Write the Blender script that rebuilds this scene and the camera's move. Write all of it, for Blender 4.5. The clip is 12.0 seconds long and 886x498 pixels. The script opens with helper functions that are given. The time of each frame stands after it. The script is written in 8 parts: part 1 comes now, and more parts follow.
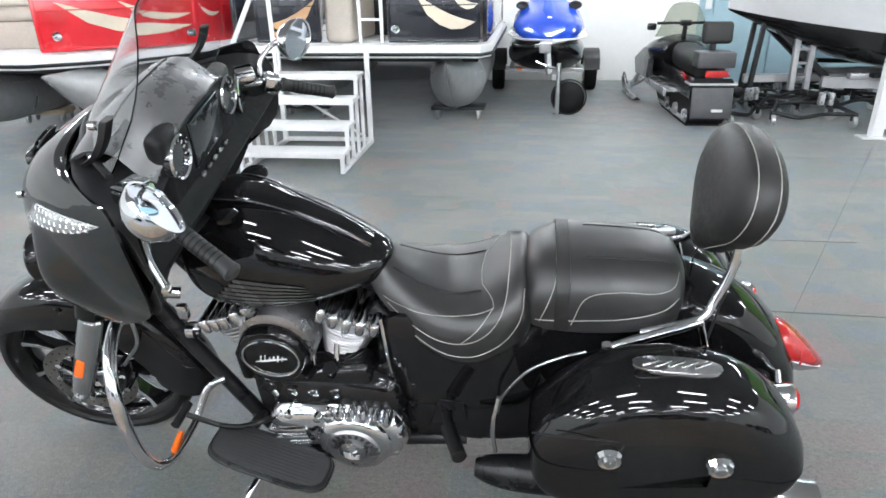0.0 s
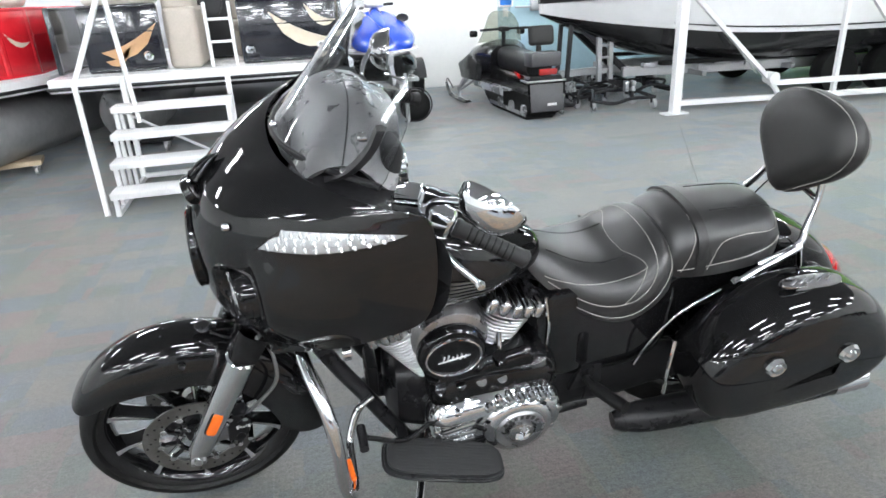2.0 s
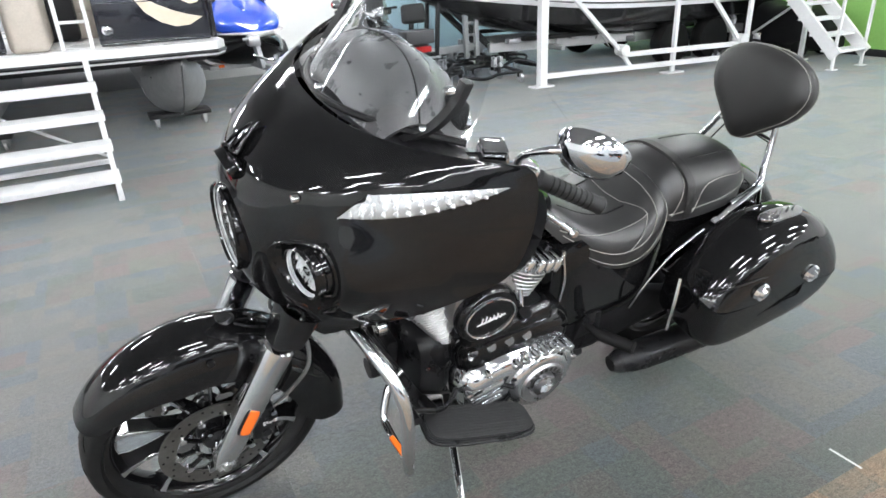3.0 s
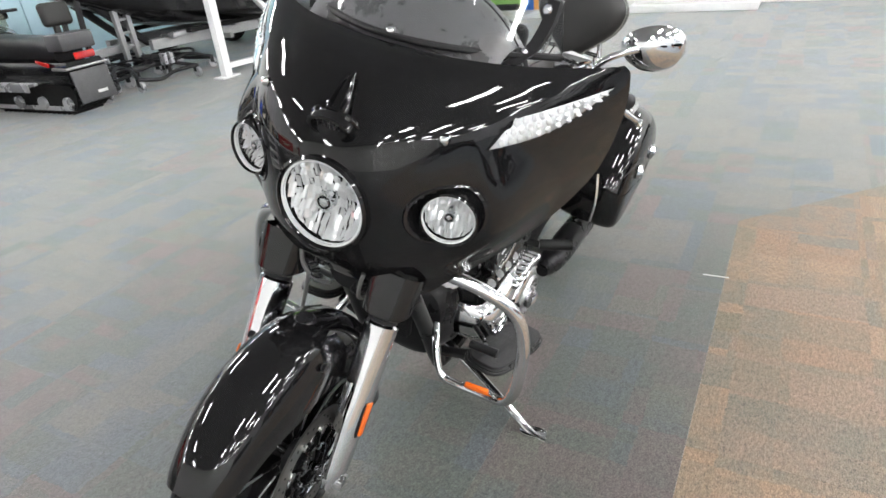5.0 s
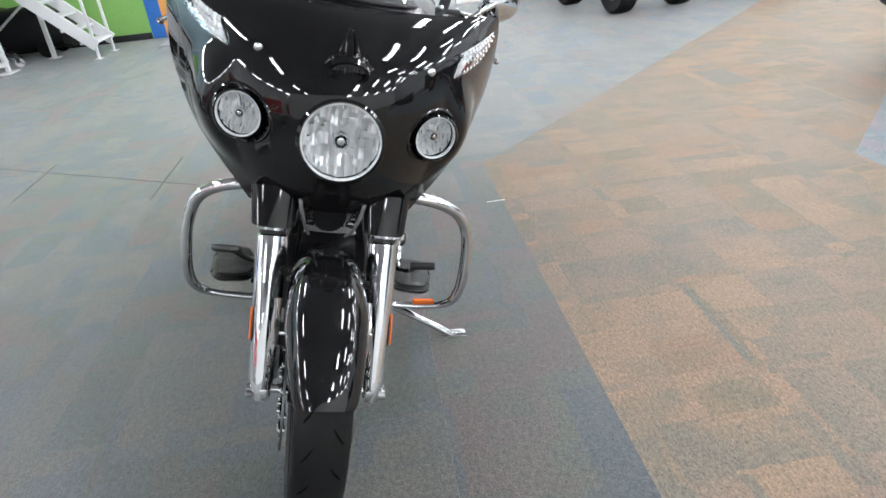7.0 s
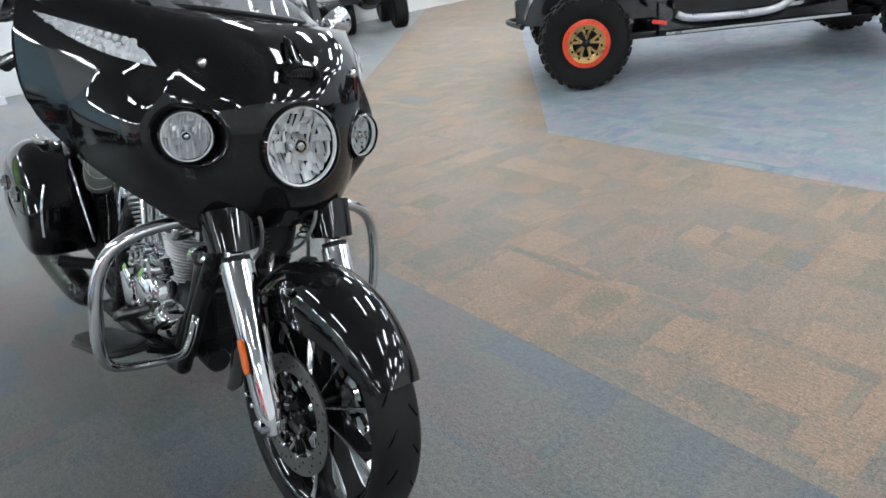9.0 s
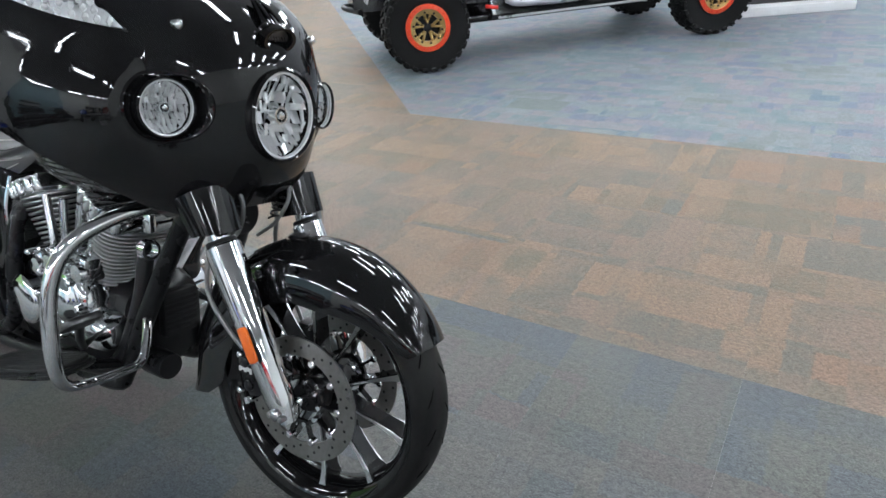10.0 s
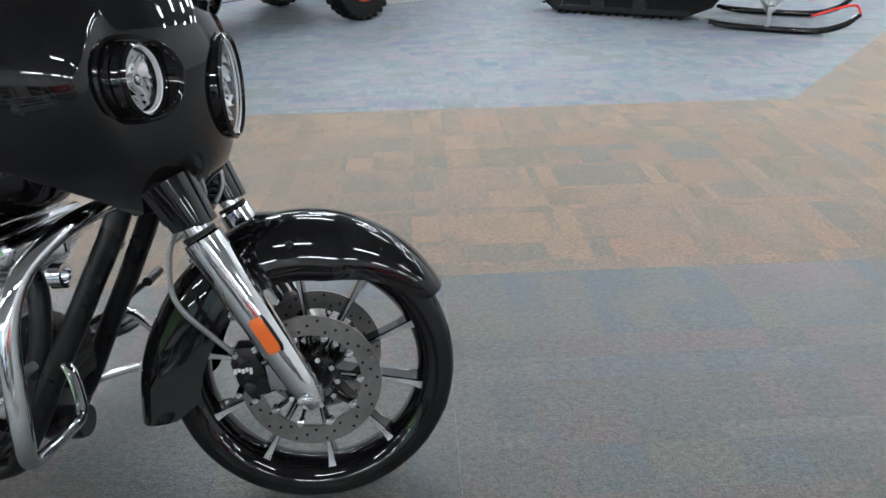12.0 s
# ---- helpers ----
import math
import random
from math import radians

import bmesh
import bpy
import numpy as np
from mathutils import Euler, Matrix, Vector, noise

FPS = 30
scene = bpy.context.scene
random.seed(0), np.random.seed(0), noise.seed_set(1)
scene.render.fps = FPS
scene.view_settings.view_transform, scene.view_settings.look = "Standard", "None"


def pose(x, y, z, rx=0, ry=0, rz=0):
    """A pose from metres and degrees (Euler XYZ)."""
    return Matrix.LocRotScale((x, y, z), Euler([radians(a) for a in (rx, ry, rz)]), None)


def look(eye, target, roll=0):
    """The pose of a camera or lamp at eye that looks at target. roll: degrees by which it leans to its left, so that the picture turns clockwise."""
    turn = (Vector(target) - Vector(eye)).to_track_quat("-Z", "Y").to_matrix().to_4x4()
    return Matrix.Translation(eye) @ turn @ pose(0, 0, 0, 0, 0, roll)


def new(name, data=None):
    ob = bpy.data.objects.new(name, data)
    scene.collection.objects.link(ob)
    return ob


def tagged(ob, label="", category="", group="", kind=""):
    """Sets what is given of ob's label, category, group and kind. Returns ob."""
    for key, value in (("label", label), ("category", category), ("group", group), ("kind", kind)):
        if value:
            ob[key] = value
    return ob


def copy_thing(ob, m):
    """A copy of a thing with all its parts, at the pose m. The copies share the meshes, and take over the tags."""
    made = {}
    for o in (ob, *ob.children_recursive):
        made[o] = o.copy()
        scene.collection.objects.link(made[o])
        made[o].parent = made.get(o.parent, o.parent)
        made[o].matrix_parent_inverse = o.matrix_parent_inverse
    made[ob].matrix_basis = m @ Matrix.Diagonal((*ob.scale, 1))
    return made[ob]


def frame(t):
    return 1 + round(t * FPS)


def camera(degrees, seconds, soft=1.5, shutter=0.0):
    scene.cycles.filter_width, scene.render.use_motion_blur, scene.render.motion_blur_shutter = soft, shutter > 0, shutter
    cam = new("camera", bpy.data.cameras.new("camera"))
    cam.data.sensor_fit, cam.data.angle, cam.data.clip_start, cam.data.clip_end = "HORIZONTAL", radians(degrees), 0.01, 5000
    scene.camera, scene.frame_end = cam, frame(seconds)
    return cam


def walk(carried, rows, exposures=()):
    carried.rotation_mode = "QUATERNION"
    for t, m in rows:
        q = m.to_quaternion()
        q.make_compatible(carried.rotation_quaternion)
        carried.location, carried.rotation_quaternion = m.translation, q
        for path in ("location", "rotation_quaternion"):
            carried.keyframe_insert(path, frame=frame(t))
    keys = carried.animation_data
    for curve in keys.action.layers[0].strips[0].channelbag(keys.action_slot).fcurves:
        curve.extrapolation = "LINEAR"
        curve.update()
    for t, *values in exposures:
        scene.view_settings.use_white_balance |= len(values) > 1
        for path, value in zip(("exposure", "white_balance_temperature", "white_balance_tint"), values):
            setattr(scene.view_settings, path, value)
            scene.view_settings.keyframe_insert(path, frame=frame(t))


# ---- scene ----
import functools

cam = camera(70.1, 12.0, soft=1.6)
PATH = [
    (0, (1.401, -1.759, 1.473), (1.153, 0.068, 0.697), -0.8),
    (0.5, (1.124, -1.803, 1.489), (0.951, 0.051, 0.759), 0.2),
    (1, (0.856, -1.909, 1.51), (0.812, -0.026, 0.84), -3.2),
    (1.5, (0.635, -1.908, 1.478), (0.808, -0.03, 0.81), -2.9),
    (2, (0.405, -1.831, 1.472), (0.806, -0.021, 0.722), -2.9),
    (2.5, (0.168, -1.768, 1.451), (0.784, -0.032, 0.674), -2.6),
    (3, (-0.05, -1.665, 1.432), (0.779, -0.037, 0.619), -2.7),
    (3.2, (-0.12, -1.596, 1.407), (0.786, -0.022, 0.57), -2.7),
    (4.8, (-0.683, -1.057, 1.4), (0.809, -0.093, 0.483), -6.5),
    (5, (-0.776, -1.037, 1.388), (0.766, -0.144, 0.479), -5.9),
    (5.5, (-0.951, -0.82, 1.367), (0.715, -0.218, 0.439), -6.4),
    (6, (-1.145, -0.673, 1.379), (0.589, -0.341, 0.439), -7.1),
    (6.5, (-1.302, -0.518, 1.388), (0.458, -0.433, 0.441), -6.2),
    (7, (-1.321, -0.344, 1.369), (0.44, -0.482, 0.431), -6.0),
    (7.2, (-1.318, -0.277, 1.375), (0.434, -0.503, 0.438), -7.3),
    (8.8, (-1.28, 0.364, 1.33), (0.206, -0.661, 0.469), -4.1),
    (9, (-1.225, 0.416, 1.324), (0.197, -0.678, 0.441), -7.5),
    (9.5, (-1.087, 0.559, 1.297), (0.104, -0.746, 0.361), -4.6),
    (10, (-0.927, 0.735, 1.304), (0.052, -0.723, 0.347), -5.2),
    (10.5, (-0.713, 0.804, 1.28), (0.05, -0.777, 0.322), -6.1),
    (11, (-0.544, 0.838, 1.259), (-0.04, -0.816, 0.255), -4.4),
    (11.5, (-0.38, 0.948, 1.247), (-0.17, -0.765, 0.236), -4.6),
    (12, (-0.254, 1.058, 1.276), (-0.323, -0.666, 0.264), -1.0),
]
walk(cam, [(t, look(eye, target, roll)) for t, eye, target, roll in PATH], [(0.0, -0.20, 6350, 10), (3.2, -0.10, 6550, 11), (5.0, -0.08, 6800, 12), (6.0, -0.17, 6750, 12), (7.2, -0.36, 6330, 11), (9.0, -0.68, 6160, 9), (12.0, -0.76, 6250, 10)])

# ---- world, lights ----
world = bpy.data.worlds.new("world")
scene.world = world
world.use_nodes = True
world.node_tree.nodes["Background"].inputs[0].default_value = (0.75, 0.8, 0.85, 1)
world.node_tree.nodes["Background"].inputs[1].default_value = 0.15

LEAN_DEG = 14.0      # the motorcycle leans on its stand
STEER_DEG = 3.7      # its fork is turned a little to its left
CEILING = 3.9


# ---- materials ----
def material(name, color, rough=0.5, metal=0.0, coat=0.0, trans=0.0, ior=1.45, emit=0.0):
    m = bpy.data.materials.new(name)
    m.use_nodes = True
    b = m.node_tree.nodes["Principled BSDF"]
    b.inputs["Base Color"].default_value = (*color, 1)
    b.inputs["Roughness"].default_value = rough
    b.inputs["Metallic"].default_value = metal
    b.inputs["Coat Weight"].default_value = coat
    b.inputs["Coat Roughness"].default_value = 0.03
    b.inputs["Transmission Weight"].default_value = trans
    b.inputs["IOR"].default_value = ior
    if emit:
        b.inputs["Emission Color"].default_value = (*color, 1)
        b.inputs["Emission Strength"].default_value = emit
    return m


def node(m, kind, **inputs):
    n = m.node_tree.nodes.new(kind)
    for k, v in inputs.items():
        n.inputs[k.replace("_", " ")].default_value = v
    return n


def wire(m, a, out, b, inp):
    m.node_tree.links.new(a.outputs[out], b.inputs[inp])


def bsdf(m):
    return m.node_tree.nodes["Principled BSDF"]


def coords(m, scale=(1, 1, 1), kind="Object"):
    tc = node(m, "ShaderNodeTexCoord")
    mp = node(m, "ShaderNodeMapping")
    mp.inputs["Scale"].default_value = scale
    wire(m, tc, kind, mp, "Vector")
    return mp


def ramp(m, stops):
    r = node(m, "ShaderNodeValToRGB")
    e = r.color_ramp.elements
    while len(e) < len(stops):
        e.new(0.5)
    for el, (p, c) in zip(e, stops):
        el.position = p
        el.color = (*c, 1) if len(c) == 3 else c
    return r


def bump(m, source, out, strength, distance=0.002):
    b = node(m, "ShaderNodeBump", Strength=strength, Distance=distance)
    wire(m, source, out, b, "Height")
    wire(m, b, "Normal", bsdf(m), "Normal")


def grained(name, c1, c2, rough, scale=40, strength=0.3, distance=0.001, metal=0.0, coat=0.0, spread=0.12):
    """Two-tone surface with coarse and fine variation and a little relief."""
    m = material(name, c1, rough, metal, coat)
    mp = coords(m)
    big = node(m, "ShaderNodeTexNoise", Scale=scale * 0.12, Detail=6.0, Roughness=0.65)
    fine = node(m, "ShaderNodeTexNoise", Scale=scale, Detail=4.0, Roughness=0.6)
    wire(m, mp, 0, big, "Vector")
    wire(m, mp, 0, fine, "Vector")
    mix = node(m, "ShaderNodeMix")
    mix.data_type = "FLOAT"
    mix.inputs["Factor"].default_value = 0.4
    wire(m, big, "Fac", mix, "A")
    wire(m, fine, "Fac", mix, "B")
    r = ramp(m, [(0.3, c1), (0.7, c2)])
    wire(m, mix, "Result", r, "Fac")
    wire(m, r, "Color", bsdf(m), "Base Color")
    rr = ramp(m, [(0.25, (max(rough - spread, 0.02),) * 3), (0.75, (min(rough + spread, 1),) * 3)])
    wire(m, big, "Fac", rr, "Fac")
    wire(m, rr, "Color", bsdf(m), "Roughness")
    if strength:
        bump(m, fine, "Fac", strength, distance)
    return m


BLACK_PAINT = grained("black_paint", (0.0045, 0.0045, 0.005), (0.0065, 0.0065, 0.007), 0.05, 14, 0.0, spread=0.015)
bsdf(BLACK_PAINT).inputs["Specular IOR Level"].default_value = 0.52
BLACK_SATIN = grained("black_satin", (0.006, 0.006, 0.007), (0.013, 0.013, 0.014), 0.3, 60, 0.1)
HOOD_SATIN = grained("dash_hood_satin", (0.05, 0.05, 0.052), (0.075, 0.075, 0.078), 0.3, 80, 0.08)
bsdf(HOOD_SATIN).inputs["Specular IOR Level"].default_value = 0.85
BLACK_PLASTIC = grained("black_plastic", (0.006, 0.006, 0.007), (0.013, 0.013, 0.014), 0.5, 300, 0.1, 0.0003)
bsdf(BLACK_PLASTIC).inputs["Specular IOR Level"].default_value = 0.25
bsdf(BLACK_SATIN).inputs["Specular IOR Level"].default_value = 0.25
CHROME = grained("chrome", (0.76, 0.77, 0.79), (0.85, 0.86, 0.87), 0.07, 25, 0.0, metal=1.0, spread=0.03)
STEEL = grained("brushed_steel", (0.32, 0.32, 0.33), (0.48, 0.48, 0.49), 0.3, 90, 0.15, 0.0004, metal=1.0)
DARK_STEEL = grained("dark_steel", (0.10, 0.10, 0.10), (0.2, 0.2, 0.2), 0.35, 80, 0.2, 0.0005, metal=1.0)
CAST = grained("cast_aluminium", (0.30, 0.30, 0.31), (0.45, 0.45, 0.46), 0.33, 120, 0.3, 0.0005, metal=1.0)
FIN = grained("cylinder_fin", (0.66, 0.67, 0.68), (0.80, 0.80, 0.81), 0.33, 100, 0.1, 0.0003, metal=1.0)
LEATHER = grained("black_leather", (0.012, 0.012, 0.0125), (0.018, 0.018, 0.0185), 0.39, 420, 0.2, 0.0005, spread=0.03)
bsdf(LEATHER).inputs["Specular IOR Level"].default_value = 0.7
LEATHER_MATTE = grained("black_suede_leather", (0.008, 0.008, 0.008), (0.015, 0.0145, 0.0145), 0.5, 500, 0.5, 0.0006)
STITCH = grained("stitching", (0.22, 0.215, 0.2), (0.34, 0.33, 0.31), 0.8, 400, 0.4)
RUBBER = grained("tyre_rubber", (0.004, 0.004, 0.0045), (0.009, 0.009, 0.009), 0.5, 160, 0.35, 0.0008)
bsdf(RUBBER).inputs["Specular IOR Level"].default_value = 0.22
# near-black colour that stands in for shade inside the tread grooves
GROOVE_SHADE = grained("groove_shade", (0.001, 0.001, 0.001), (0.002, 0.002, 0.002), 0.95, 200, 0.0)
bsdf(GROOVE_SHADE).inputs["Specular IOR Level"].default_value = 0.05
RUBBER_PAD = grained("rubber_pad", (0.008, 0.008, 0.009), (0.016, 0.016, 0.017), 0.6, 220, 0.3, 0.0006)
HOSE = grained("braided_hose", (0.16, 0.16, 0.16), (0.28, 0.28, 0.28), 0.4, 500, 0.5, 0.0006, metal=0.6)
GRAPHIC = grained("grey_graphic", (0.035, 0.035, 0.036), (0.055, 0.055, 0.057), 0.25, 60, 0.0, coat=0.4)
ORANGE = material("orange_reflector", (0.75, 0.14, 0.015), 0.18, coat=0.6)
ORANGE_LABEL = grained("orange_label", (0.7, 0.17, 0.05), (0.8, 0.24, 0.08), 0.5, 50, 0.0)
RED_LENS = material("red_lens", (0.55, 0.012, 0.012), 0.08, coat=1.0, trans=0.35)
GLASS = material("clear_glass", (0.97, 0.98, 0.98), 0.01, trans=1.0, ior=1.12)
SCREEN = material("windscreen_glass", (0.86, 0.88, 0.89), 0.015, trans=1.0, ior=1.4)
PANEL_GLASS = material("display_glass", (0.012, 0.014, 0.018), 0.08, coat=0.6)
BLUE_GLASS = material("mirror_glass", (0.78, 0.83, 0.9), 0.02, metal=1.0)
WHITE_MARK = grained("white_mark", (0.55, 0.55, 0.55), (0.7, 0.7, 0.7), 0.35, 60, 0.0)
REFLECTOR = grained("lamp_reflector", (0.86, 0.88, 0.90), (0.95, 0.95, 0.96), 0.1, 60, 0.0, 0.001, metal=0.66)
SIGNAL_BACK = grained("signal_back_plate", (0.42, 0.43, 0.44), (0.60, 0.61, 0.62), 0.3, 60, 0.1, 0.001, metal=0.7)
LAMP_FACET = grained("faceted_lamp_lens", (0.80, 0.81, 0.82), (0.92, 0.93, 0.94), 0.14, 110, 0.3, 0.002, metal=0.45)

RED_BOAT = grained("red_boat_panel", (0.55, 0.012, 0.022), (0.66, 0.02, 0.03), 0.22, 20, 0.03, coat=0.7)
BLACK_BOAT = grained("black_boat_panel", (0.006, 0.007, 0.012), (0.014, 0.015, 0.022), 0.16, 20, 0.02, coat=0.7)
CREAM = grained("cream_stripe", (0.60, 0.52, 0.40), (0.70, 0.62, 0.5), 0.4, 30, 0.0)
COPPER = grained("copper_stripe", (0.42, 0.24, 0.12), (0.55, 0.34, 0.18), 0.4, 30, 0.0)
VINYL = grained("boat_vinyl", (0.62, 0.58, 0.52), (0.74, 0.70, 0.64), 0.45, 60, 0.2)
VINYL_TAN = grained("tan_vinyl", (0.40, 0.36, 0.31), (0.52, 0.47, 0.41), 0.45, 60, 0.2)
ALUMINIUM = grained("boat_aluminium", (0.52, 0.53, 0.54), (0.68, 0.68, 0.69), 0.3, 30, 0.1, 0.001, metal=1.0)
PONTOON = grained("pontoon_aluminium", (0.42, 0.43, 0.44), (0.60, 0.60, 0.61), 0.38, 16, 0.1, 0.001, metal=0.55)
WHITE_PAINT = grained("white_painted_steel", (0.70, 0.71, 0.72), (0.82, 0.82, 0.83), 0.4, 30, 0.08)
GEL_WHITE = grained("white_gelcoat", (0.74, 0.75, 0.76), (0.83, 0.83, 0.84), 0.14, 10, 0.0, coat=0.5)
GEL_BLACK = grained("black_hull", (0.006, 0.006, 0.007), (0.013, 0.013, 0.014), 0.16, 10, 0.0, coat=0.6)
HULL_WHITE = grained("white_hull", (0.7, 0.71, 0.72), (0.8, 0.8, 0.81), 0.3, 12, 0.02)
BLUE_SHELL = grained("blue_shell", (0.01, 0.06, 0.55), (0.02, 0.1, 0.7), 0.18, 20, 0.0, coat=0.8)
BLUE_PAINT = grained("blue_paint", (0.02, 0.12, 0.42), (0.03, 0.16, 0.5), 0.4, 20, 0.05)
GALVANISED = grained("galvanised_steel", (0.38, 0.39, 0.40), (0.55, 0.55, 0.56), 0.42, 50, 0.2, 0.0006, metal=0.9)
DARK_FRAME = grained("dark_frame", (0.005, 0.005, 0.007), (0.013, 0.013, 0.015), 0.45, 50, 0.15)
SLED_BLACK = grained("sled_black", (0.004, 0.004, 0.005), (0.010, 0.010, 0.011), 0.2, 40, 0.1, coat=0.3)
SLED_GREY = grained("sled_grey", (0.04, 0.04, 0.044), (0.07, 0.07, 0.075), 0.42, 60, 0.15)
SLED_SILVER = grained("sled_silver", (0.42, 0.43, 0.45), (0.56, 0.56, 0.58), 0.3, 40, 0.05, metal=0.6)
SMOKE = material("smoked_screen", (0.55, 0.57, 0.5), 0.05, trans=0.85, ior=1.15)
GOLD = grained("gold_wheel", (0.42, 0.28, 0.10), (0.58, 0.42, 0.18), 0.3, 60, 0.1, metal=0.85)
RED_RING = grained("red_ring", (0.62, 0.05, 0.015), (0.75, 0.08, 0.02), 0.32, 60, 0.05, coat=0.4)
RED_PART = grained("red_plastic", (0.65, 0.03, 0.02), (0.78, 0.05, 0.04), 0.3, 40, 0.0, coat=0.4)
WOOD = grained("pale_board", (0.42, 0.33, 0.22), (0.58, 0.47, 0.33), 0.65, 40, 0.3)
WALL_WHITE = grained("white_wall_paint", (0.78, 0.79, 0.78), (0.85, 0.85, 0.84), 0.6, 25, 0.06, 0.001)
WALL_GREY = grained("grey_wall_paint", (0.42, 0.43, 0.45), (0.5, 0.5, 0.52), 0.6, 25, 0.06, 0.001)
WALL_BLUE = grained("pale_blue_wall_paint", (0.36, 0.52, 0.60), (0.42, 0.58, 0.66), 0.6, 25, 0.06, 0.001)
WALL_GREEN = grained("green_wall_paint", (0.20, 0.42, 0.10), (0.26, 0.5, 0.14), 0.6, 25, 0.06, 0.001)
WALL_ORANGE = grained("orange_wall_paint", (0.72, 0.32, 0.08), (0.8, 0.38, 0.1), 0.6, 25, 0.06, 0.001)
DARK_WALL = grained("dark_wall", (0.07, 0.07, 0.075), (0.11, 0.11, 0.115), 0.6, 25, 0.06, 0.001)
CEIL = grained("ceiling_tile", (0.20, 0.20, 0.205), (0.28, 0.28, 0.285), 0.8, 60, 0.2)
TUBE = material("lamp_tube", (0.955, 0.985, 1.0), 0.5, emit=126.0)


def carpet(name, palette, cell, seed, rib, contrast=1.0, nap=1.0, gloss=0.34, sheen=0.3):
    """Patchwork-print carpet: soft-edged blocks of two sizes, clumps and yarn loops, fine ribs."""
    m = material(name, palette[0], 0.44)
    b = bsdf(m)
    b.inputs["Specular IOR Level"].default_value = gloss
    b.inputs["Sheen Weight"].default_value = sheen
    b.inputs["Sheen Roughness"].default_value = 0.5
    geo = node(m, "ShaderNodeNewGeometry")
    info = node(m, "ShaderNodeObjectInfo")
    mp = node(m, "ShaderNodeMapping")
    wire(m, geo, "Position", mp, "Vector")
    mp.inputs["Location"].default_value = (seed, seed * 0.7, 0)
    # block edges wander a little with the yarn
    wob = node(m, "ShaderNodeTexNoise", Scale=26.0, Detail=3.0, Roughness=0.7)
    wire(m, mp, 0, wob, "Vector")
    push = node(m, "ShaderNodeVectorMath")
    push.operation = "MULTIPLY_ADD"
    wire(m, wob, "Color", push, 0)
    push.inputs[1].default_value = (0.035, 0.035, 0)
    wire(m, mp, 0, push, 2)
    tones = []
    for k, (bw, rh, turn) in enumerate(((cell, cell * 0.45, 0), (cell * 1.7, cell * 0.8, 0), (cell * 0.8, cell * 0.3, 90))):
        m2 = node(m, "ShaderNodeMapping")
        wire(m, push, 0, m2, "Vector")
        m2.inputs["Rotation"].default_value = (0, 0, radians(turn))
        m2.inputs["Location"].default_value = (0.37 * k, 0.21 * k, 0)
        br = node(m, "ShaderNodeTexBrick", Scale=1.0, Mortar_Size=0.0, Mortar_Smooth=0.0, Bias=0.0, Brick_Width=bw, Row_Height=rh)
        br.offset, br.squash = 0.37 + 0.11 * k, 1.0
        br.inputs["Color1"].default_value = (0, 0, 0, 1)
        br.inputs["Color2"].default_value = (1, 1, 1, 1)
        wire(m, m2, 0, br, "Vector")
        tones.append(br)
    smear = node(m, "ShaderNodeTexNoise", Scale=3.1, Detail=4.0, Roughness=0.65)
    wire(m, mp, 0, smear, "Vector")

    def mixed(a, ao, c, co, f):
        x = node(m, "ShaderNodeMix")
        x.data_type = "FLOAT"
        x.inputs["Factor"].default_value = f
        wire(m, a, ao, x, "A")
        wire(m, c, co, x, "B")
        return x

    t1 = mixed(tones[0], "Color", tones[1], "Color", 0.55)
    t2 = mixed(t1, "Result", tones[2], "Color", 0.15)
    t3 = mixed(t2, "Result", smear, "Fac", 0.24)
    shift = node(m, "ShaderNodeMath")
    shift.operation = "MULTIPLY_ADD"
    wire(m, info, "Random", shift, 0)
    shift.inputs[1].default_value = 0.22
    wire(m, t3, "Result", shift, 2)
    n = len(palette)
    r = ramp(m, [(0.29 + 0.58 * i / (n - 1), c) for i, c in enumerate(palette)])
    wire(m, shift, 0, r, "Fac")
    # the fibres' sheen takes their own colour
    fibre = node(m, "ShaderNodeMix")
    fibre.data_type, fibre.blend_type = "RGBA", "MULTIPLY"
    fibre.inputs[0].default_value = 1.0
    m.node_tree.links.new(r.outputs["Color"], fibre.inputs[6])
    fibre.inputs[7].default_value = (3.8 * nap, 3.9 * nap, 4.1 * nap, 1)
    m.node_tree.links.new(fibre.outputs[2], b.inputs["Sheen Tint"])
    # loops of mixed colour: coarse clumps and single yarns, drawn out along the ribs
    stretch = node(m, "ShaderNodeMapping")
    wire(m, mp, 0, stretch, "Vector")
    stretch.inputs["Scale"].default_value = (1.0, rib, 1.0)
    clump = node(m, "ShaderNodeTexNoise", Scale=52.0, Detail=3.0, Roughness=0.7)
    yarn = node(m, "ShaderNodeTexNoise", Scale=150.0, Detail=2.0, Roughness=0.8)
    wire(m, stretch, 0, clump, "Vector")
    wire(m, stretch, 0, yarn, "Vector")
    pile = mixed(clump, "Fac", yarn, "Fac", 0.6)
    lo, hi = 1 - 0.72 * contrast, 1 + 0.72 * contrast
    yr = ramp(m, [(0.36, (lo, lo, lo * 1.02)), (0.5, (0.98, 0.98, 0.98)), (0.64, (hi, hi, hi * 0.99))])
    wire(m, pile, "Result", yr, "Fac")
    mul = node(m, "ShaderNodeMix")
    mul.data_type, mul.blend_type = "RGBA", "MULTIPLY"
    mul.inputs[0].default_value = 1.0
    m.node_tree.links.new(r.outputs["Color"], mul.inputs[6])
    m.node_tree.links.new(yr.outputs["Color"], mul.inputs[7])
    m.node_tree.links.new(mul.outputs[2], b.inputs["Base Color"])
    bump(m, pile, "Result", 0.6, 0.005)
    return m


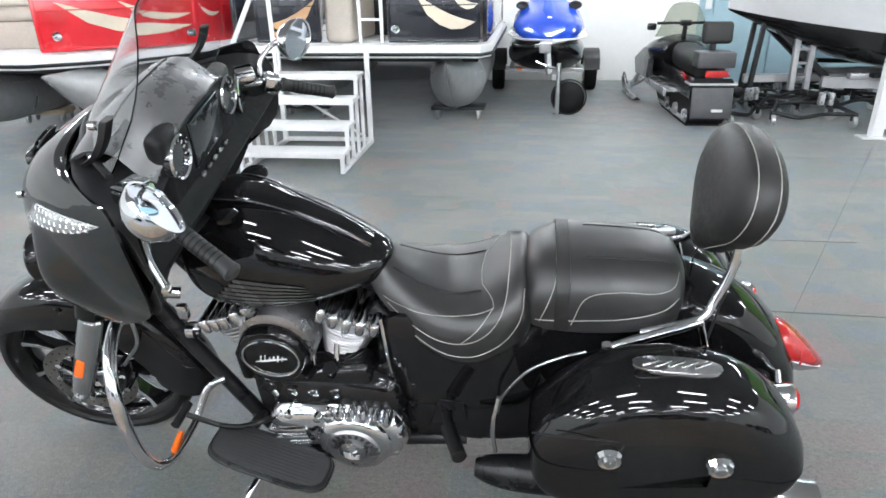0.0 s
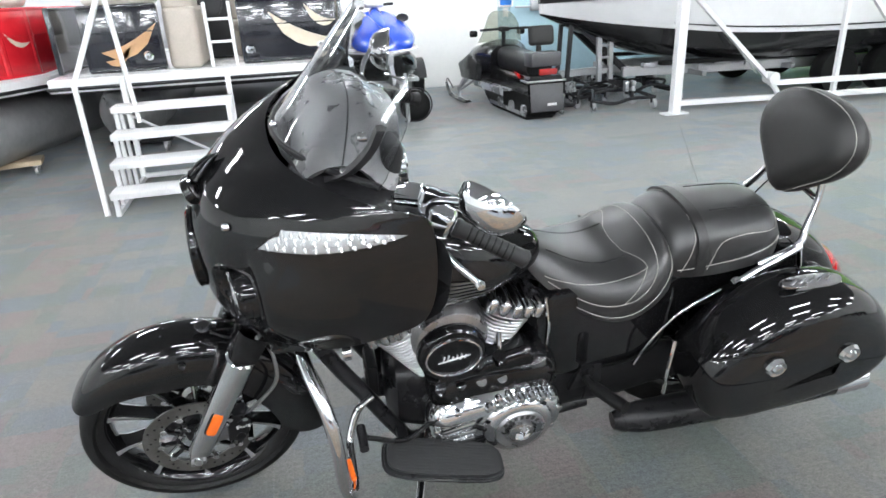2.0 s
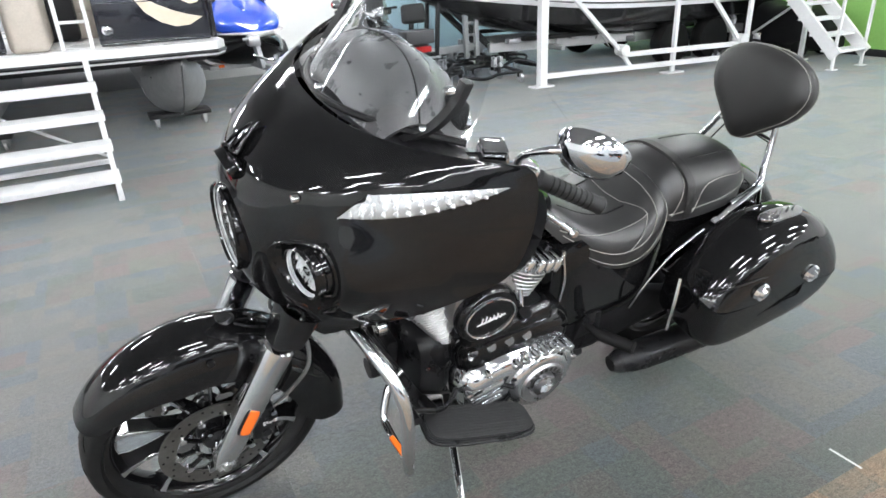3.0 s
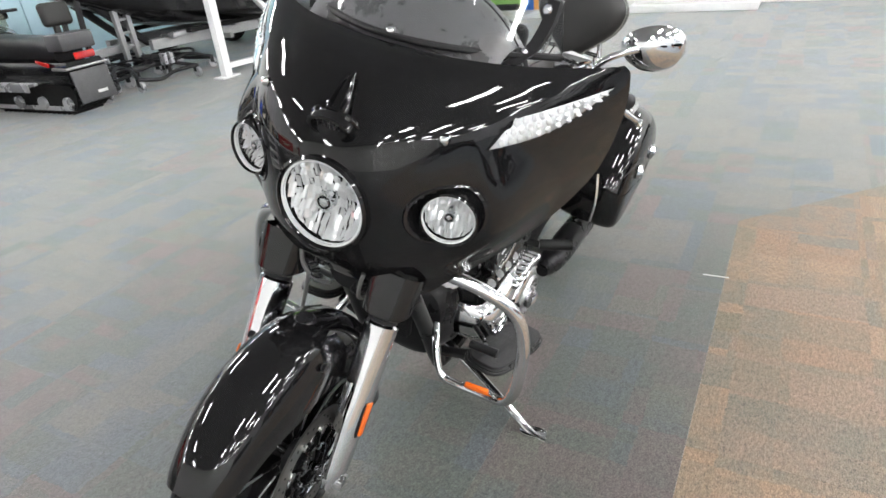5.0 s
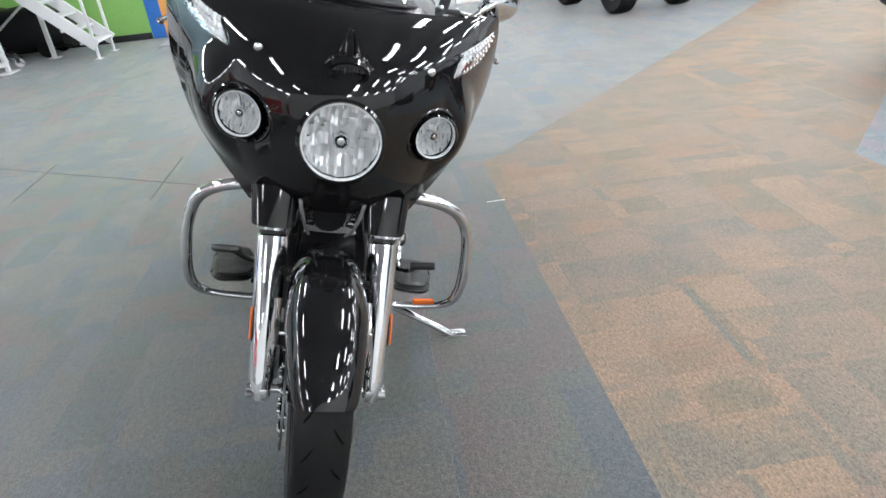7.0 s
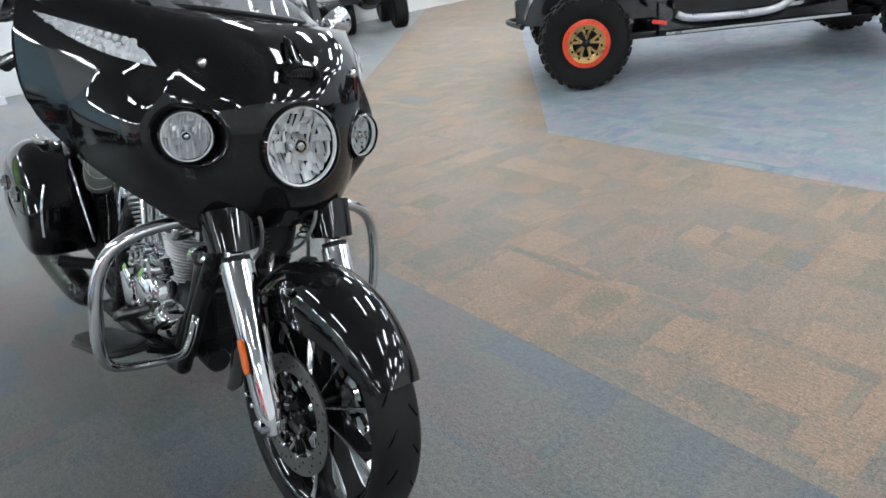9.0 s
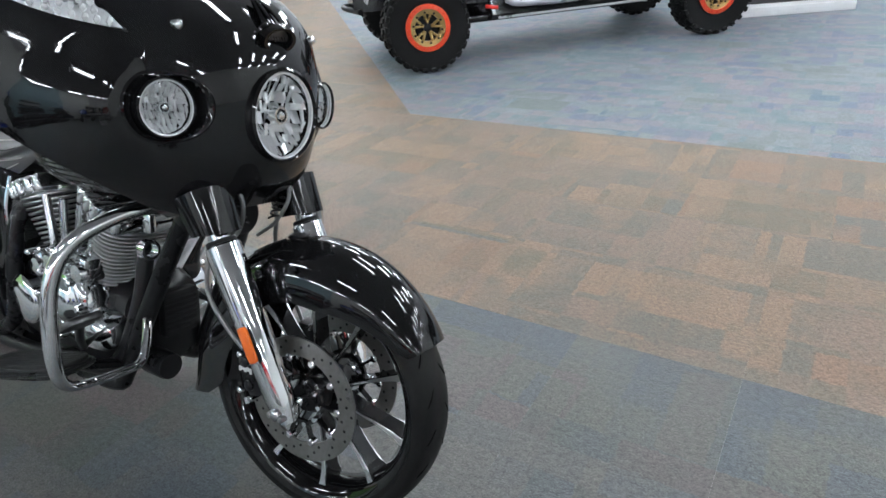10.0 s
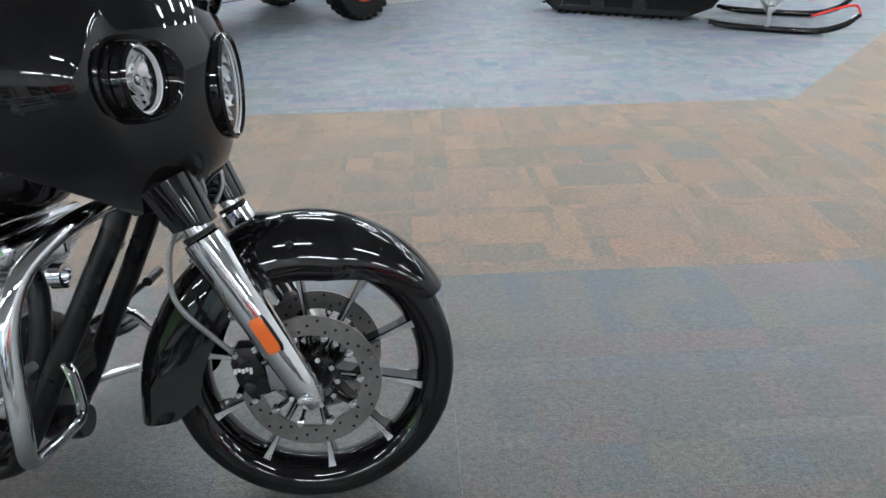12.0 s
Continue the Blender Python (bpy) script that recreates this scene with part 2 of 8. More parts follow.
CARPET_BROWN = carpet("brown_patchwork_carpet", [(0.1298, 0.121, 0.1021), (0.2117, 0.1373, 0.0916), (0.1368, 0.1178, 0.085), (0.2329, 0.1586, 0.1064), (0.1342, 0.1206, 0.0962), (0.2039, 0.1459, 0.1088), (0.1535, 0.1266, 0.0946), (0.2181, 0.1422, 0.0971)], 0.58, 3.1, 2.2, nap=0.7)
CARPET_BLUE = carpet("blue_patchwork_carpet", [(0.0981, 0.1431, 0.1801), (0.1801, 0.2066, 0.2), (0.1153, 0.1431, 0.1974), (0.212, 0.1881, 0.2027), (0.1179, 0.1683, 0.1815), (0.1948, 0.208, 0.2265), (0.1338, 0.1563, 0.1497)], 0.30, 7.7, 1.8, nap=0.7)
CARPET_GREY = carpet("grey_green_patchwork_carpet", [(0.0484, 0.0561, 0.0619), (0.0609, 0.063, 0.0541), (0.0691, 0.057, 0.0549), (0.0502, 0.0561, 0.0504), (0.0519, 0.0586, 0.0645), (0.0691, 0.0665, 0.0601), (0.06, 0.0613, 0.0584)], 0.44, 1.3, 1.3, contrast=1.15, nap=2.3, gloss=0.5, sheen=0.7)


# ---- mesh helpers ----
def part(name, bm, mat, parent=None, label="", smooth=40, m=None):
    """Links a bmesh as one mesh object under a thing or a part. mat: a material, or a list for faces' material_index."""
    me = bpy.data.meshes.new(name)
    if m is not None:
        bm.transform(m)
    bmesh.ops.recalc_face_normals(bm, faces=bm.faces)
    bm.to_mesh(me)
    bm.free()
    for x in (mat if isinstance(mat, (list, tuple)) else [mat]):
        me.materials.append(x)
    if smooth:
        me.shade_smooth()
        me.set_sharp_from_angle(angle=radians(smooth))
    ob = new(name, me)
    if parent is not None:
        ob.parent = parent
    if label:
        tagged(ob, label)
    return ob


def empty(name, m=None, label="", category="", group="", kind=""):
    ob = new(name)
    ob.empty_display_size = 0.1
    if m is not None:
        ob.matrix_basis = m
    return tagged(ob, label, category, group, kind)


def join(*bms):
    out = bmesh.new()
    for b in bms:
        me = bpy.data.meshes.new("tmp")
        b.to_mesh(me)
        b.free()
        out.from_mesh(me)
        bpy.data.meshes.remove(me)
    return out


def moved(bm, m):
    bm.transform(m)
    return bm


def spline(pts, n):
    """Points along a smooth curve through pts (lists of any length)."""
    p = [np.array(q, float) for q in pts]
    p = [2 * p[0] - p[1]] + p + [2 * p[-1] - p[-2]]
    out = []
    segs = len(p) - 3
    for i in range(n):
        t = i / (n - 1) * segs
        k = min(int(t), segs - 1)
        u = t - k
        a, b, c, d = p[k:k + 4]
        out.append(0.5 * (2 * b + (c - a) * u + (2 * a - 5 * b + 4 * c - d) * u * u + (3 * b - a - 3 * c + d) * u ** 3))
    return out


def loft(rings, closed=True, caps=True):
    """Skin through rings of equally many points."""
    bm = bmesh.new()
    rows = [[bm.verts.new(Vector(tuple(map(float, p)))) for p in r] for r in rings]
    n = len(rows[0])
    for a, b in zip(rows, rows[1:]):
        for i in range(n if closed else n - 1):
            j = (i + 1) % n
            bm.faces.new((a[i], a[j], b[j], b[i]))
    if caps and closed:
        bm.faces.new(rows[0][::-1])
        bm.faces.new(rows[-1])
    return bm


def sheet(fn, nu, nv, thick=0.0):
    """Surface fn(u, v), u and v from 0 to 1; with thickness as a shell."""
    bm = loft([[fn(i / (nu - 1), j / (nv - 1)) for j in range(nv)] for i in range(nu)], closed=False, caps=False)
    if thick:
        bmesh.ops.recalc_face_normals(bm, faces=bm.faces)
        bmesh.ops.solidify(bm, geom=bm.faces[:], thickness=thick)
    return bm


def tube(pts, r, seg=10, n=0, cap=True):
    """Round bar along pts; r: one radius or one for each point given."""
    if isinstance(r, (int, float)):
        rs = [r] * len(pts)
    else:
        rs = list(r)
    q = [list(p) + [a] for p, a in zip(pts, rs)]
    if n:
        q = spline(q, n)
    P = [Vector(tuple(map(float, p[:3]))) for p in q]
    R = [float(p[3]) for p in q]
    rings, up = [], None
    for i, p in enumerate(P):
        d = (P[min(i + 1, len(P) - 1)] - P[max(i - 1, 0)]).normalized()
        if up is None:
            up = Vector((0, 0, 1)) if abs(d.z) < 0.9 else Vector((1, 0, 0))
        side = d.cross(up).normalized()
        up = side.cross(d).normalized()
        rings.append([p + R[i] * (math.cos(a) * side + math.sin(a) * up) for a in (2 * math.pi * k / seg for k in range(seg))])
    return loft(rings, True, cap)


def lathe(profile, seg=32, axis="y", at=(0, 0, 0)):
    """Turned body: profile of (radius, along) round an axis through at."""
    rings = []
    for r, h in profile:
        ring = []
        for k in range(seg):
            a = 2 * math.pi * k / seg
            c, s = max(r, 1e-5) * math.cos(a), max(r, 1e-5) * math.sin(a)
            v = {"x": (h, c, s), "y": (c, h, s), "z": (c, s, h)}[axis]
            ring.append(Vector(v) + Vector(at))
        rings.append(ring)
    bm = loft(rings, True, True)
    bmesh.ops.remove_doubles(bm, verts=bm.verts, dist=1e-4)
    return bm


def rbox(sx, sy, sz, at=(0, 0, 0), bevel=0.01, seg=2, rot=(0, 0, 0)):
    bm = bmesh.new()
    bmesh.ops.create_cube(bm, size=1)
    bmesh.ops.scale(bm, vec=(sx, sy, sz), verts=bm.verts)
    if bevel:
        bmesh.ops.bevel(bm, geom=bm.edges[:], offset=min(bevel, 0.45 * min(sx, sy, sz)), segments=seg, profile=0.5, affect="EDGES")
    bm.transform(pose(*at, *rot))
    return bm


def plate(poly, t, m=None, bevel=0.0, seg=2):
    """Flat plate from a 2D outline in x, y, thick along z (centred)."""
    bm = bmesh.new()
    f = bm.faces.new([bm.verts.new((float(x), float(y), -t / 2)) for x, y in poly])
    r = bmesh.ops.extrude_face_region(bm, geom=[f])
    bmesh.ops.translate(bm, vec=(0, 0, t), verts=[v for v in r["geom"] if isinstance(v, bmesh.types.BMVert)])
    if bevel:
        bmesh.ops.recalc_face_normals(bm, faces=bm.faces)
        es = [e for e in bm.edges if abs(e.verts[0].co.z - e.verts[1].co.z) < 1e-6]
        bmesh.ops.bevel(bm, geom=es, offset=bevel, segments=seg, profile=0.5, affect="EDGES")
    if m is not None:
        bm.transform(m)
    return bm


def oval(cx, cy, rx, ry, n=24, p=2.0):
    """Superellipse outline."""
    out = []
    for k in range(n):
        a = 2 * math.pi * k / n
        c, s = math.cos(a), math.sin(a)
        out.append((cx + rx * math.copysign(abs(c) ** (2 / p), c), cy + ry * math.copysign(abs(s) ** (2 / p), s)))
    return out


UPRIGHT = pose(0, 0, 0, 90, 0, 0)      # plate in x, z with its thickness along y


def beam(a, b, w, h=None, bevel=0.004):
    """Square bar from a to b."""
    a, b = Vector(a), Vector(b)
    d = b - a
    bm = rbox(w, h or w, d.length, (0, 0, 0), bevel, 1)
    q = d.to_track_quat("Z", "Y").to_matrix().to_4x4()
    bm.transform(Matrix.Translation((a + b) / 2) @ q)
    return bm


def ring_torus(R, r, seg=36, sub=8, axis="y", at=(0, 0, 0)):
    return lathe_closed([(R + r * math.cos(2 * math.pi * k / sub), r * math.sin(2 * math.pi * k / sub)) for k in range(sub)], seg, axis, at)


def lathe_closed(profile, seg=36, axis="y", at=(0, 0, 0)):
    """Turned body with a closed profile, such as a ring."""
    rings = []
    for k in range(seg):
        a = 2 * math.pi * k / seg
        ca, sa = math.cos(a), math.sin(a)
        rings.append([Vector({"x": (h, r * ca, r * sa), "y": (r * ca, h, r * sa), "z": (r * ca, r * sa, h)}[axis]) + Vector(at) for r, h in profile])
    bm = bmesh.new()
    rows = [[bm.verts.new(p) for p in r] for r in rings]
    n = len(profile)
    for i in range(seg):
        a, b = rows[i], rows[(i + 1) % seg]
        for j in range(n):
            k = (j + 1) % n
            bm.faces.new((a[j], a[k], b[k], b[j]))
    return bm


# ---- the room ----
X0, X1, Y0, Y1 = -9.5, 9.8, -13.0, 8.9
floor = part("floor", rbox(X1 - X0, Y1 - Y0, 0.2, ((X0 + X1) / 2, (Y0 + Y1) / 2, -0.106), 0), DARK_WALL, None, "", 0)
tagged(floor, "carpet-tiled showroom floor, grey-green and blue with a brown walkway", "floor", kind="structure")


def wall(name, x0, x1, y0, y1, mat, label, z0=0.0, z1=CEILING):
    ob = part(name, rbox(x1 - x0, y1 - y0, z1 - z0, ((x0 + x1) / 2, (y0 + y1) / 2, (z0 + z1) / 2), 0), mat, None, "", 0)
    return tagged(ob, label, "wall", kind="structure")


wall("wall_north_grey", X0, 0.75, Y1, Y1 + 0.2, WALL_GREY, "plain grey painted showroom wall")
wall("wall_north_white", 0.75, 3.92, Y1, Y1 + 0.2, WALL_WHITE, "plain white painted showroom wall")
wall("wall_north_blue", 3.92, X1, Y1, Y1 + 0.2, WALL_BLUE, "pale blue painted showroom wall")
wall("wall_south", X0, X1, Y0 - 0.2, Y0, WALL_GREY, "plain grey painted showroom wall")
# west wall is never in view; white is chosen to brighten lamp and paint reflections
wall("wall_west_unseen", X0 - 0.2, X0, Y0, Y1, WALL_WHITE, "plain white painted showroom wall")
wall("wall_east_green", X1, X1 + 0.2, 3.08, Y1, WALL_GREEN, "green painted showroom wall")
wall("wall_east_blue", X1 - 0.01, X1 + 0.2, 2.86, 3.08, BLUE_PAINT, "blue painted stripe beside a doorway")
wall("wall_east_orange", X1 - 0.01, X1 + 0.2, 2.68, 2.86, WALL_ORANGE, "orange painted stripe beside a doorway")
wall("wall_east_white", X1, X1 + 0.2, Y0, 2.68, WALL_WHITE, "plain white painted showroom wall")
door = empty("door_1", pose(X1 - 0.02, 2.2, 0), "white panelled door with a dark lever handle", "door", kind="structure")
part("door_leaf", join(rbox(0.04, 0.9, 2.05, (0, 0, 1.03), 0.006), rbox(0.05, 0.62, 0.75, (-0.004, 0, 1.5), 0.01), rbox(0.05, 0.62, 0.75, (-0.004, 0, 0.55), 0.01)), WALL_WHITE, door)
part("door_handle", tube([(-0.03, 0.36, 1.0), (-0.07, 0.36, 1.0), (-0.07, 0.25, 1.0)], 0.01, 8), DARK_FRAME, door)
tagged(part("door_mat", rbox(0.9, 1.5, 0.012, (X1 - 0.6, 2.0, 0.009), 0.004), WALL_GREY), "pale grey mat lying in front of a door", "mat")
tagged(part("baseboard", rbox(0.012, Y1 - 3.09, 0.10, (X1 - 0.0085, (Y1 + 3.09) / 2, 0.052), 0.002), DARK_FRAME), "black rubber baseboard along a green wall", "baseboard", kind="structure")
board = empty("notice_board", pose(4.05, Y1 - 0.03, 1.40), "small blue framed notice board on the pale blue wall", "notice board")
part("board_panel", rbox(0.20, 0.03, 0.34, (0, 0, 0), 0.006), BLUE_PAINT, board)
part("board_frame", join(rbox(0.03, 0.04, 0.38, (0.115, 0, 0), 0.004), rbox(0.03, 0.04, 0.38, (-0.115, 0, 0), 0.004), rbox(0.2, 0.04, 0.03, (0, 0, 0.175), 0.004), rbox(0.2, 0.04, 0.03, (0, 0, -0.175), 0.004)), WHITE_PAINT, board)
part("paper_tab", rbox(0.09, 0.02, 0.14, (0.0, 0, -0.27), 0.004), WHITE_PAINT, board)
blue_door = empty("door_2", pose(5.0, Y1 - 0.02, 0), "pale blue flush double door with push bar", "door", kind="structure")
part("door_leaf", join(rbox(0.86, 0.04, 2.1, (-0.44, 0, 1.05), 0.006), rbox(0.86, 0.04, 2.1, (0.44, 0, 1.05), 0.006)), WALL_BLUE, blue_door)
part("push_bar", join(tube([(-0.8, -0.07, 1.2), (-0.1, -0.07, 1.2)], 0.018, 10), rbox(0.16, 0.09, 0.18, (-0.45, -0.05, 1.22), 0.01)), GALVANISED, blue_door)
part("door_window", rbox(0.5, 0.045, 0.9, (0.44, -0.004, 1.45), 0.004), HULL_WHITE, blue_door)
tagged(part("ceiling", rbox(X1 - X0, Y1 - Y0, 0.2, ((X0 + X1) / 2, (Y0 + Y1) / 2, CEILING + 0.1), 0), CEIL, None, "", 0), "grey open showroom ceiling", "ceiling", kind="structure")

# fluorescent strip lights in rows
light = empty("ceiling_light", pose(0, 0, CEILING - 0.35), "suspended white fluorescent strip light", "ceiling light", "ceiling lights")
part("housing", join(rbox(1.24, 0.20, 0.05, (0, 0, 0.04), 0.01), rbox(0.02, 0.02, 0.3, (-0.45, 0, 0.2), 0), rbox(0.02, 0.02, 0.3, (0.45, 0, 0.2), 0)), WHITE_PAINT, light)
for dy in (-0.06, 0.06):
    part("lamp_tube", lathe([(0.024, -0.58), (0.024, 0.58)], 10, "x", (0, dy, -0.012)), TUBE, light)
ROWS = (-11.4, -8.9, -6.4, -4.2, -2.4, 2.9, 7.4)
first = True
for j, y in enumerate(ROWS):
    n = 9 if y > 7 else 7
    for i in range(n):
        x = X0 + 1.3 + 16.5 * i / (n - 1) + 0.5 * (j % 2)
        if first:
            light.location = (x, y, CEILING - 0.35)
            first = False
        else:
            copy_thing(light, pose(x, y, CEILING - 0.35))


# ---- the motorcycle: x towards its tail, y to its right, z up, from the front tyre's foot ----
bike = empty("motorcycle", pose(0, 0, 0, LEAN_DEG, 0, 0),
             "black touring motorcycle with chrome trim leaning on its side stand", "motorcycle")
AXLE = Vector((0, 0, 0.32))
RAKE = radians(27)
UP_FORK = Vector((math.sin(RAKE), 0, math.cos(RAKE)))
STEM = Vector((0.09, 0, 0.30))
STEER = Matrix.Translation(STEM) @ Matrix.Rotation(radians(STEER_DEG), 4, UP_FORK) @ Matrix.Translation(-STEM)


def bpart(name, bm, mat, label="", parent=None, smooth=40):
    return part(name, bm, mat, parent or bike, label, smooth)


def spart(name, bm, mat, label="", parent=None, smooth=40):
    """A part that turns with the fork."""
    return part(name, bm, mat, parent or bike, label, smooth, STEER)


def mirrored(bm):
    bm.transform(Matrix.Diagonal((1, -1, 1, 1)))
    bmesh.ops.reverse_faces(bm, faces=bm.faces)
    return bm


def fork_point(s, y, back=0.0):
    """A place s metres up the fork from the axle."""
    p = AXLE + UP_FORK * s + Vector((math.cos(RAKE), 0, -math.sin(RAKE))) * back
    return (p.x, y, p.z)


STEEL_DISC = grained("disc_steel", (0.20, 0.195, 0.185), (0.33, 0.32, 0.31), 0.36, 90, 0.2, 0.0004, metal=1.0)

# -- front wheel
def wheel_rim(r, w):
    return lathe_closed([(r, -w), (r, -w * 0.82), (r - 0.022, -w * 0.72), (r - 0.035, -w * 0.3), (r - 0.035, w * 0.3),
                         (r - 0.022, w * 0.72), (r, w * 0.82), (r, w), (r - 0.012, w), (r - 0.034, w * 0.78),
                         (r - 0.052, w * 0.3), (r - 0.052, -w * 0.3), (r - 0.034, -w * 0.78), (r - 0.012, -w)], 60, "y", AXLE)


def tyre_body(R, r, w, at, seg=72):
    prof = []
    for k in range(13):
        a = math.pi * (k / 12) - math.pi / 2
        prof.append((r + (R - r) * max(math.cos(a), 0) ** 0.55, w * math.sin(a)))
    prof += [(r - 0.008, w * 0.86), (r - 0.008, -w * 0.86)]
    return lathe_closed(prof, seg, "y", at)


wheel = spart("front_wheel", wheel_rim(0.289, 0.056), BLACK_PAINT, "black cast front wheel with machined spoke edges")
spart("tyre", tyre_body(0.32, 0.281, 0.064, AXLE, 96), RUBBER, "", wheel)
# dark tubes on the tread imitate shaded grooves; nothing is cut in
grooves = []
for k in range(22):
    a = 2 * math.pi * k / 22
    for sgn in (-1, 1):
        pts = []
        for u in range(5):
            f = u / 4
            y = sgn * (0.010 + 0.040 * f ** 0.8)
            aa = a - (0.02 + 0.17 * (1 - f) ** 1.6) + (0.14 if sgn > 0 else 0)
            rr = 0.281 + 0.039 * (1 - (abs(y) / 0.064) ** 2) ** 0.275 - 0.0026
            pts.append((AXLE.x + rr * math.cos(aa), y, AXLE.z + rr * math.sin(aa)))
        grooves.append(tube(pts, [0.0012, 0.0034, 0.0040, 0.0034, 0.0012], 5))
tagged(spart("groove_shade", join(*grooves), GROOVE_SHADE, "", wheel), kind="stuff")
spart("hub", lathe([(0.012, -0.075), (0.034, -0.075), (0.046, -0.055), (0.046, -0.03), (0.036, -0.02), (0.036, 0.02),
                    (0.046, 0.03), (0.046, 0.055), (0.034, 0.075), (0.012, 0.075)], 28, "y", AXLE), BLACK_SATIN, "", wheel)
for k in range(10):
    a = 2 * math.pi * (k + 0.35) / 10
    m = Matrix.Translation(AXLE) @ Matrix.Rotation(-a, 4, "Y")
    sp = loft([[(x, y0, z0) for y0, z0 in ((-h, -t), (h, -t), (h, t), (-h, t))]
               for x, h, t in ((0.038, 0.030, 0.009), (0.09, 0.026, 0.0062), (0.16, 0.022, 0.0055), (0.215, 0.024, 0.0066), (0.247, 0.034, 0.011))])
    bmesh.ops.bevel(sp, geom=sp.edges[:], offset=0.002, segments=1, affect="EDGES")
    sp.transform(m)
    spoke = spart("spoke", sp, BLACK_PAINT, "", wheel)
    for sgn in (-1, 1):
        edge = loft([[(x, sgn * (h + e), z0) for e, z0 in ((-0.002, -t), (0.0016, -t), (0.0016, t), (-0.002, t))]
                     for x, h, t in ((0.06, 0.0283, 0.0015), (0.12, 0.0246, 0.0018), (0.18, 0.0234, 0.0032), (0.225, 0.0275, 0.0056), (0.248, 0.0345, 0.0085))])
        edge.transform(m)
        spart("machined_edge", edge, ALUMINIUM, "bright machined edge", wheel)


def brake_disc(y, sgn):
    ring = lathe_closed([(0.152, y - 0.0025), (0.152, y + 0.0025), (0.108, y + 0.0025), (0.108, y - 0.0025)], 60, "y", AXLE)
    disc = spart("brake_disc", ring, STEEL_DISC, "drilled steel brake disc", wheel)
    holes = []
    for k in range(40):
        a = 2 * math.pi * k / 40
        r = 0.118 + 0.012 * (k % 3)
        holes.append(lathe([(0.0035, -0.0032), (0.0035, 0.0032)], 8, "y", AXLE + Vector((r * math.cos(a), y, r * math.sin(a)))))
    tagged(spart("disc_hole", join(*holes), BLACK_PLASTIC, "", wheel), kind="stuff")
    arms = [lathe_closed([(0.062, y - 0.004), (0.062, y + 0.004), (0.05, y + 0.004), (0.05, y - 0.004)], 30, "y", AXLE)]
    for k in range(10):
        a = 2 * math.pi * k / 10
        c, s = math.cos(a), math.sin(a)
        spart("carrier_arm", beam(AXLE + Vector((0.052 * c, y, 0.052 * s)), AXLE + Vector((0.112 * c, y, 0.112 * s)), 0.013, 0.007, 0.001), BLACK_PAINT, "", wheel)
        spart("disc_stud", lathe([(0.0095, -0.009), (0.0095, 0.007), (0.006, 0.010)], 10, "y", AXLE + Vector((0.104 * c, y, 0.104 * s))), CHROME, "", wheel)
        spart("hub_bolt", lathe([(0.006, -0.008), (0.006, 0.009)], 8, "y", AXLE + Vector((0.056 * c, y + sgn * 0.004, 0.056 * s))), CHROME, "", wheel)
    spart("disc_carrier", join(*arms), BLACK_PAINT, "", wheel)


brake_disc(-0.085, -1)
brake_disc(0.085, 1)


# -- front fender: deep skirts, a flared tail
def fender_fn(u, v):
    a = radians(148 - 161 * u)
    r = 0.350 + 0.016 * math.sin(math.pi * min(1, u * 1.3)) + 0.048 * max(0, (u - 0.60) / 0.40) ** 1.5
    depth = 0.006 + 0.078 * min(1, u / 0.30) ** 0.8 + 0.02 * max(0, (u - 0.5) / 0.5)
    if u > 0.94:
        depth *= 1 - 0.5 * ((u - 0.94) / 0.06) ** 2
    w = 0.064 + 0.033 * min(1, u / 0.25) ** 0.6
    th = (v * 2 - 1) * math.pi / 2
    c, q = math.cos(th), 2 / 2.5
    rr = r - (0.5 * w + depth) * (1 - max(c, 0.0) ** q)
    return (AXLE.x + rr * math.cos(a), math.copysign(w * abs(math.sin(th)) ** q, th), AXLE.z + rr * math.sin(a))


fender = spart("front_fender", sheet(fender_fn, 56, 41, 0.004), BLACK_PAINT, "gloss black deep-skirted front fender")
crest = []
for sgn in (-1, 1):
    crest.append(tube([fender_fn(0.46, 0.5 + sgn * 0.05), fender_fn(0.50, 0.5 + sgn * 0.09), fender_fn(0.56, 0.5 + sgn * 0.07)], 0.004, 6, 8))
spart("fender_badge", join(lathe([(0.0, 0.004), (0.02, 0.003), (0.026, -0.004)], 20, "z", Vector(fender_fn(0.44, 0.5)) + Vector((0, 0, 0.002))), *crest), BLACK_SATIN, "", fender)
for sgn in (-1, 1):
    for x, z in ((0.02, 0.63), (0.12, 0.60)):
        spart("fender_bolt", lathe([(0.009, -0.004), (0.009, 0.004), (0.005, 0.007)], 12, "y", (AXLE.x + x, sgn * 0.094, z)), BLACK_SATIN, "", fender)

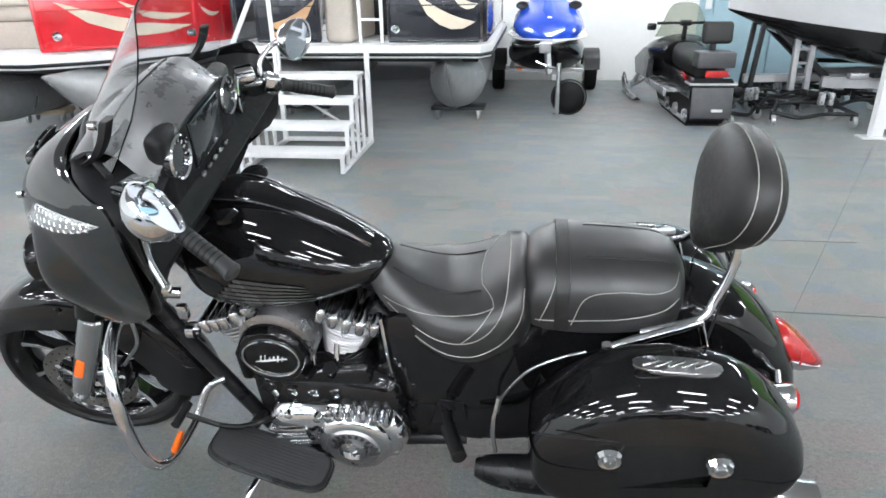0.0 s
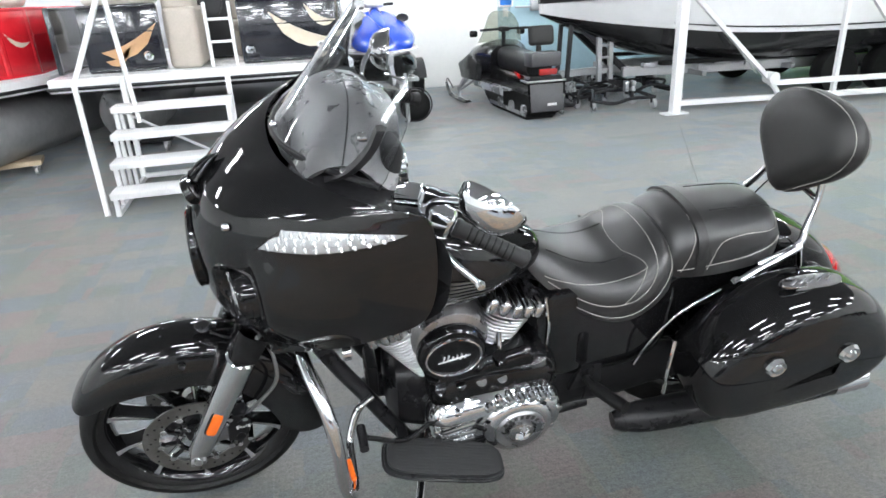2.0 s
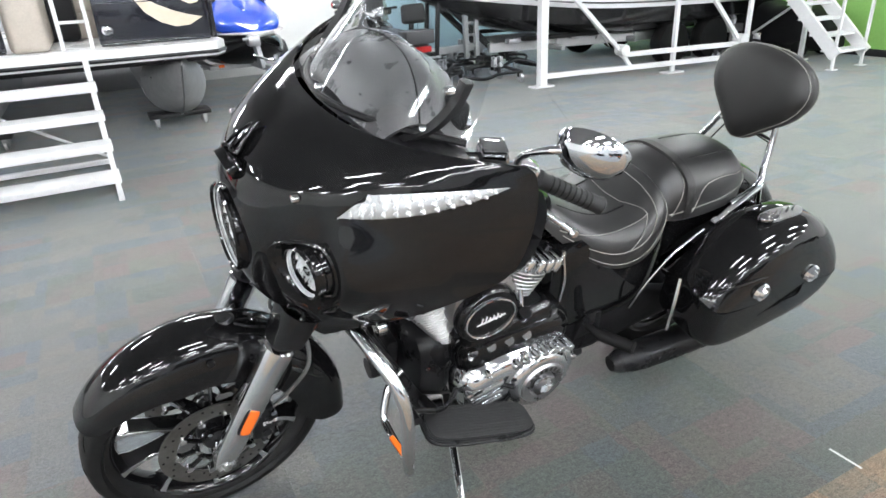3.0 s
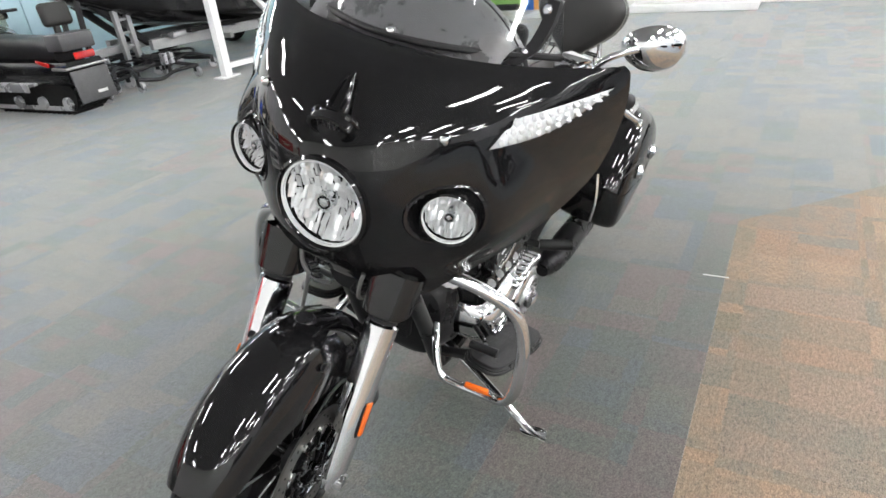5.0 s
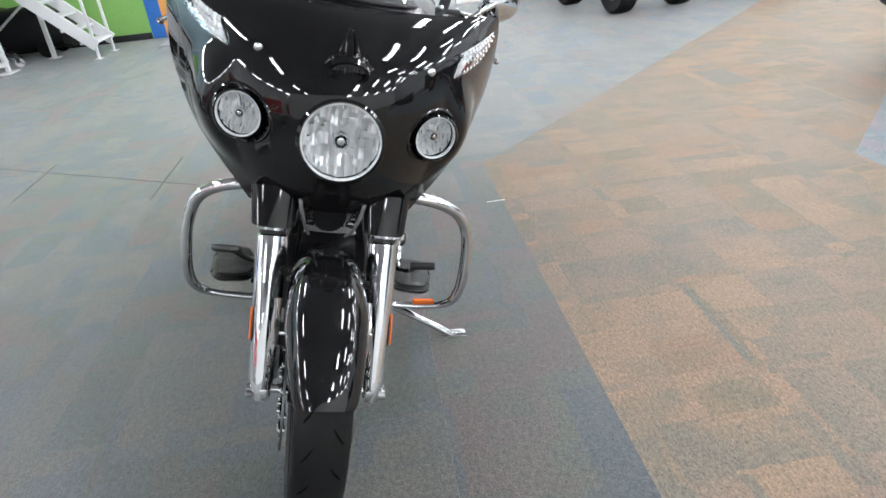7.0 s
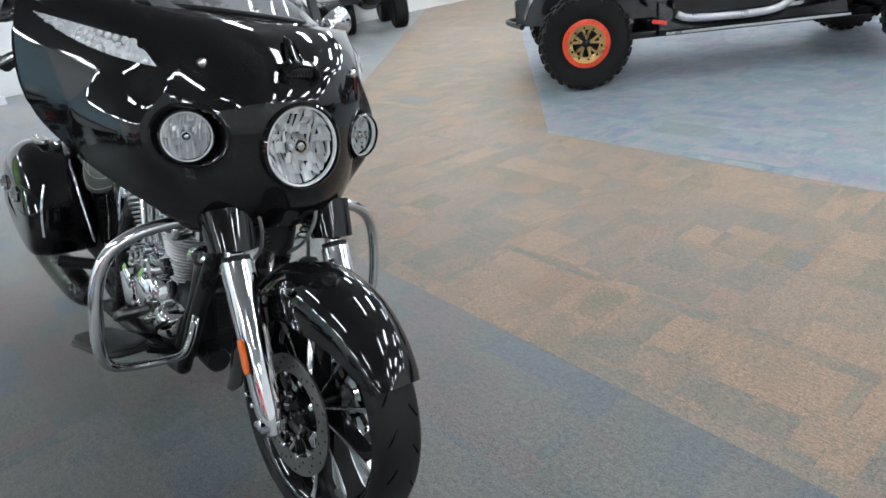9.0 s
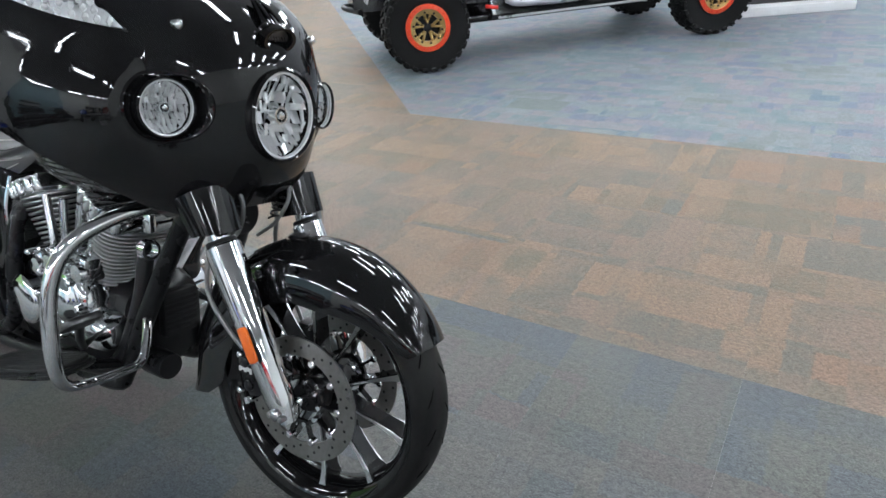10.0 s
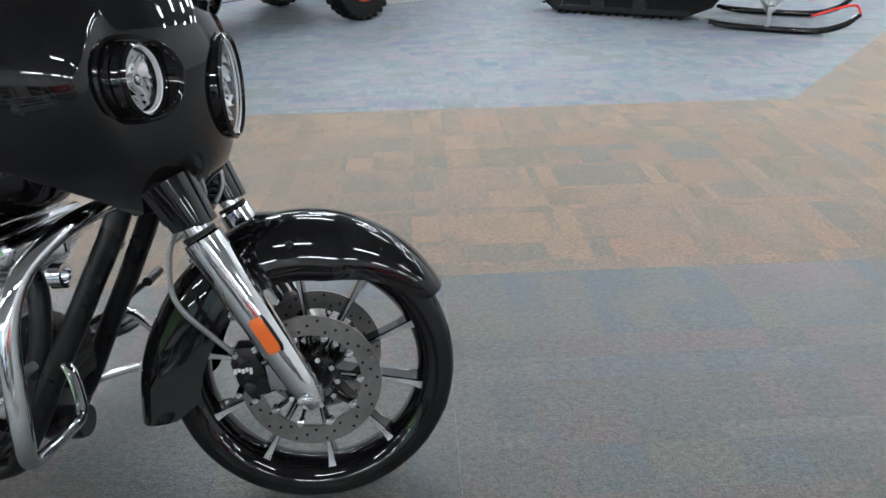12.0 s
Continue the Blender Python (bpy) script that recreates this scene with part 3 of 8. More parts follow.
# -- fork legs
for sgn in (-1, 1):
    y = sgn * 0.142
    leg = spart("fork_leg", tube([fork_point(s, y) for s in (-0.03, 0.0, 0.03, 0.20, 0.365, 0.388, 0.394)],
                                 [0.018, 0.027, 0.033, 0.037, 0.040, 0.040, 0.033], 20), CHROME, "chrome lower fork leg")
    spart("fork_tube", tube([fork_point(0.37, y), fork_point(0.62, y)], 0.0235, 16), CHROME, "", leg)
    spart("dust_seal", tube([fork_point(0.386, y), fork_point(0.402, y)], 0.034, 16), BLACK_PLASTIC, "", leg)
    clamp = join(rbox(0.055, 0.03, 0.036, (0.0, y * 0.93, 0.318), 0.008),
                 lathe([(0.013, -0.022), (0.013, 0.022), (0.008, 0.025)], 12, "y", (0.0, y + sgn * 0.012, 0.32)))
    spart("axle_clamp", clamp, CHROME, "", leg)
    nuts = [lathe([(0.007, -0.008), (0.007, 0.008), (0.004, 0.01)], 8, "y", fork_point(s, y + sgn * 0.026, b)) for s, b in ((0.005, 0.014), (-0.012, -0.012))]
    spart("clamp_bolt", join(*nuts), STEEL, "", leg)
    q = pose(*fork_point(0.165, y + sgn * 0.036, -0.004), 0, 27, 0)
    rf = plate(oval(0, 0, 0.0145, 0.042, 20, 5), 0.007, pose(0, 0, 0, 90, 0, 0), 0.003)
    rf.transform(q)
    spart("side_reflector", rf, ORANGE, "orange side reflector", leg)
    base = plate(oval(0, 0, 0.019, 0.048, 20, 5), 0.008, pose(0, 0, 0, 90, 0, 0), 0.002)
    base.transform(pose(*fork_point(0.165, y + sgn * 0.028, -0.004), 0, 27, 0))
    spart("reflector_base", base, BLACK_PLASTIC, "", leg)
    spart("caliper_lug", tube([fork_point(0.22, y), fork_point(0.22, y * 0.8, 0.05)], 0.012, 10), CHROME, "", leg)
    spart("caliper_lug", tube([fork_point(0.10, y), fork_point(0.10, y * 0.75, 0.055)], 0.013, 10), CHROME, "", leg)
    # black covers that the fairing carries down over the tubes
    def cover_fn(u, v, y=y):
        q = 0.420 + 0.092 * v
        t = radians(108) * (2 * u - 1)
        wx, wy = 0.046 + 0.010 * v, 0.054 + 0.008 * v
        ct, sn = math.cos(t), math.sin(t)
        return fork_point(q - 0.012 * (1 - v) * ct, y - wy * math.copysign(abs(sn) ** 0.72, sn), 0.004 - wx * math.copysign(abs(ct) ** 0.72, ct))

    cover = sheet(cover_fn, 33, 8, 0.003)
    spart("fork_cover", cover, BLACK_PAINT, "gloss black fork cover")
    # caliper and hose
    cal = join(plate([(-0.03, -0.055), (0.012, -0.06), (0.028, -0.02), (0.03, 0.03), (0.01, 0.062), (-0.025, 0.055), (-0.036, 0.0)], 0.05, UPRIGHT, 0.008),
               *[lathe([(0.013, -0.03), (0.013, 0.03), (0.007, 0.033)], 12, "y", (0.004, 0, z)) for z in (-0.03, 0.028)])
    cal.transform(pose(0.125, sgn * 0.098, 0.365, 0, 12, 0))
    caliper = spart("brake_caliper", cal, BLACK_SATIN, "black brake caliper")
    for dx, dz in ((-0.02, 0.055), (0.02, 0.045), (-0.01, -0.06), (0.022, -0.045)):
        spart("caliper_bolt", lathe([(0.008, -0.034), (0.008, 0.034), (0.005, 0.037)], 8, "y", (0.125 + dx, sgn * 0.098, 0.365 + dz)), CHROME, "", caliper)
    mk = join(*[rbox(0.006, 0.002, h, (0.118 + 0.008 * i, sgn * 0.1245, 0.372 + 0.003 * (i % 2)), 0) for i, h in enumerate((0.014, 0.009, 0.01, 0.009, 0.011))])
    spart("caliper_mark", mk, WHITE_MARK, "", caliper, 0)
    brk = plate([(-0.03, -0.03), (0.05, -0.02), (0.055, 0.01), (0.0, 0.05), (-0.03, 0.03)], 0.012, UPRIGHT, 0.003)
    brk.transform(pose(0.075, sgn * 0.108, 0.345, 0, 0, 0))
    spart("caliper_bracket", brk, CAST, "", caliper)
    spart("brake_hose", tube([(0.15, sgn * 0.10, 0.40), (0.19, sgn * 0.115, 0.45), (0.25, sgn * 0.12, 0.53), (0.255, sgn * 0.11, 0.62), (0.235, sgn * 0.09, 0.70), (0.26, sgn * 0.07, 0.78)], 0.0055, 8, 30), HOSE, "grey braided brake hose")
spart("axle_bar", lathe([(0.012, -0.16), (0.012, 0.16)], 16, "y", AXLE), CHROME)
spart("lower_yoke", join(rbox(0.10, 0.33, 0.05, (0.30, 0, 0.79), 0.015, 2, (0, 27, 0)), tube([(0.30, 0, 0.74), (0.40, 0, 0.98)], 0.035, 16)), BLACK_SATIN)
spart("horn", join(lathe([(0.045, -0.02), (0.05, 0.0), (0.035, 0.02)], 24, "x", (0.27, 0.0, 0.70)), rbox(0.03, 0.06, 0.05, (0.30, 0, 0.72), 0.01)), BLACK_PLASTIC)
spart("front_hose", join(*[tube([(0.19, s * 0.085, 0.80), (0.18, s * 0.075, 0.74), (0.21, s * 0.06, 0.68), (0.26, s * 0.05, 0.64)], 0.005, 8, 14) for s in (-1, 1)]), HOSE)

for sgn in (-1, 1):
    coil = [(0.205 + 0.012 * math.cos(t), sgn * (0.098 - 0.0011 * t) + 0.012 * math.sin(t), 0.79 - 0.0022 * t) for t in [0.45 * k for k in range(100)]]
    spart("cable_coil", tube(coil, 0.0028, 6), BLACK_SATIN, "black coiled cable")

# -- fairing
PLAN = 2.35      # how square the shell is, seen from above
FAIR = [  # height, nose, rear edge, half width
    (0.735, 0.200, 0.265, 0.210), (0.765, 0.176, 0.306, 0.250), (0.80, 0.150, 0.362, 0.300), (0.85, 0.133, 0.436, 0.358), (0.90, 0.126, 0.508, 0.402),
    (0.95, 0.122, 0.575, 0.436), (1.00, 0.122, 0.600, 0.456), (1.06, 0.132, 0.610, 0.466), (1.12, 0.160, 0.612, 0.470),
    (1.172, 0.208, 0.610, 0.468), (1.203, 0.256, 0.606, 0.462), (1.222, 0.300, 0.600, 0.456), (1.232, 0.335, 0.588, 0.445)]


def fair_at(v):
    """Height, nose, rear edge and half width at v from 0 to 1 up the shell."""
    k = v * (len(FAIR) - 1)
    return FAIR_S[min(int(round(k / (len(FAIR) - 1) * 120)), 120)]


FAIR_S = spline(FAIR, 121)


def nacelle(x, y, z):
    """The shell swells forward to carry each passing lamp."""
    k = min(1.0, max(0.0, (0.165 - math.hypot(abs(y) - 0.238, z - 0.962)) / 0.09))
    k = k * k * (3 - 2 * k)
    return x - k * max(0.0, x - (0.246 + (abs(y) - 0.238) * 0.25))


def fair_fn(u, v):
    z, x0, xr, w = fair_at(v)
    s = math.sin((u * 2 - 1) * math.pi / 2)
    brow = 0.004 * math.exp(-((z - 1.135) / 0.03) ** 2) * (1 - abs(s)) ** 0.5
    x = x0 + (xr - x0) * abs(s) ** PLAN - brow
    x = nacelle(x, w * s, z)
    z += 0.01 * s * s * max(0.0, (v - 0.6) / 0.4) - 0.008 * s * s * max(0.0, 1 - v / 0.16)
    return (x, w * s, z)


shell = sheet(fair_fn, 150, 100)
bmesh.ops.delete(shell, geom=[f for f in shell.faces if any(math.hypot(abs(f.calc_center_median().y) - cy, f.calc_center_median().z - cz) < cr for cy, cz, cr in ((0.0, 0.948, 0.098), (0.233, 0.962, 0.064)))], context="FACES")
bmesh.ops.recalc_face_normals(shell, faces=shell.faces)
bmesh.ops.solidify(shell, geom=shell.faces[:], thickness=0.006)
fairing = spart("fairing", shell, BLACK_PAINT, "gloss black fork-mounted batwing fairing")


def on_fairing(y, z):
    """x of the fairing's skin at a place across and up."""
    best = min(FAIR_S, key=lambda r: abs(r[0] - z))
    return nacelle(best[1] + (best[2] - best[1]) * min(1, abs(y) / best[3]) ** PLAN, y, z)


def lamp(name, label, y, z, r, x, turn, depth, flange=1.0):
    """Round lamp: deep black bezel, cell-by-cell reflector, bulb, clear lens."""
    m = pose(x, y, z, 0, 0, turn)
    body = spart(name, moved(lathe([(r * 0.9, depth), (r * 1.20 * flange, depth * 0.8), (r * 1.23 * flange, 0.006), (r * 1.19 * flange, -0.004), (r * (1.06 + 0.04 * flange), -0.014), (r * 1.03, -0.019), (r * 0.98, -0.012), (r * 0.96, 0.02), (r * 0.5, 0.055)], 44, "x"), m), BLACK_PAINT, label)
    spart("lamp_rim", moved(lathe_closed([(r * 1.0, -0.0125), (r * 1.0, -0.004), (r * 0.94, -0.002), (r * 0.94, -0.0115)], 44, "x"), m), LAMP_FACET, "", body)
    cells = bmesh.new()
    rnd = random.Random(int(1000 * r))
    n = 13
    edges = [-1.0]
    for i in range(n):
        edges.append(edges[-1] + rnd.uniform(0.6, 1.4))
    span = edges[-1] - edges[0]
    edges = [(e + 1) / span * 2 - 1 for e in edges]
    for i in range(n):
        rows = [-1.0] + [q + rnd.uniform(-0.07, 0.07) for q in (-0.72, -0.46, -0.2, 0.06, 0.32, 0.56, 0.78)] + [1.0]
        for za, zb in zip(rows, rows[1:]):
            ya, yb = edges[i] * r * 0.95, edges[i + 1] * r * 0.95
            za, zb = za * r * 0.95, zb * r * 0.95
            ym, zm = (ya + yb) / 2, (za + zb) / 2
            ty, tz = rnd.uniform(-2.6, 2.6), rnd.uniform(-1.2, 3.0)

            def dish(yy, zz):
                return 0.006 + 0.036 * max(0.0, 1 - (math.hypot(yy, zz) / r) ** 2)

            def corner(yy, zz):
                h = math.hypot(yy, zz)
                q = min(1, r * 0.95 / h) if h > 0 else 1
                yy, zz = yy * q, zz * q
                return cells.verts.new((dish(yy, zz) + 0.25 * (ty * (yy - ym) + tz * (zz - zm)), yy, zz))
            cols = [corner(ya, za), corner(ym, za), corner(yb, za), corner(yb, zb), corner(ym, zb), corner(ya, zb)]
            cols[1].co.x += 0.002
            cols[4].co.x += 0.002
            if (cols[0].co - cols[3].co).length > 1e-3:
                cells.faces.new((cols[0], cols[1], cols[4], cols[5]))
                cells.faces.new((cols[1], cols[2], cols[3], cols[4]))
    spart("reflector_cell", moved(cells, m), REFLECTOR, "", body, 20)
    spart("bulb", moved(lathe([(0.0, -0.004), (r * 0.10, -0.002), (r * 0.15, 0.008), (r * 0.13, 0.05)], 18, "x"), m), CHROME, "", body)
    spart("bulb_ring", moved(lathe_closed([(r * 0.21, 0.0), (r * 0.21, 0.02), (r * 0.16, 0.02), (r * 0.16, 0.0)], 24, "x"), m), CHROME, "", body)
    lens = spart("lens", moved(loft([[(-0.0105 - 0.009 * (1 - f * f) + e, r * 0.94 * f * math.cos(t), r * 0.94 * f * math.sin(t)) for t in (2 * math.pi * k / 36 for k in range(36))] for f, e in ((0.03, 0), (0.4, 0), (0.75, 0), (1.0, 0), (1.0, 0.002), (0.75, 0.002), (0.4, 0.002), (0.03, 0.002))]), m), GLASS, "clear lens", body)
    lens.visible_shadow = False
    return body


lamp("headlight", "large round clear headlight in a black bezel", 0.0, 0.948, 0.0965, 0.134, 0, 0.06, 0.9)
for sgn in (-1, 1):
    lamp("passing_lamp", "small round clear passing lamp in a black bezel", sgn * 0.238, 0.962, 0.0555, 0.221, -sgn * 14, 0.06, 0.9)
    def edge_of(r, dx, sgn=sgn):
        return [(on_fairing(0.233 + r * math.cos(t), 0.962 + r * math.sin(t)) + dx, sgn * (0.233 + r * math.cos(t)), 0.962 + r * math.sin(t)) for t in (2 * math.pi * k / 48 for k in range(48))]
    seat_m = pose(0.228, sgn * 0.238, 0.962, 0, 0, -sgn * 14)
    inner_ring = [seat_m @ Vector((0.0, sgn * 0.063 * math.cos(t), 0.063 * math.sin(t))) for t in (2 * math.pi * k / 48 for k in range(48))]
    tunnel = loft([inner_ring, edge_of(0.0635, 0.004), edge_of(0.066, -0.003), edge_of(0.069, -0.004), edge_of(0.073, 0.0), edge_of(0.077, 0.005)], True, False)
    spart("lamp_tunnel", tunnel, BLACK_PAINT, "", fairing)
    # clear multi-cell turn signals that follow the shell
    def signal_fn(u, v, sgn=sgn, lift=0.0):
        y = 0.276 + 0.022 * v * (1 - u) + 0.162 * u
        top, low = 1.157 + 0.042 * u, 1.105 + 0.028 * u + 0.066 * u ** 3
        z = low + (top - low) * v
        return (on_fairing(y, z) - 0.003 - lift - 0.007 * math.sin(math.pi * min(max(u, 0.02), 0.98)) * math.sin(math.pi * v), sgn * y, z)

    led = spart("turn_signal", sheet(signal_fn, 30, 10, 0.006), SIGNAL_BACK, "clear faceted wrap-around turn signal")
    for k in range(11):
        for r, row in enumerate((0.17, 0.5, 0.83)):
            u = 0.055 + 0.083 * k + 0.04 * (r == 1)
            wide, tall = 0.0078, 0.0106 * (1 - 0.72 * u)
            spart("signal_cell", loft([[Vector(signal_fn(u, row)) + Vector((-d, q * wide * math.cos(a), q * tall * math.sin(a))) for a in (math.pi * i / 3 for i in range(6))] for d, q in ((-0.002, 1.06), (0.0015, 1.0), (0.006, 0.1))]), LAMP_FACET, "", led, 20)
    cover = spart("signal_lens", sheet(functools.partial(signal_fn, lift=0.009), 24, 8, 0.002), GLASS, "clear lens", led)
    cover.visible_shadow = False
    spart("fairing_bolt", lathe([(0.010, 0.006), (0.010, -0.006), (0.006, -0.009)], 12, "x", (on_fairing(0.2025, 1.122) - 0.004, sgn * 0.2025, 1.122)), CHROME)
# vent and headdress ornament on the nose
spart("nose_vent", join(moved(lathe_closed([(1.0, -0.012), (1.0, 0.01), (0.8, 0.01), (0.8, -0.012)], 36, "x"), pose(0.146, 0, 1.112, 0, -24, 0) @ Matrix.Diagonal((1, 0.048, 0.030, 1)))), BLACK_PAINT)
spart("vent_screen", moved(lathe([(1, 0.0), (0.6, 0.004), (0, 0.006)], 30, "x"), pose(0.150, 0, 1.112, 0, -24, 0) @ Matrix.Diagonal((1, 0.039, 0.023, 1))), DARK_STEEL)
spart("vent_mark", join(*[tube([(0.143 + 0.0012 * (k % 2), -0.026 + 0.0085 * k, 1.106), (0.146, -0.023 + 0.0085 * k, 1.117)], 0.0016, 5) for k in range(7)]), BLACK_SATIN, "raised script-like mark")
spart("nose_emblem", join(loft([[(x, w * math.cos(a), z + h * math.sin(a)) for a in (2 * math.pi * i / 14 for i in range(14))] for x, z, w, h in ((0.150, 1.132, 0.020, 0.010), (0.164, 1.142, 0.026, 0.015), (0.182, 1.160, 0.020, 0.016), (0.204, 1.180, 0.011, 0.012), (0.222, 1.194, 0.002, 0.003))]),
                          *[tube([(0.147, s * 0.012, 1.136), (0.150, s * 0.034, 1.134), (0.158, s * 0.052, 1.118)], [0.008, 0.008, 0.003], 8, 10) for s in (-1, 1)],
                          *[tube([(0.152, s * 0.013, 1.150), (0.174, s * 0.012, 1.170), (0.204, s * 0.005, 1.193)], [0.003, 0.004, 0.001], 6, 8) for s in (-1, 1)]), BLACK_PAINT, "gloss black headdress ornament")


# -- windscreen
def screen_fn(u, v):
    s = u * 2 - 1
    c = max(0, 1 - abs(s) ** 3.2) ** 0.55
    h = v * (0.06 + 0.94 * c)
    return (0.345 + 0.215 * h + 0.19 * s * s, s * (0.315 - 0.06 * h), 1.236 + 0.268 * h)


windscreen = spart("windscreen", sheet(screen_fn, 40, 16, 0.003), SCREEN, "low clear curved windscreen")
windscreen.visible_shadow = False
spart("screen_trim", tube([screen_fn(u / 20, 0.02) for u in range(21)], 0.008, 8), BLACK_PLASTIC, "black base trim", windscreen)
for sgn in (-1, 0, 1):
    p = screen_fn(0.5 + sgn * 0.40, 0.05)
    spart("screen_screw", lathe([(0.009, 0.006), (0.009, -0.007), (0.005, -0.01)], 12, "x", p), CHROME, "", windscreen)
    if sgn:
        spart("screen_bracket", loft([[(x + 0.012 + dx, sgn * (y + dy), z) for dx, dy in ((-0.010, 0.012), (0.006, 0.016), (0.014, 0.0), (0.004, -0.016), (-0.008, -0.014))] for x, y, z in spline([(0.43, 0.235, 1.225), (0.475, 0.262, 1.255), (0.515, 0.272, 1.30), (0.535, 0.272, 1.338), (0.538, 0.270, 1.345)], 14)]), BLACK_PLASTIC, "black side bracket", windscreen)
        spart("screen_screw", lathe([(0.010, 0.006), (0.010, -0.008), (0.006, -0.012)], 12, "x", (0.515, sgn * 0.268, 1.329)), CHROME, "", windscreen)

# -- inner fairing with gauges, display and speakers
inner = spart("inner_fairing", loft([[Vector(fair_fn(0.5 + 0.5 * math.cos(a), 0.60 + 0.36 * math.sin(a))) * 1.0 + Vector((dx, 0, dz)) if sc == 1 else
                                       Vector((0.60 + dx, 0.40 * sc * math.cos(a), 1.075 + 0.115 * sc * math.sin(a) + dz))
                                       for a in (2 * math.pi * i / 40 for i in range(40))] for sc, dx, dz in ((1.0, 0.03, 0.0), (0.93, 0.0, 0.01), (0.86, -0.04, 0.01), (0.8, -0.07, 0.0))]), BLACK_PLASTIC, "matte black inner fairing")
def hood_fn(u, v):
    s = u * 2 - 1
    x = 0.390 + 0.245 * v - 0.05 * s * s
    z = 1.222 + 0.112 * math.sin(math.pi * min(0.03 + 0.80 * v, 0.62 + 0.1 * v)) - 0.03 * max(0.0, v - 0.72) / 0.28
    return (x, s * (0.215 + 0.035 * v), z - (0.055 + 0.05 * v) * abs(s) ** 2.6)


spart("dash_hood", sheet(hood_fn, 40, 22, 0.010), HOOD_SATIN, "satin dark grey dash hood", inner)
spart("hood_seam", tube([Vector(hood_fn(u / 16, 0.55)) + Vector((0, 0, 0.001)) for u in range(17)], 0.002, 6), BLACK_PLASTIC, "", inner)
spart("dash_panel", rbox(0.05, 0.44, 0.23, (0.578, 0, 1.155), 0.02, 3, (0, 6, 0)), BLACK_PLASTIC, "matte black dash panel", inner)
for sgn in (-1, 1):
    gm = pose(0.606, sgn * 0.165, 1.195, 0, 4, 0)
    spart("gauge", moved(lathe_closed([(0.052, -0.01), (0.054, 0.008), (0.050, 0.013), (0.046, 0.009), (0.046, -0.01)], 36, "x"), gm), CHROME, "chrome-ringed gauge", inner)
    spart("gauge_face", moved(lathe([(0.047, 0.002), (0.0, 0.003)], 32, "x"), gm), PANEL_GLASS, "", inner)
    spart("gauge_tick", moved(join(*[rbox(0.001, 0.003, 0.008, (0.0036, 0.038 * math.cos(a), 0.038 * math.sin(a)), 0, 1, (math.degrees(a) - 90, 0, 0)) for a in (radians(-40 + 26 * k) for k in range(11))]), gm), WHITE_MARK, "", inner)
    sm = pose(0.580, sgn * 0.315, 1.125, 0, 2, sgn * 10)
    spart("speaker", moved(join(lathe([(0.062, -0.02), (0.066, 0.006), (0.056, 0.012), (0.052, 0.004)], 32, "x"), *[lathe_closed([(r, 0.004), (r, 0.008), (r - 0.003, 0.008), (r - 0.003, 0.004)], 28, "x") for r in (0.045, 0.035, 0.025)]), sm), BLACK_SATIN, "round black speaker", inner)
    spart("speaker_ring", moved(lathe_closed([(0.070, 0.0), (0.070, 0.009), (0.064, 0.012), (0.062, 0.0)], 36, "x"), sm), CHROME, "", inner)
spart("display", rbox(0.018, 0.185, 0.125, (0.605, 0, 1.182), 0.006, 2, (0, 6, 0)), PANEL_GLASS, "dark glass display", inner)
for k in range(5):
    spart("dash_button", rbox(0.014, 0.024, 0.013, (0.608, -0.080 + 0.04 * k, 1.098), 0.005, 2, (0, 6, 0)), CHROME, "chrome dash button", inner)

# -- handlebar and controls
# the left hand side stands a little higher
BAR_LIFT = {-1: Matrix.Translation((-0.012, 0, 0.034)), 1: Matrix.Identity(4)}


def hpart(sgn, name, bm, mat, label="", parent=None):
    return part(name, moved(bm, BAR_LIFT[sgn]), mat, parent or bike, label, 40, STEER)


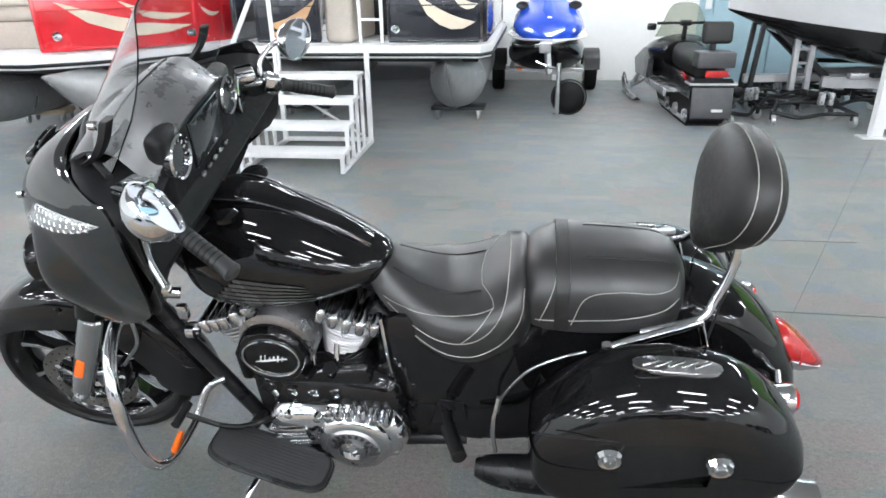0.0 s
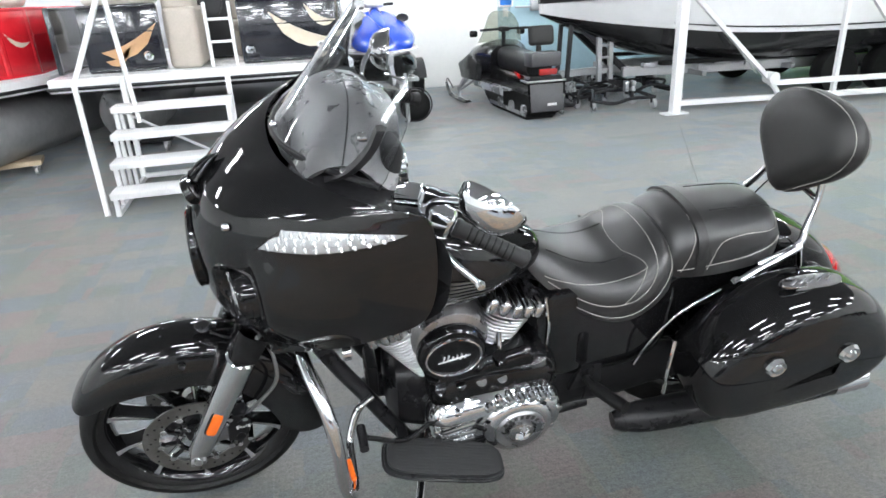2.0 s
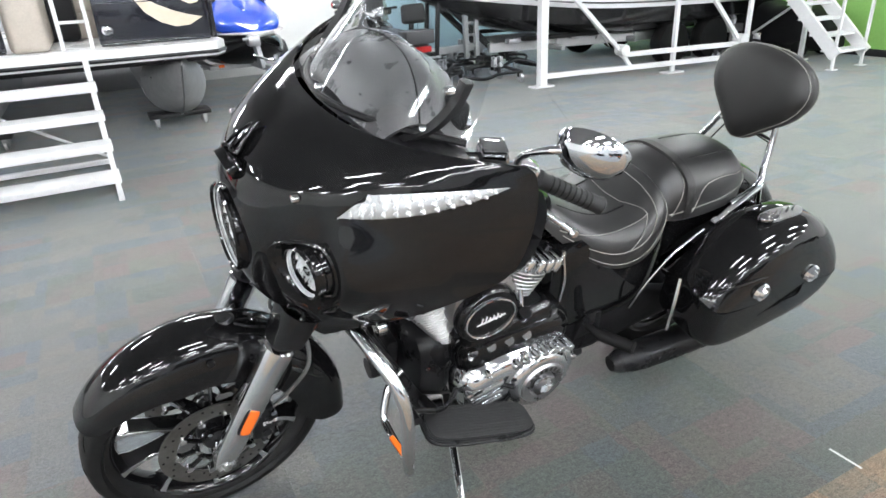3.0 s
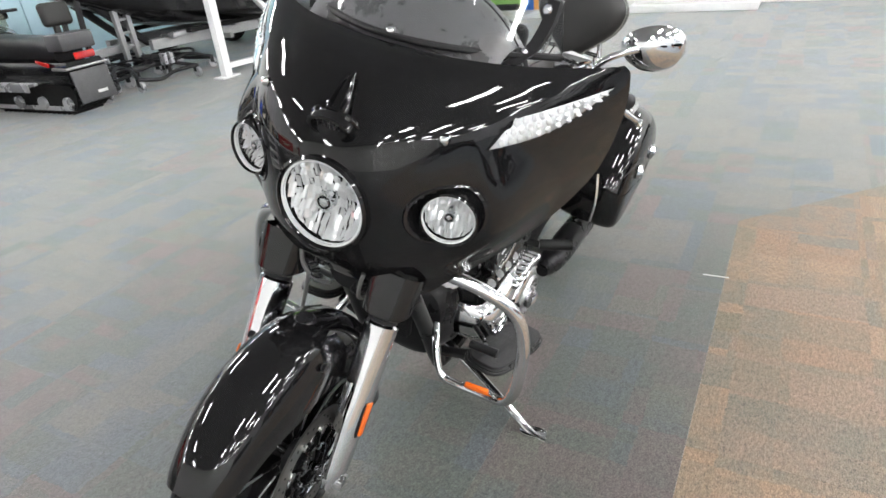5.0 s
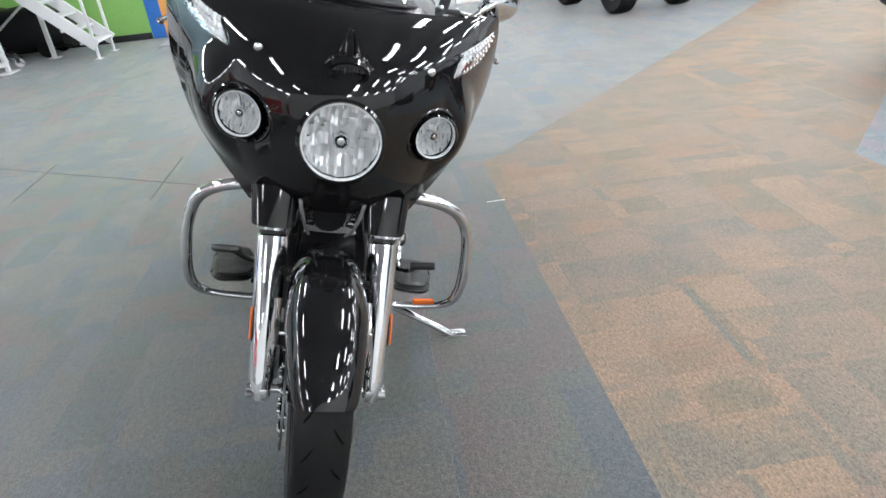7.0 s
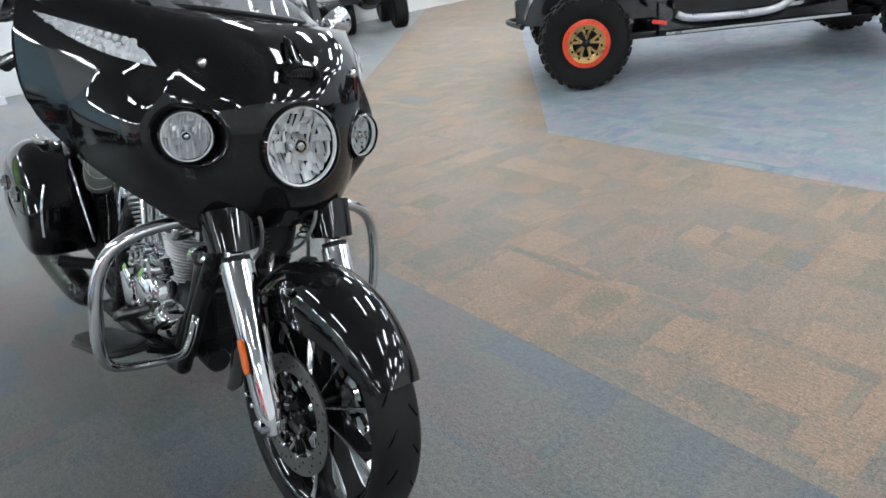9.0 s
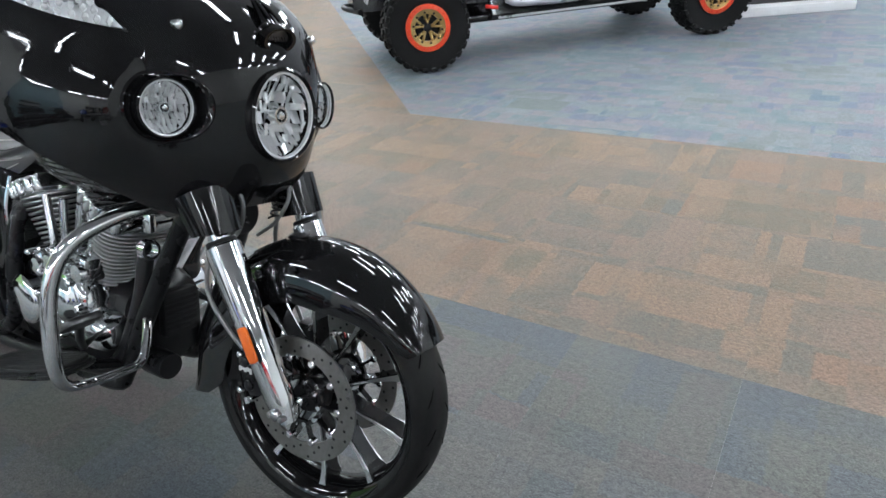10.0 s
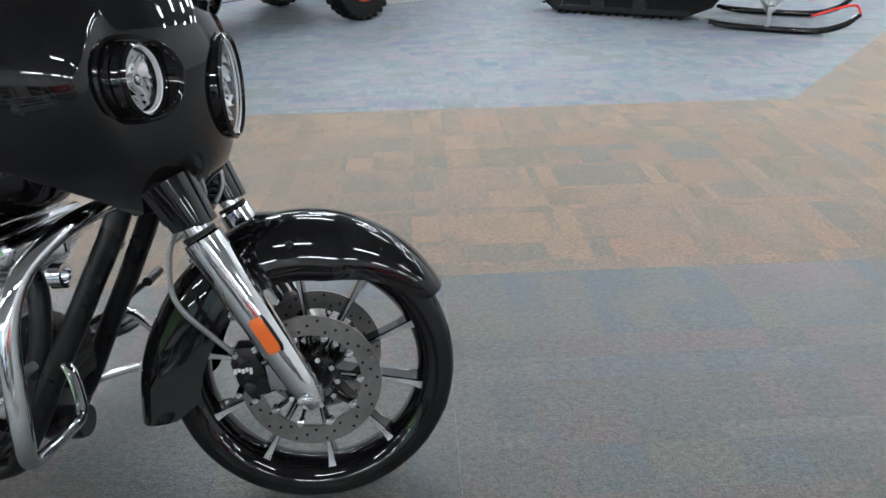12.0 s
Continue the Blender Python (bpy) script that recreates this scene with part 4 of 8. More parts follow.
spart("handlebar", join(*[tube([(0.44, s * 0.05, 1.03), (0.46 - 0.3 * e, s * 0.13, 1.09 + 0.3 * e), (0.52 - 0.3 * e, s * 0.26, 1.145 + 0.7 * e), (0.62 - 0.35 * e, s * 0.345, 1.15 + e), (0.70 - 0.35 * e, s * 0.39, 1.12 + e), (0.81 - 0.35 * e, s * 0.45, 1.07 + e)], 0.0135, 12, 36) for s, e in ((-1, 0.034), (1, 0.0))]), CHROME, "chrome handlebar")
for sgn in (-1, 1):
    a, b = Vector((0.685, sgn * 0.382, 1.127)), Vector((0.825, sgn * 0.458, 1.064))
    d = b - a
    grip = hpart(sgn, "grip", tube([a + d * t for t in (0, 0.04, 0.1, 0.9, 0.96, 1.0)], [0.019, 0.022, 0.0185, 0.0185, 0.021, 0.014], 18), RUBBER_PAD, "grey rubber handlebar grip")
    hpart(sgn, "grip_rib", join(*[moved(lathe_closed([(0.0195, -0.002), (0.0195, 0.002), (0.017, 0.002), (0.017, -0.002)], 18, "z"), Matrix.Translation(a + d * t) @ d.to_track_quat("Z", "Y").to_matrix().to_4x4()) for t in (0.2, 0.28, 0.36, 0.44, 0.52, 0.6, 0.68, 0.76)]), RUBBER, "", grip)
    hpart(sgn, "switch_housing", join(moved(rbox(0.05, 0.062, 0.058, (0, 0, 0), 0.016, 3), Matrix.Translation(a - d * 0.18) @ d.to_track_quat("Z", "Y").to_matrix().to_4x4())), CHROME, "chrome switch housing")
    hpart(sgn, "switch_button", join(*[lathe([(0.007, 0), (0.007, 0.006), (0.004, 0.008)], 10, "x", (0.655 + 0.028, sgn * (0.36 + 0.012 * k), 1.14 - 0.012 * (k % 2))) for k in range(-1, 2)]), BLACK_PLASTIC)
    hpart(sgn, "lever_reservoir", join(rbox(0.06, 0.07, 0.035, (0.60, sgn * 0.335, 1.175), 0.01, 2, (0, 0, sgn * 25)), rbox(0.052, 0.062, 0.01, (0.60, sgn * 0.335, 1.196), 0.004, 2, (0, 0, sgn * 25))), CHROME, "chrome lever reservoir")
    hpart(sgn, "lever", join(tube([(0.625, sgn * 0.365, 1.145), (0.628, sgn * 0.40, 1.13), (0.655, sgn * 0.45, 1.10), (0.70, sgn * 0.50, 1.065)], [0.010, 0.009, 0.0075, 0.0065], 10, 20),
                        lathe([(0.0, -0.011), (0.008, -0.008), (0.011, 0.0), (0.008, 0.008), (0.0, 0.011)], 14, "y", (0.703, sgn * 0.503, 1.062))), CHROME, "chrome hand lever")
    # teardrop chrome mirrors on short stems
    mm = pose(0.718, sgn * 0.482, 1.228, 0, -36 if sgn < 0 else 4, 30 if sgn < 0 else -17)
    shell = loft([[(x, ry * math.cos(t), rz * math.sin(t)) for t in (2 * math.pi * i / 24 for i in range(24))]
                  for x, ry, rz in ((-0.042, 0.004, 0.003), (-0.040, 0.024, 0.019), (-0.030, 0.050, 0.040), (-0.010, 0.068, 0.055), (0.012, 0.074, 0.061), (0.018, 0.073, 0.060), (0.018, 0.067, 0.055), (0.012, 0.065, 0.053))])
    mirror = hpart(sgn, "mirror", moved(shell, mm), CHROME, "chrome teardrop rear-view mirror")
    hpart(sgn, "mirror_glass", moved(lathe([(1.0, 0.0), (0.0, 0.001)], 28, "x"), mm @ pose(0.0135, 0, 0) @ Matrix.Diagonal((1, 0.066, 0.054, 1))), BLUE_GLASS, "", mirror)
    hpart(sgn, "mirror_stem", tube([(0.635, sgn * 0.372, 1.15), (0.632, sgn * 0.385, 1.19), (0.65, sgn * 0.42, 1.218), (0.68, sgn * 0.46, 1.235)], [0.009, 0.008, 0.008, 0.010], 10, 16), CHROME, "", mirror)
    hpart(sgn, "cable", tube([(0.60, sgn * 0.30, 1.16), (0.53, sgn * 0.22, 1.12), (0.47, sgn * 0.12, 1.0), (0.44, sgn * 0.08, 0.88)], 0.005, 8, 20), BLACK_PLASTIC)

# -- fuel tank
def ring_x(x, zc, hw, zt, zb, n=36, p=2.6):
    pts = []
    for k in range(n):
        a = 2 * math.pi * k / n
        c, s = math.cos(a), math.sin(a)
        yy = hw * math.copysign(abs(c) ** (2 / p), c)
        zz = zc + (zt - zc if s > 0 else zc - zb) * math.copysign(abs(s) ** (2 / p), s)
        pts.append((x, yy, zz))
    return pts


TANK = spline([(0.475, 0.84, 0.055, 0.92, 0.77), (0.50, 0.82, 0.115, 0.965, 0.725), (0.56, 0.795, 0.155, 1.0, 0.700), (0.65, 0.782, 0.172, 1.012, 0.692),
               (0.75, 0.778, 0.172, 0.992, 0.696), (0.86, 0.785, 0.155, 0.942, 0.715), (0.96, 0.795, 0.118, 0.885, 0.742), (1.03, 0.80, 0.07, 0.848, 0.762), (1.05, 0.798, 0.03, 0.83, 0.772)], 40)
tank = bpart("fuel_tank", loft([ring_x(x, zc, hw, zt, zb, 44, 2.15) for x, zc, hw, zt, zb in TANK]), BLACK_PAINT, "gloss black teardrop fuel tank")


def tank_top(x):
    r = min(TANK, key=lambda q: abs(q[0] - x))
    return r[3]


console = loft([[(x, w * c, tank_top(x) + (h if abs(c) < 0.99 else -0.004) * (1 - abs(c) ** 4)) for c in [math.cos(math.pi * i / 12) for i in range(13)]] +
                [(x, -w * 0.9 + 1.8 * w * i / 6, tank_top(x) - 0.02) for i in range(1, 6)]
                for x, w, h in ((0.54, 0.02, 0.004), (0.57, 0.05, 0.016), (0.64, 0.062, 0.02), (0.72, 0.055, 0.018), (0.82, 0.04, 0.014), (0.92, 0.034, 0.012), (1.0, 0.03, 0.008))])
bpart("tank_console", console, BLACK_PAINT, "black tank console with chrome edging", tank)
for sgn in (-1, 1):
    bpart("console_trim", tube([(x, sgn * w, tank_top(x) + 0.004) for x, w in ((0.56, 0.046), (0.64, 0.064), (0.72, 0.057), (0.82, 0.042), (0.92, 0.036), (1.0, 0.031))], 0.003, 8, 24), CHROME, "", tank)
    bpart("fuel_cap", join(lathe([(0.036, 0.0), (0.036, 0.012), (0.03, 0.017), (0.0, 0.019)], 28, "z", (0.655, sgn * 0.105, 0.985 + 0.005))), BLACK_PAINT, "gloss black fuel cap", tank)
    # swept feather graphic on the flank
    for k in range(9):
        f = k / 8
        x0 = 0.55 + 0.014 * k
        z0 = 0.728 + 0.0135 * k
        L = 0.29 - 0.020 * abs(k - 3)

        def feather(u, v, x0=x0, z0=z0, L=L, f=f):
            x = x0 + L * u
            z = z0 + (0.016 - 0.040 * f) * u ** 1.4 + (v - 0.5) * 0.0115 * (1 - u) ** 0.5
            r = min(TANK, key=lambda q: abs(q[0] - x))
            zc, hw, zt, zb = r[1:]
            e = (z - zc) / ((zt - zc) if z > zc else (zc - zb))
            return (x, sgn * (hw * max(1 - abs(e) ** 2.15, 0.0) ** (1 / 2.15) + 0.0045), z)
        bpart("tank_feather", sheet(feather, 8, 2), GRAPHIC, "" if k else "grey swept feather graphic", tank)
bpart("tank_label", rbox(0.05, 0.03, 0.003, (0.585, 0.02, 1.022), 0.001, 1, (0, -18, 20)), ORANGE_LABEL, "orange paper label", tank)

# -- frame
bpart("frame_downtube", join(*[tube([(0.34, s * 0.03, 0.88), (0.335, s * 0.085, 0.735), (0.415, s * 0.108, 0.565), (0.50, s * 0.118, 0.41), (0.60, s * 0.125, 0.225), (0.66, s * 0.125, 0.172), (0.9, s * 0.125, 0.16), (1.25, s * 0.11, 0.18)], 0.024, 12, 44) for s in (-1, 1)]), BLACK_SATIN, "black frame downtube")
bpart("frame_backbone", join(tube([(0.40, 0, 0.93), (0.6, 0, 0.83), (1.0, 0, 0.72), (1.3, 0, 0.60)], 0.035, 14, 24), *[tube([(1.0, s * 0.09, 0.70), (1.2, s * 0.12, 0.52), (1.25, s * 0.12, 0.25)], 0.02, 10, 16) for s in (-1, 1)]), BLACK_SATIN)
for sgn in (-1, 1):
    bar = tube([(x, sgn * y - 0.016, z) for x, y, z in ((0.43, 0.06, 0.70), (0.345, 0.11, 0.736), (0.338, 0.19, 0.742), (0.358, 0.295, 0.722), (0.386, 0.372, 0.672), (0.400, 0.408, 0.59), (0.404, 0.418, 0.47), (0.412, 0.412, 0.395), (0.424, 0.392, 0.350), (0.436, 0.345, 0.327), (0.437, 0.245, 0.320), (0.438, 0.200, 0.326), (0.450, 0.175, 0.360), (0.475, 0.150, 0.405), (0.52, 0.125, 0.42))], [0.017] * 7 + [0.016, 0.0135] + [0.0115] * 6, 14, 76)
    guard = bpart("crash_bar", bar, CHROME, "chrome tubular crash bar")
    bpart("bar_clamp", join(lathe_closed([(0.026, -0.012), (0.026, 0.012), (0.018, 0.012), (0.018, -0.012)], 18, "x", (0.46, sgn * 0.122, 0.60)), rbox(0.03, 0.02, 0.05, (0.45, sgn * 0.12, 0.67), 0.005)), CHROME, "", guard)
    if sgn < 0:
        bpart("bar_reflector", moved(rbox(0.07, 0.016, 0.014, (0, 0, 0), 0.005, 2), pose(0.430, -0.325, 0.345, 0, 0, 97)), ORANGE, "orange reflector", guard)

# -- engine
engine = bpart("engine", join(
    loft([ring_x(x, zc, hw, zt, zb, 32, 3.2) for x, zc, hw, zt, zb in ((0.575, 0.33, 0.06, 0.43, 0.24), (0.60, 0.33, 0.12, 0.46, 0.20), (0.72, 0.33, 0.15, 0.50, 0.17), (0.95, 0.34, 0.155, 0.52, 0.165), (1.10, 0.36, 0.15, 0.55, 0.18), (1.16, 0.38, 0.12, 0.52, 0.24), (1.18, 0.38, 0.06, 0.48, 0.3))])), BLACK_SATIN, "black V-twin engine with chrome covers")


def cylinder_unit(x0, z0, x1, z1):
    base, top = Vector((x0, 0, z0)), Vector((x1, 0, z1))
    d = top - base
    up, side = d.normalized(), Vector((0, 1, 0))
    m = Matrix.Translation(base) @ Matrix((side.cross(up), side, up)).transposed().to_4x4()
    L = d.length
    bpart("cylinder", moved(lathe([(0.044, 0), (0.075, L)], 28, "z"), m), BLACK_SATIN, "", engine)
    for k in range(17):
        f = k / 16
        rx, ry = 0.046 + 0.052 * f, 0.128 + 0.040 * f
        bpart("cooling_fin", moved(plate(oval(0, 0, rx, ry, 28, 2.7), 0.0056, None, 0.0015, 1), m @ pose(0, 0, L * (0.06 + 0.90 * f))), FIN, "" if k else "polished cooling fin", engine)
    bpart("rocker_cover", moved(plate(oval(0, 0, 0.10, 0.150, 28, 3.5), 0.03, None, 0.008), m @ pose(0, 0, L + 0.008)), CHROME, "chrome ribbed rocker cover", engine)
    for k in range(5):
        bpart("rocker_rib", moved(rbox(0.029, 0.362 - 0.012 * abs(k - 2), 0.052, (-0.074 + 0.037 * k, 0, L + 0.022), 0.013, 3), m), CHROME, "", engine)


cylinder_unit(0.705, 0.43, 0.606, 0.662)
cylinder_unit(0.862, 0.43, 0.936, 0.672)
# round air cleaner on the left flank
ac = (0.742, 0, 0.622)
air = bpart("air_cleaner", join(lathe([(0.05, -0.08), (0.104, -0.09), (0.110, -0.12), (0.110, -0.175), (0.102, -0.196), (0.08, -0.205)], 48, "y", (ac[0] + 0.004, 0, ac[2] + 0.020))), STEEL, "round polished air cleaner")
bpart("cleaner_cover", lathe([(0.02, -0.185), (0.096, -0.192), (0.100, -0.205), (0.095, -0.226), (0.088, -0.233), (0.0, -0.235)], 48, "y", ac), BLACK_PAINT, "gloss black cover", air)
bpart("cover_ring", moved(ring_torus(1.0, 0.045, 48, 8, "y"), pose(ac[0], -0.236, ac[2]) @ Matrix.Diagonal((0.078, 0.09, 0.066, 1))), CHROME, "chrome oval ring", air)
strokes = [tube([(ac[0] - 0.030 + 0.012 * k, -0.2375, ac[2] - 0.009 + 0.003 * (k % 2)), (ac[0] - 0.026 + 0.012 * k, -0.2375, ac[2] + 0.006 + 0.003 * ((k + 1) % 3))], [0.0016, 0.0024], 6) for k in range(6)]
strokes.append(tube([(ac[0] - 0.044, -0.2375, ac[2] - 0.013), (ac[0], -0.2375, ac[2] - 0.004), (ac[0] + 0.046, -0.2375, ac[2] + 0.004)], [0.0016, 0.003, 0.0016], 6, 12))
bpart("cover_mark", join(*strokes), WHITE_MARK, "pale script-like mark", air)
# chrome primary cover with round medallion
px, pz = 0.942, 0.320
bpart("primary_cover", join(
    loft([[(x, y, z) for x, z in oval(cx, cz, rx, rz, 40, 2.6)] for y, cx, cz, rx, rz in ((-0.12, 0.885, 0.33, 0.215, 0.125), (-0.215, 0.885, 0.328, 0.21, 0.12), (-0.25, 0.888, 0.326, 0.195, 0.105), (-0.262, 0.892, 0.324, 0.17, 0.085))]),
    lathe([(0.112, -0.20), (0.112, -0.262), (0.102, -0.276), (0.086, -0.282)], 44, "y", (px, 0, pz))), CHROME, "chrome primary cover with round medallion")
bpart("upper_case", loft([[(x, y, z) for x, z in oval(cx, cz, rx, rz, 32, 3.0)] for y, cx, cz, rx, rz in ((-0.10, 0.885, 0.43, 0.205, 0.11), (-0.18, 0.885, 0.43, 0.20, 0.105), (-0.208, 0.885, 0.427, 0.185, 0.088), (-0.222, 0.885, 0.425, 0.155, 0.06), (-0.227, 0.885, 0.42, 0.11, 0.03))]), BLACK_PAINT, "gloss black upper case", engine)
for k in range(3):
    bpart("cover_rib", rbox(0.11, 0.03, 0.020, (0.755, -0.256, 0.29 + 0.033 * k), 0.008, 2, (0, -12, 0)), CHROME, "", engine)
for k in range(7):
    bpart("cover_stud", lathe([(0.015, -0.225), (0.015, -0.262), (0.011, -0.271), (0.0, -0.275)], 14, "y", (0.845 + 0.033 * k, 0, 0.418 + 0.012 * math.sin(math.pi * k / 6))), CHROME, "", engine)
bpart("medallion", join(lathe_closed([(0.078, -0.282), (0.074, -0.29), (0.05, -0.29), (0.046, -0.282)], 44, "y", (px, 0, pz)), lathe([(0.044, -0.28), (0.04, -0.298), (0.02, -0.308), (0.0, -0.311)], 30, "y", (px, 0, pz))), STEEL, "brushed round medallion", engine)
bpart("medallion_relief", join(*[tube([(px - 0.02, -0.305, pz + 0.006 * k), (px, -0.312, pz + 0.003 + 0.007 * k), (px + 0.022 - 0.003 * abs(k), -0.304, pz + 0.011 * k)], 0.0045, 6, 8) for k in (-1.6, -0.8, 0, 0.8, 1.6)]), CHROME, "", engine)
for k in range(9):
    a = 2 * math.pi * (k + 0.3) / 9
    bpart("cover_bolt", lathe([(0.011, -0.24), (0.011, -0.258), (0.006, -0.262)], 12, "y", (0.885 + 0.195 * math.cos(a), 0, 0.328 + 0.108 * math.sin(a))), CHROME, "", engine)
letter_marks = [moved(rbox(0.010, 0.003, 0.014, (0, 0, 0), 0), pose(px + 0.062 * math.cos(a), -0.2905, pz + 0.062 * math.sin(a), 0, 90 - math.degrees(a), 0)) for a in (radians(40 + 17 * k) for k in range(7))]
bpart("medallion_mark", join(*letter_marks), DARK_STEEL, "", engine, 0)
# upper case with dark chrome windows and tappet covers
bpart("tappet_block", join(*[tube([(0.70 + 0.062 * k, -0.155, 0.45), (0.69 + 0.066 * k, -0.205, 0.53 + 0.012 * k)], [0.022, 0.02], 14) for k in range(4)], rbox(0.33, 0.10, 0.10, (0.84, -0.16, 0.50), 0.03, 3, (0, -10, 0))), BLACK_PAINT, "", engine)
bpart("tappet_tube", join(*[join(tube([(0.715 + 0.062 * k, -0.205, 0.455), (0.708 + 0.062 * k, -0.222, 0.49)], 0.015, 12), tube([(0.708 + 0.062 * k, -0.2, 0.49), (0.69 + 0.07 * k, -0.14, 0.62)], 0.009, 10)) for k in range(4)]), CHROME, "chrome pushrod tubes", engine)
bpart("pushrod_tube_right", join(*[tube([(0.74 + 0.03 * k, 0.15, 0.42), (0.62 + 0.085 * k, 0.14, 0.68)], 0.012, 10) for k in range(4)]), CHROME, "", engine)
bpart("cam_cover", join(lathe([(0.115, 0.12), (0.115, 0.17), (0.106, 0.186), (0.092, 0.192), (0.086, 0.184), (0.066, 0.187), (0.058, 0.195), (0.03, 0.204), (0.0, 0.207)], 40, "y", (0.77, 0, 0.41)), lathe([(0.075, 0.12), (0.075, 0.185), (0.06, 0.195), (0, 0.197)], 32, "y", (0.98, 0, 0.36)),
                        *[lathe([(0.012, 0.18), (0.012, 0.203), (0.007, 0.207)], 10, "y", (0.77 + 0.098 * math.cos(a), 0, 0.41 + 0.098 * math.sin(a))) for a in (2 * math.pi * k / 8 for k in range(8))]), CHROME, "chrome cam cover", engine)
for k, (x, z, r) in enumerate(((0.665, 0.52, 0.030), (0.735, 0.53, 0.032), (0.80, 0.52, 0.030), (0.865, 0.50, 0.028))):
    bpart("lifter_block", join(rbox(0.052, 0.07, 0.075, (x, 0.155, z), 0.014, 2, (0, -14 + 9 * k, 0)), lathe([(r, 0.15), (r, 0.185), (r * 0.8, 0.198), (0, 0.20)], 18, "y", (x, 0, z - 0.01))), CHROME, "", engine)
    bpart("block_bolt", lathe([(0.009, 0.18), (0.009, 0.208), (0.005, 0.212)], 10, "y", (x + 0.012, 0, z + 0.03)), CHROME, "", engine)
bpart("starter_cover", loft([[(x, y, z) for x, z in oval(0.66, 0.34, rx, rz, 24, 2.4)] for y, rx, rz in ((0.10, 0.075, 0.06), (0.165, 0.07, 0.055), (0.185, 0.05, 0.04), (0.19, 0.02, 0.015))]), CHROME, "chrome starter cover", engine)
bpart("oil_cooler", rbox(0.035, 0.11, 0.13, (0.535, 0, 0.38), 0.01), BLACK_PLASTIC, "", engine)
for k in range(7):
    bpart("cooler_fin", rbox(0.04, 0.10, 0.004, (0.535, 0, 0.335 + 0.015 * k), 0.001, 1), BLACK_PLASTIC, "", engine)
bpart("oil_filter", lathe([(0.035, 0.50), (0.038, 0.51), (0.038, 0.58), (0.03, 0.59)], 24, "x", (0, 0.06, 0.24)), BLACK_SATIN, "", engine)
# exhaust
bpart("exhaust_header", join(tube([(0.555, 0.06, 0.60), (0.53, 0.09, 0.54), (0.545, 0.11, 0.42), (0.62, 0.14, 0.25), (0.8, 0.16, 0.205), (1.2, 0.2, 0.2)], 0.021, 14, 40), tube([(0.99, 0.08, 0.66), (1.03, 0.14, 0.60), (1.04, 0.17, 0.45), (1.06, 0.185, 0.28), (1.2, 0.2, 0.205)], 0.024, 14, 30)), BLACK_SATIN, "dark exhaust header pipe")
for sgn in (-1, 1):
    muff = bpart("muffler", tube([(1.29, sgn * 0.235, 0.205), (1.34, sgn * 0.24, 0.208), (1.46, sgn * 0.25, 0.215), (1.9, sgn * 0.26, 0.22), (2.10, sgn * 0.262, 0.225)], [0.028, 0.045, 0.055, 0.056, 0.05], 24, 26), BLACK_SATIN, "long black muffler with bright tip")
    bpart("muffler_tip", tube([(2.09, sgn * 0.262, 0.225), (2.13, sgn * 0.263, 0.226), (2.22, sgn * 0.264, 0.228)], [0.054, 0.054, 0.05], 24), CHROME, "chrome tip", muff)
    # floorboards
    fb = pose(0.698, sgn * 0.312, 0.285, 0, 13, sgn * 7)
    board = bpart("floorboard", moved(plate(oval(0, 0, 0.180, 0.068, 36, 4.0), 0.02, None, 0.006), fb), BLACK_SATIN, "rider floorboard with ribbed rubber pad")
    bpart("board_pad", moved(plate(oval(0, 0, 0.172, 0.061, 36, 4.0), 0.010, pose(0, 0, 0.014), 0.003), fb), RUBBER_PAD, "grey rubber pad", board)
    for k in range(11):
        bpart("pad_rib", moved(rbox(0.29, 0.004, 0.0016, (0, -0.05 + 0.01 * k, 0.0195), 0.0006, 1), fb), RUBBER_PAD, "", board)
    bpart("board_rim", moved(tube([(x, y, 0.0) for x, y in oval(0, 0, 0.181, 0.069, 30, 4.0)] + [(0.181, 0, 0)], 0.005, 8), fb), BLACK_SATIN, "", board)
    bpart("board_bracket", beam((0.60, sgn * 0.13, 0.25), (0.60, sgn * 0.24, 0.29), 0.035, 0.02), BLACK_SATIN, "", board)
    bpart("board_bracket", beam((0.82, sgn * 0.13, 0.22), (0.82, sgn * 0.24, 0.245), 0.035, 0.02), BLACK_SATIN, "", board)
    peg = bpart("passenger_peg", join(tube([(1.20, sgn * 0.15, 0.36), (1.21, sgn * 0.22, 0.365)], 0.014, 10), tube([(1.21, sgn * 0.22, 0.365), (1.255, sgn * 0.33, 0.385)], 0.021, 14)), RUBBER, "black rubber passenger peg")
    bpart("peg_bracket", plate([(-0.05, -0.05), (0.06, -0.03), (0.05, 0.05), (-0.02, 0.06)], 0.02, UPRIGHT @ pose(1.2, 0.36, sgn * -0.16), 0.005), BLACK_SATIN, "", peg)
bpart("shift_lever", join(tube([(0.72, -0.17, 0.32), (0.60, -0.27, 0.36), (0.50, -0.30, 0.43), (0.47, -0.30, 0.45)], 0.008, 10, 16), tube([(0.47, -0.27, 0.45), (0.47, -0.35, 0.455)], 0.013, 12), tube([(0.72, -0.17, 0.32), (0.83, -0.29, 0.36)], 0.008, 10)), BLACK_SATIN, "black heel-toe shift lever")
bpart("brake_pedal", join(tube([(0.74, 0.16, 0.27), (0.60, 0.24, 0.36), (0.50, 0.29, 0.45)], 0.010, 10, 14), plate(oval(0, 0, 0.035, 0.045, 20, 4), 0.018, pose(0.475, 0.30, 0.462, 0, 35, 0), 0.005)), DARK_STEEL, "black brake pedal")
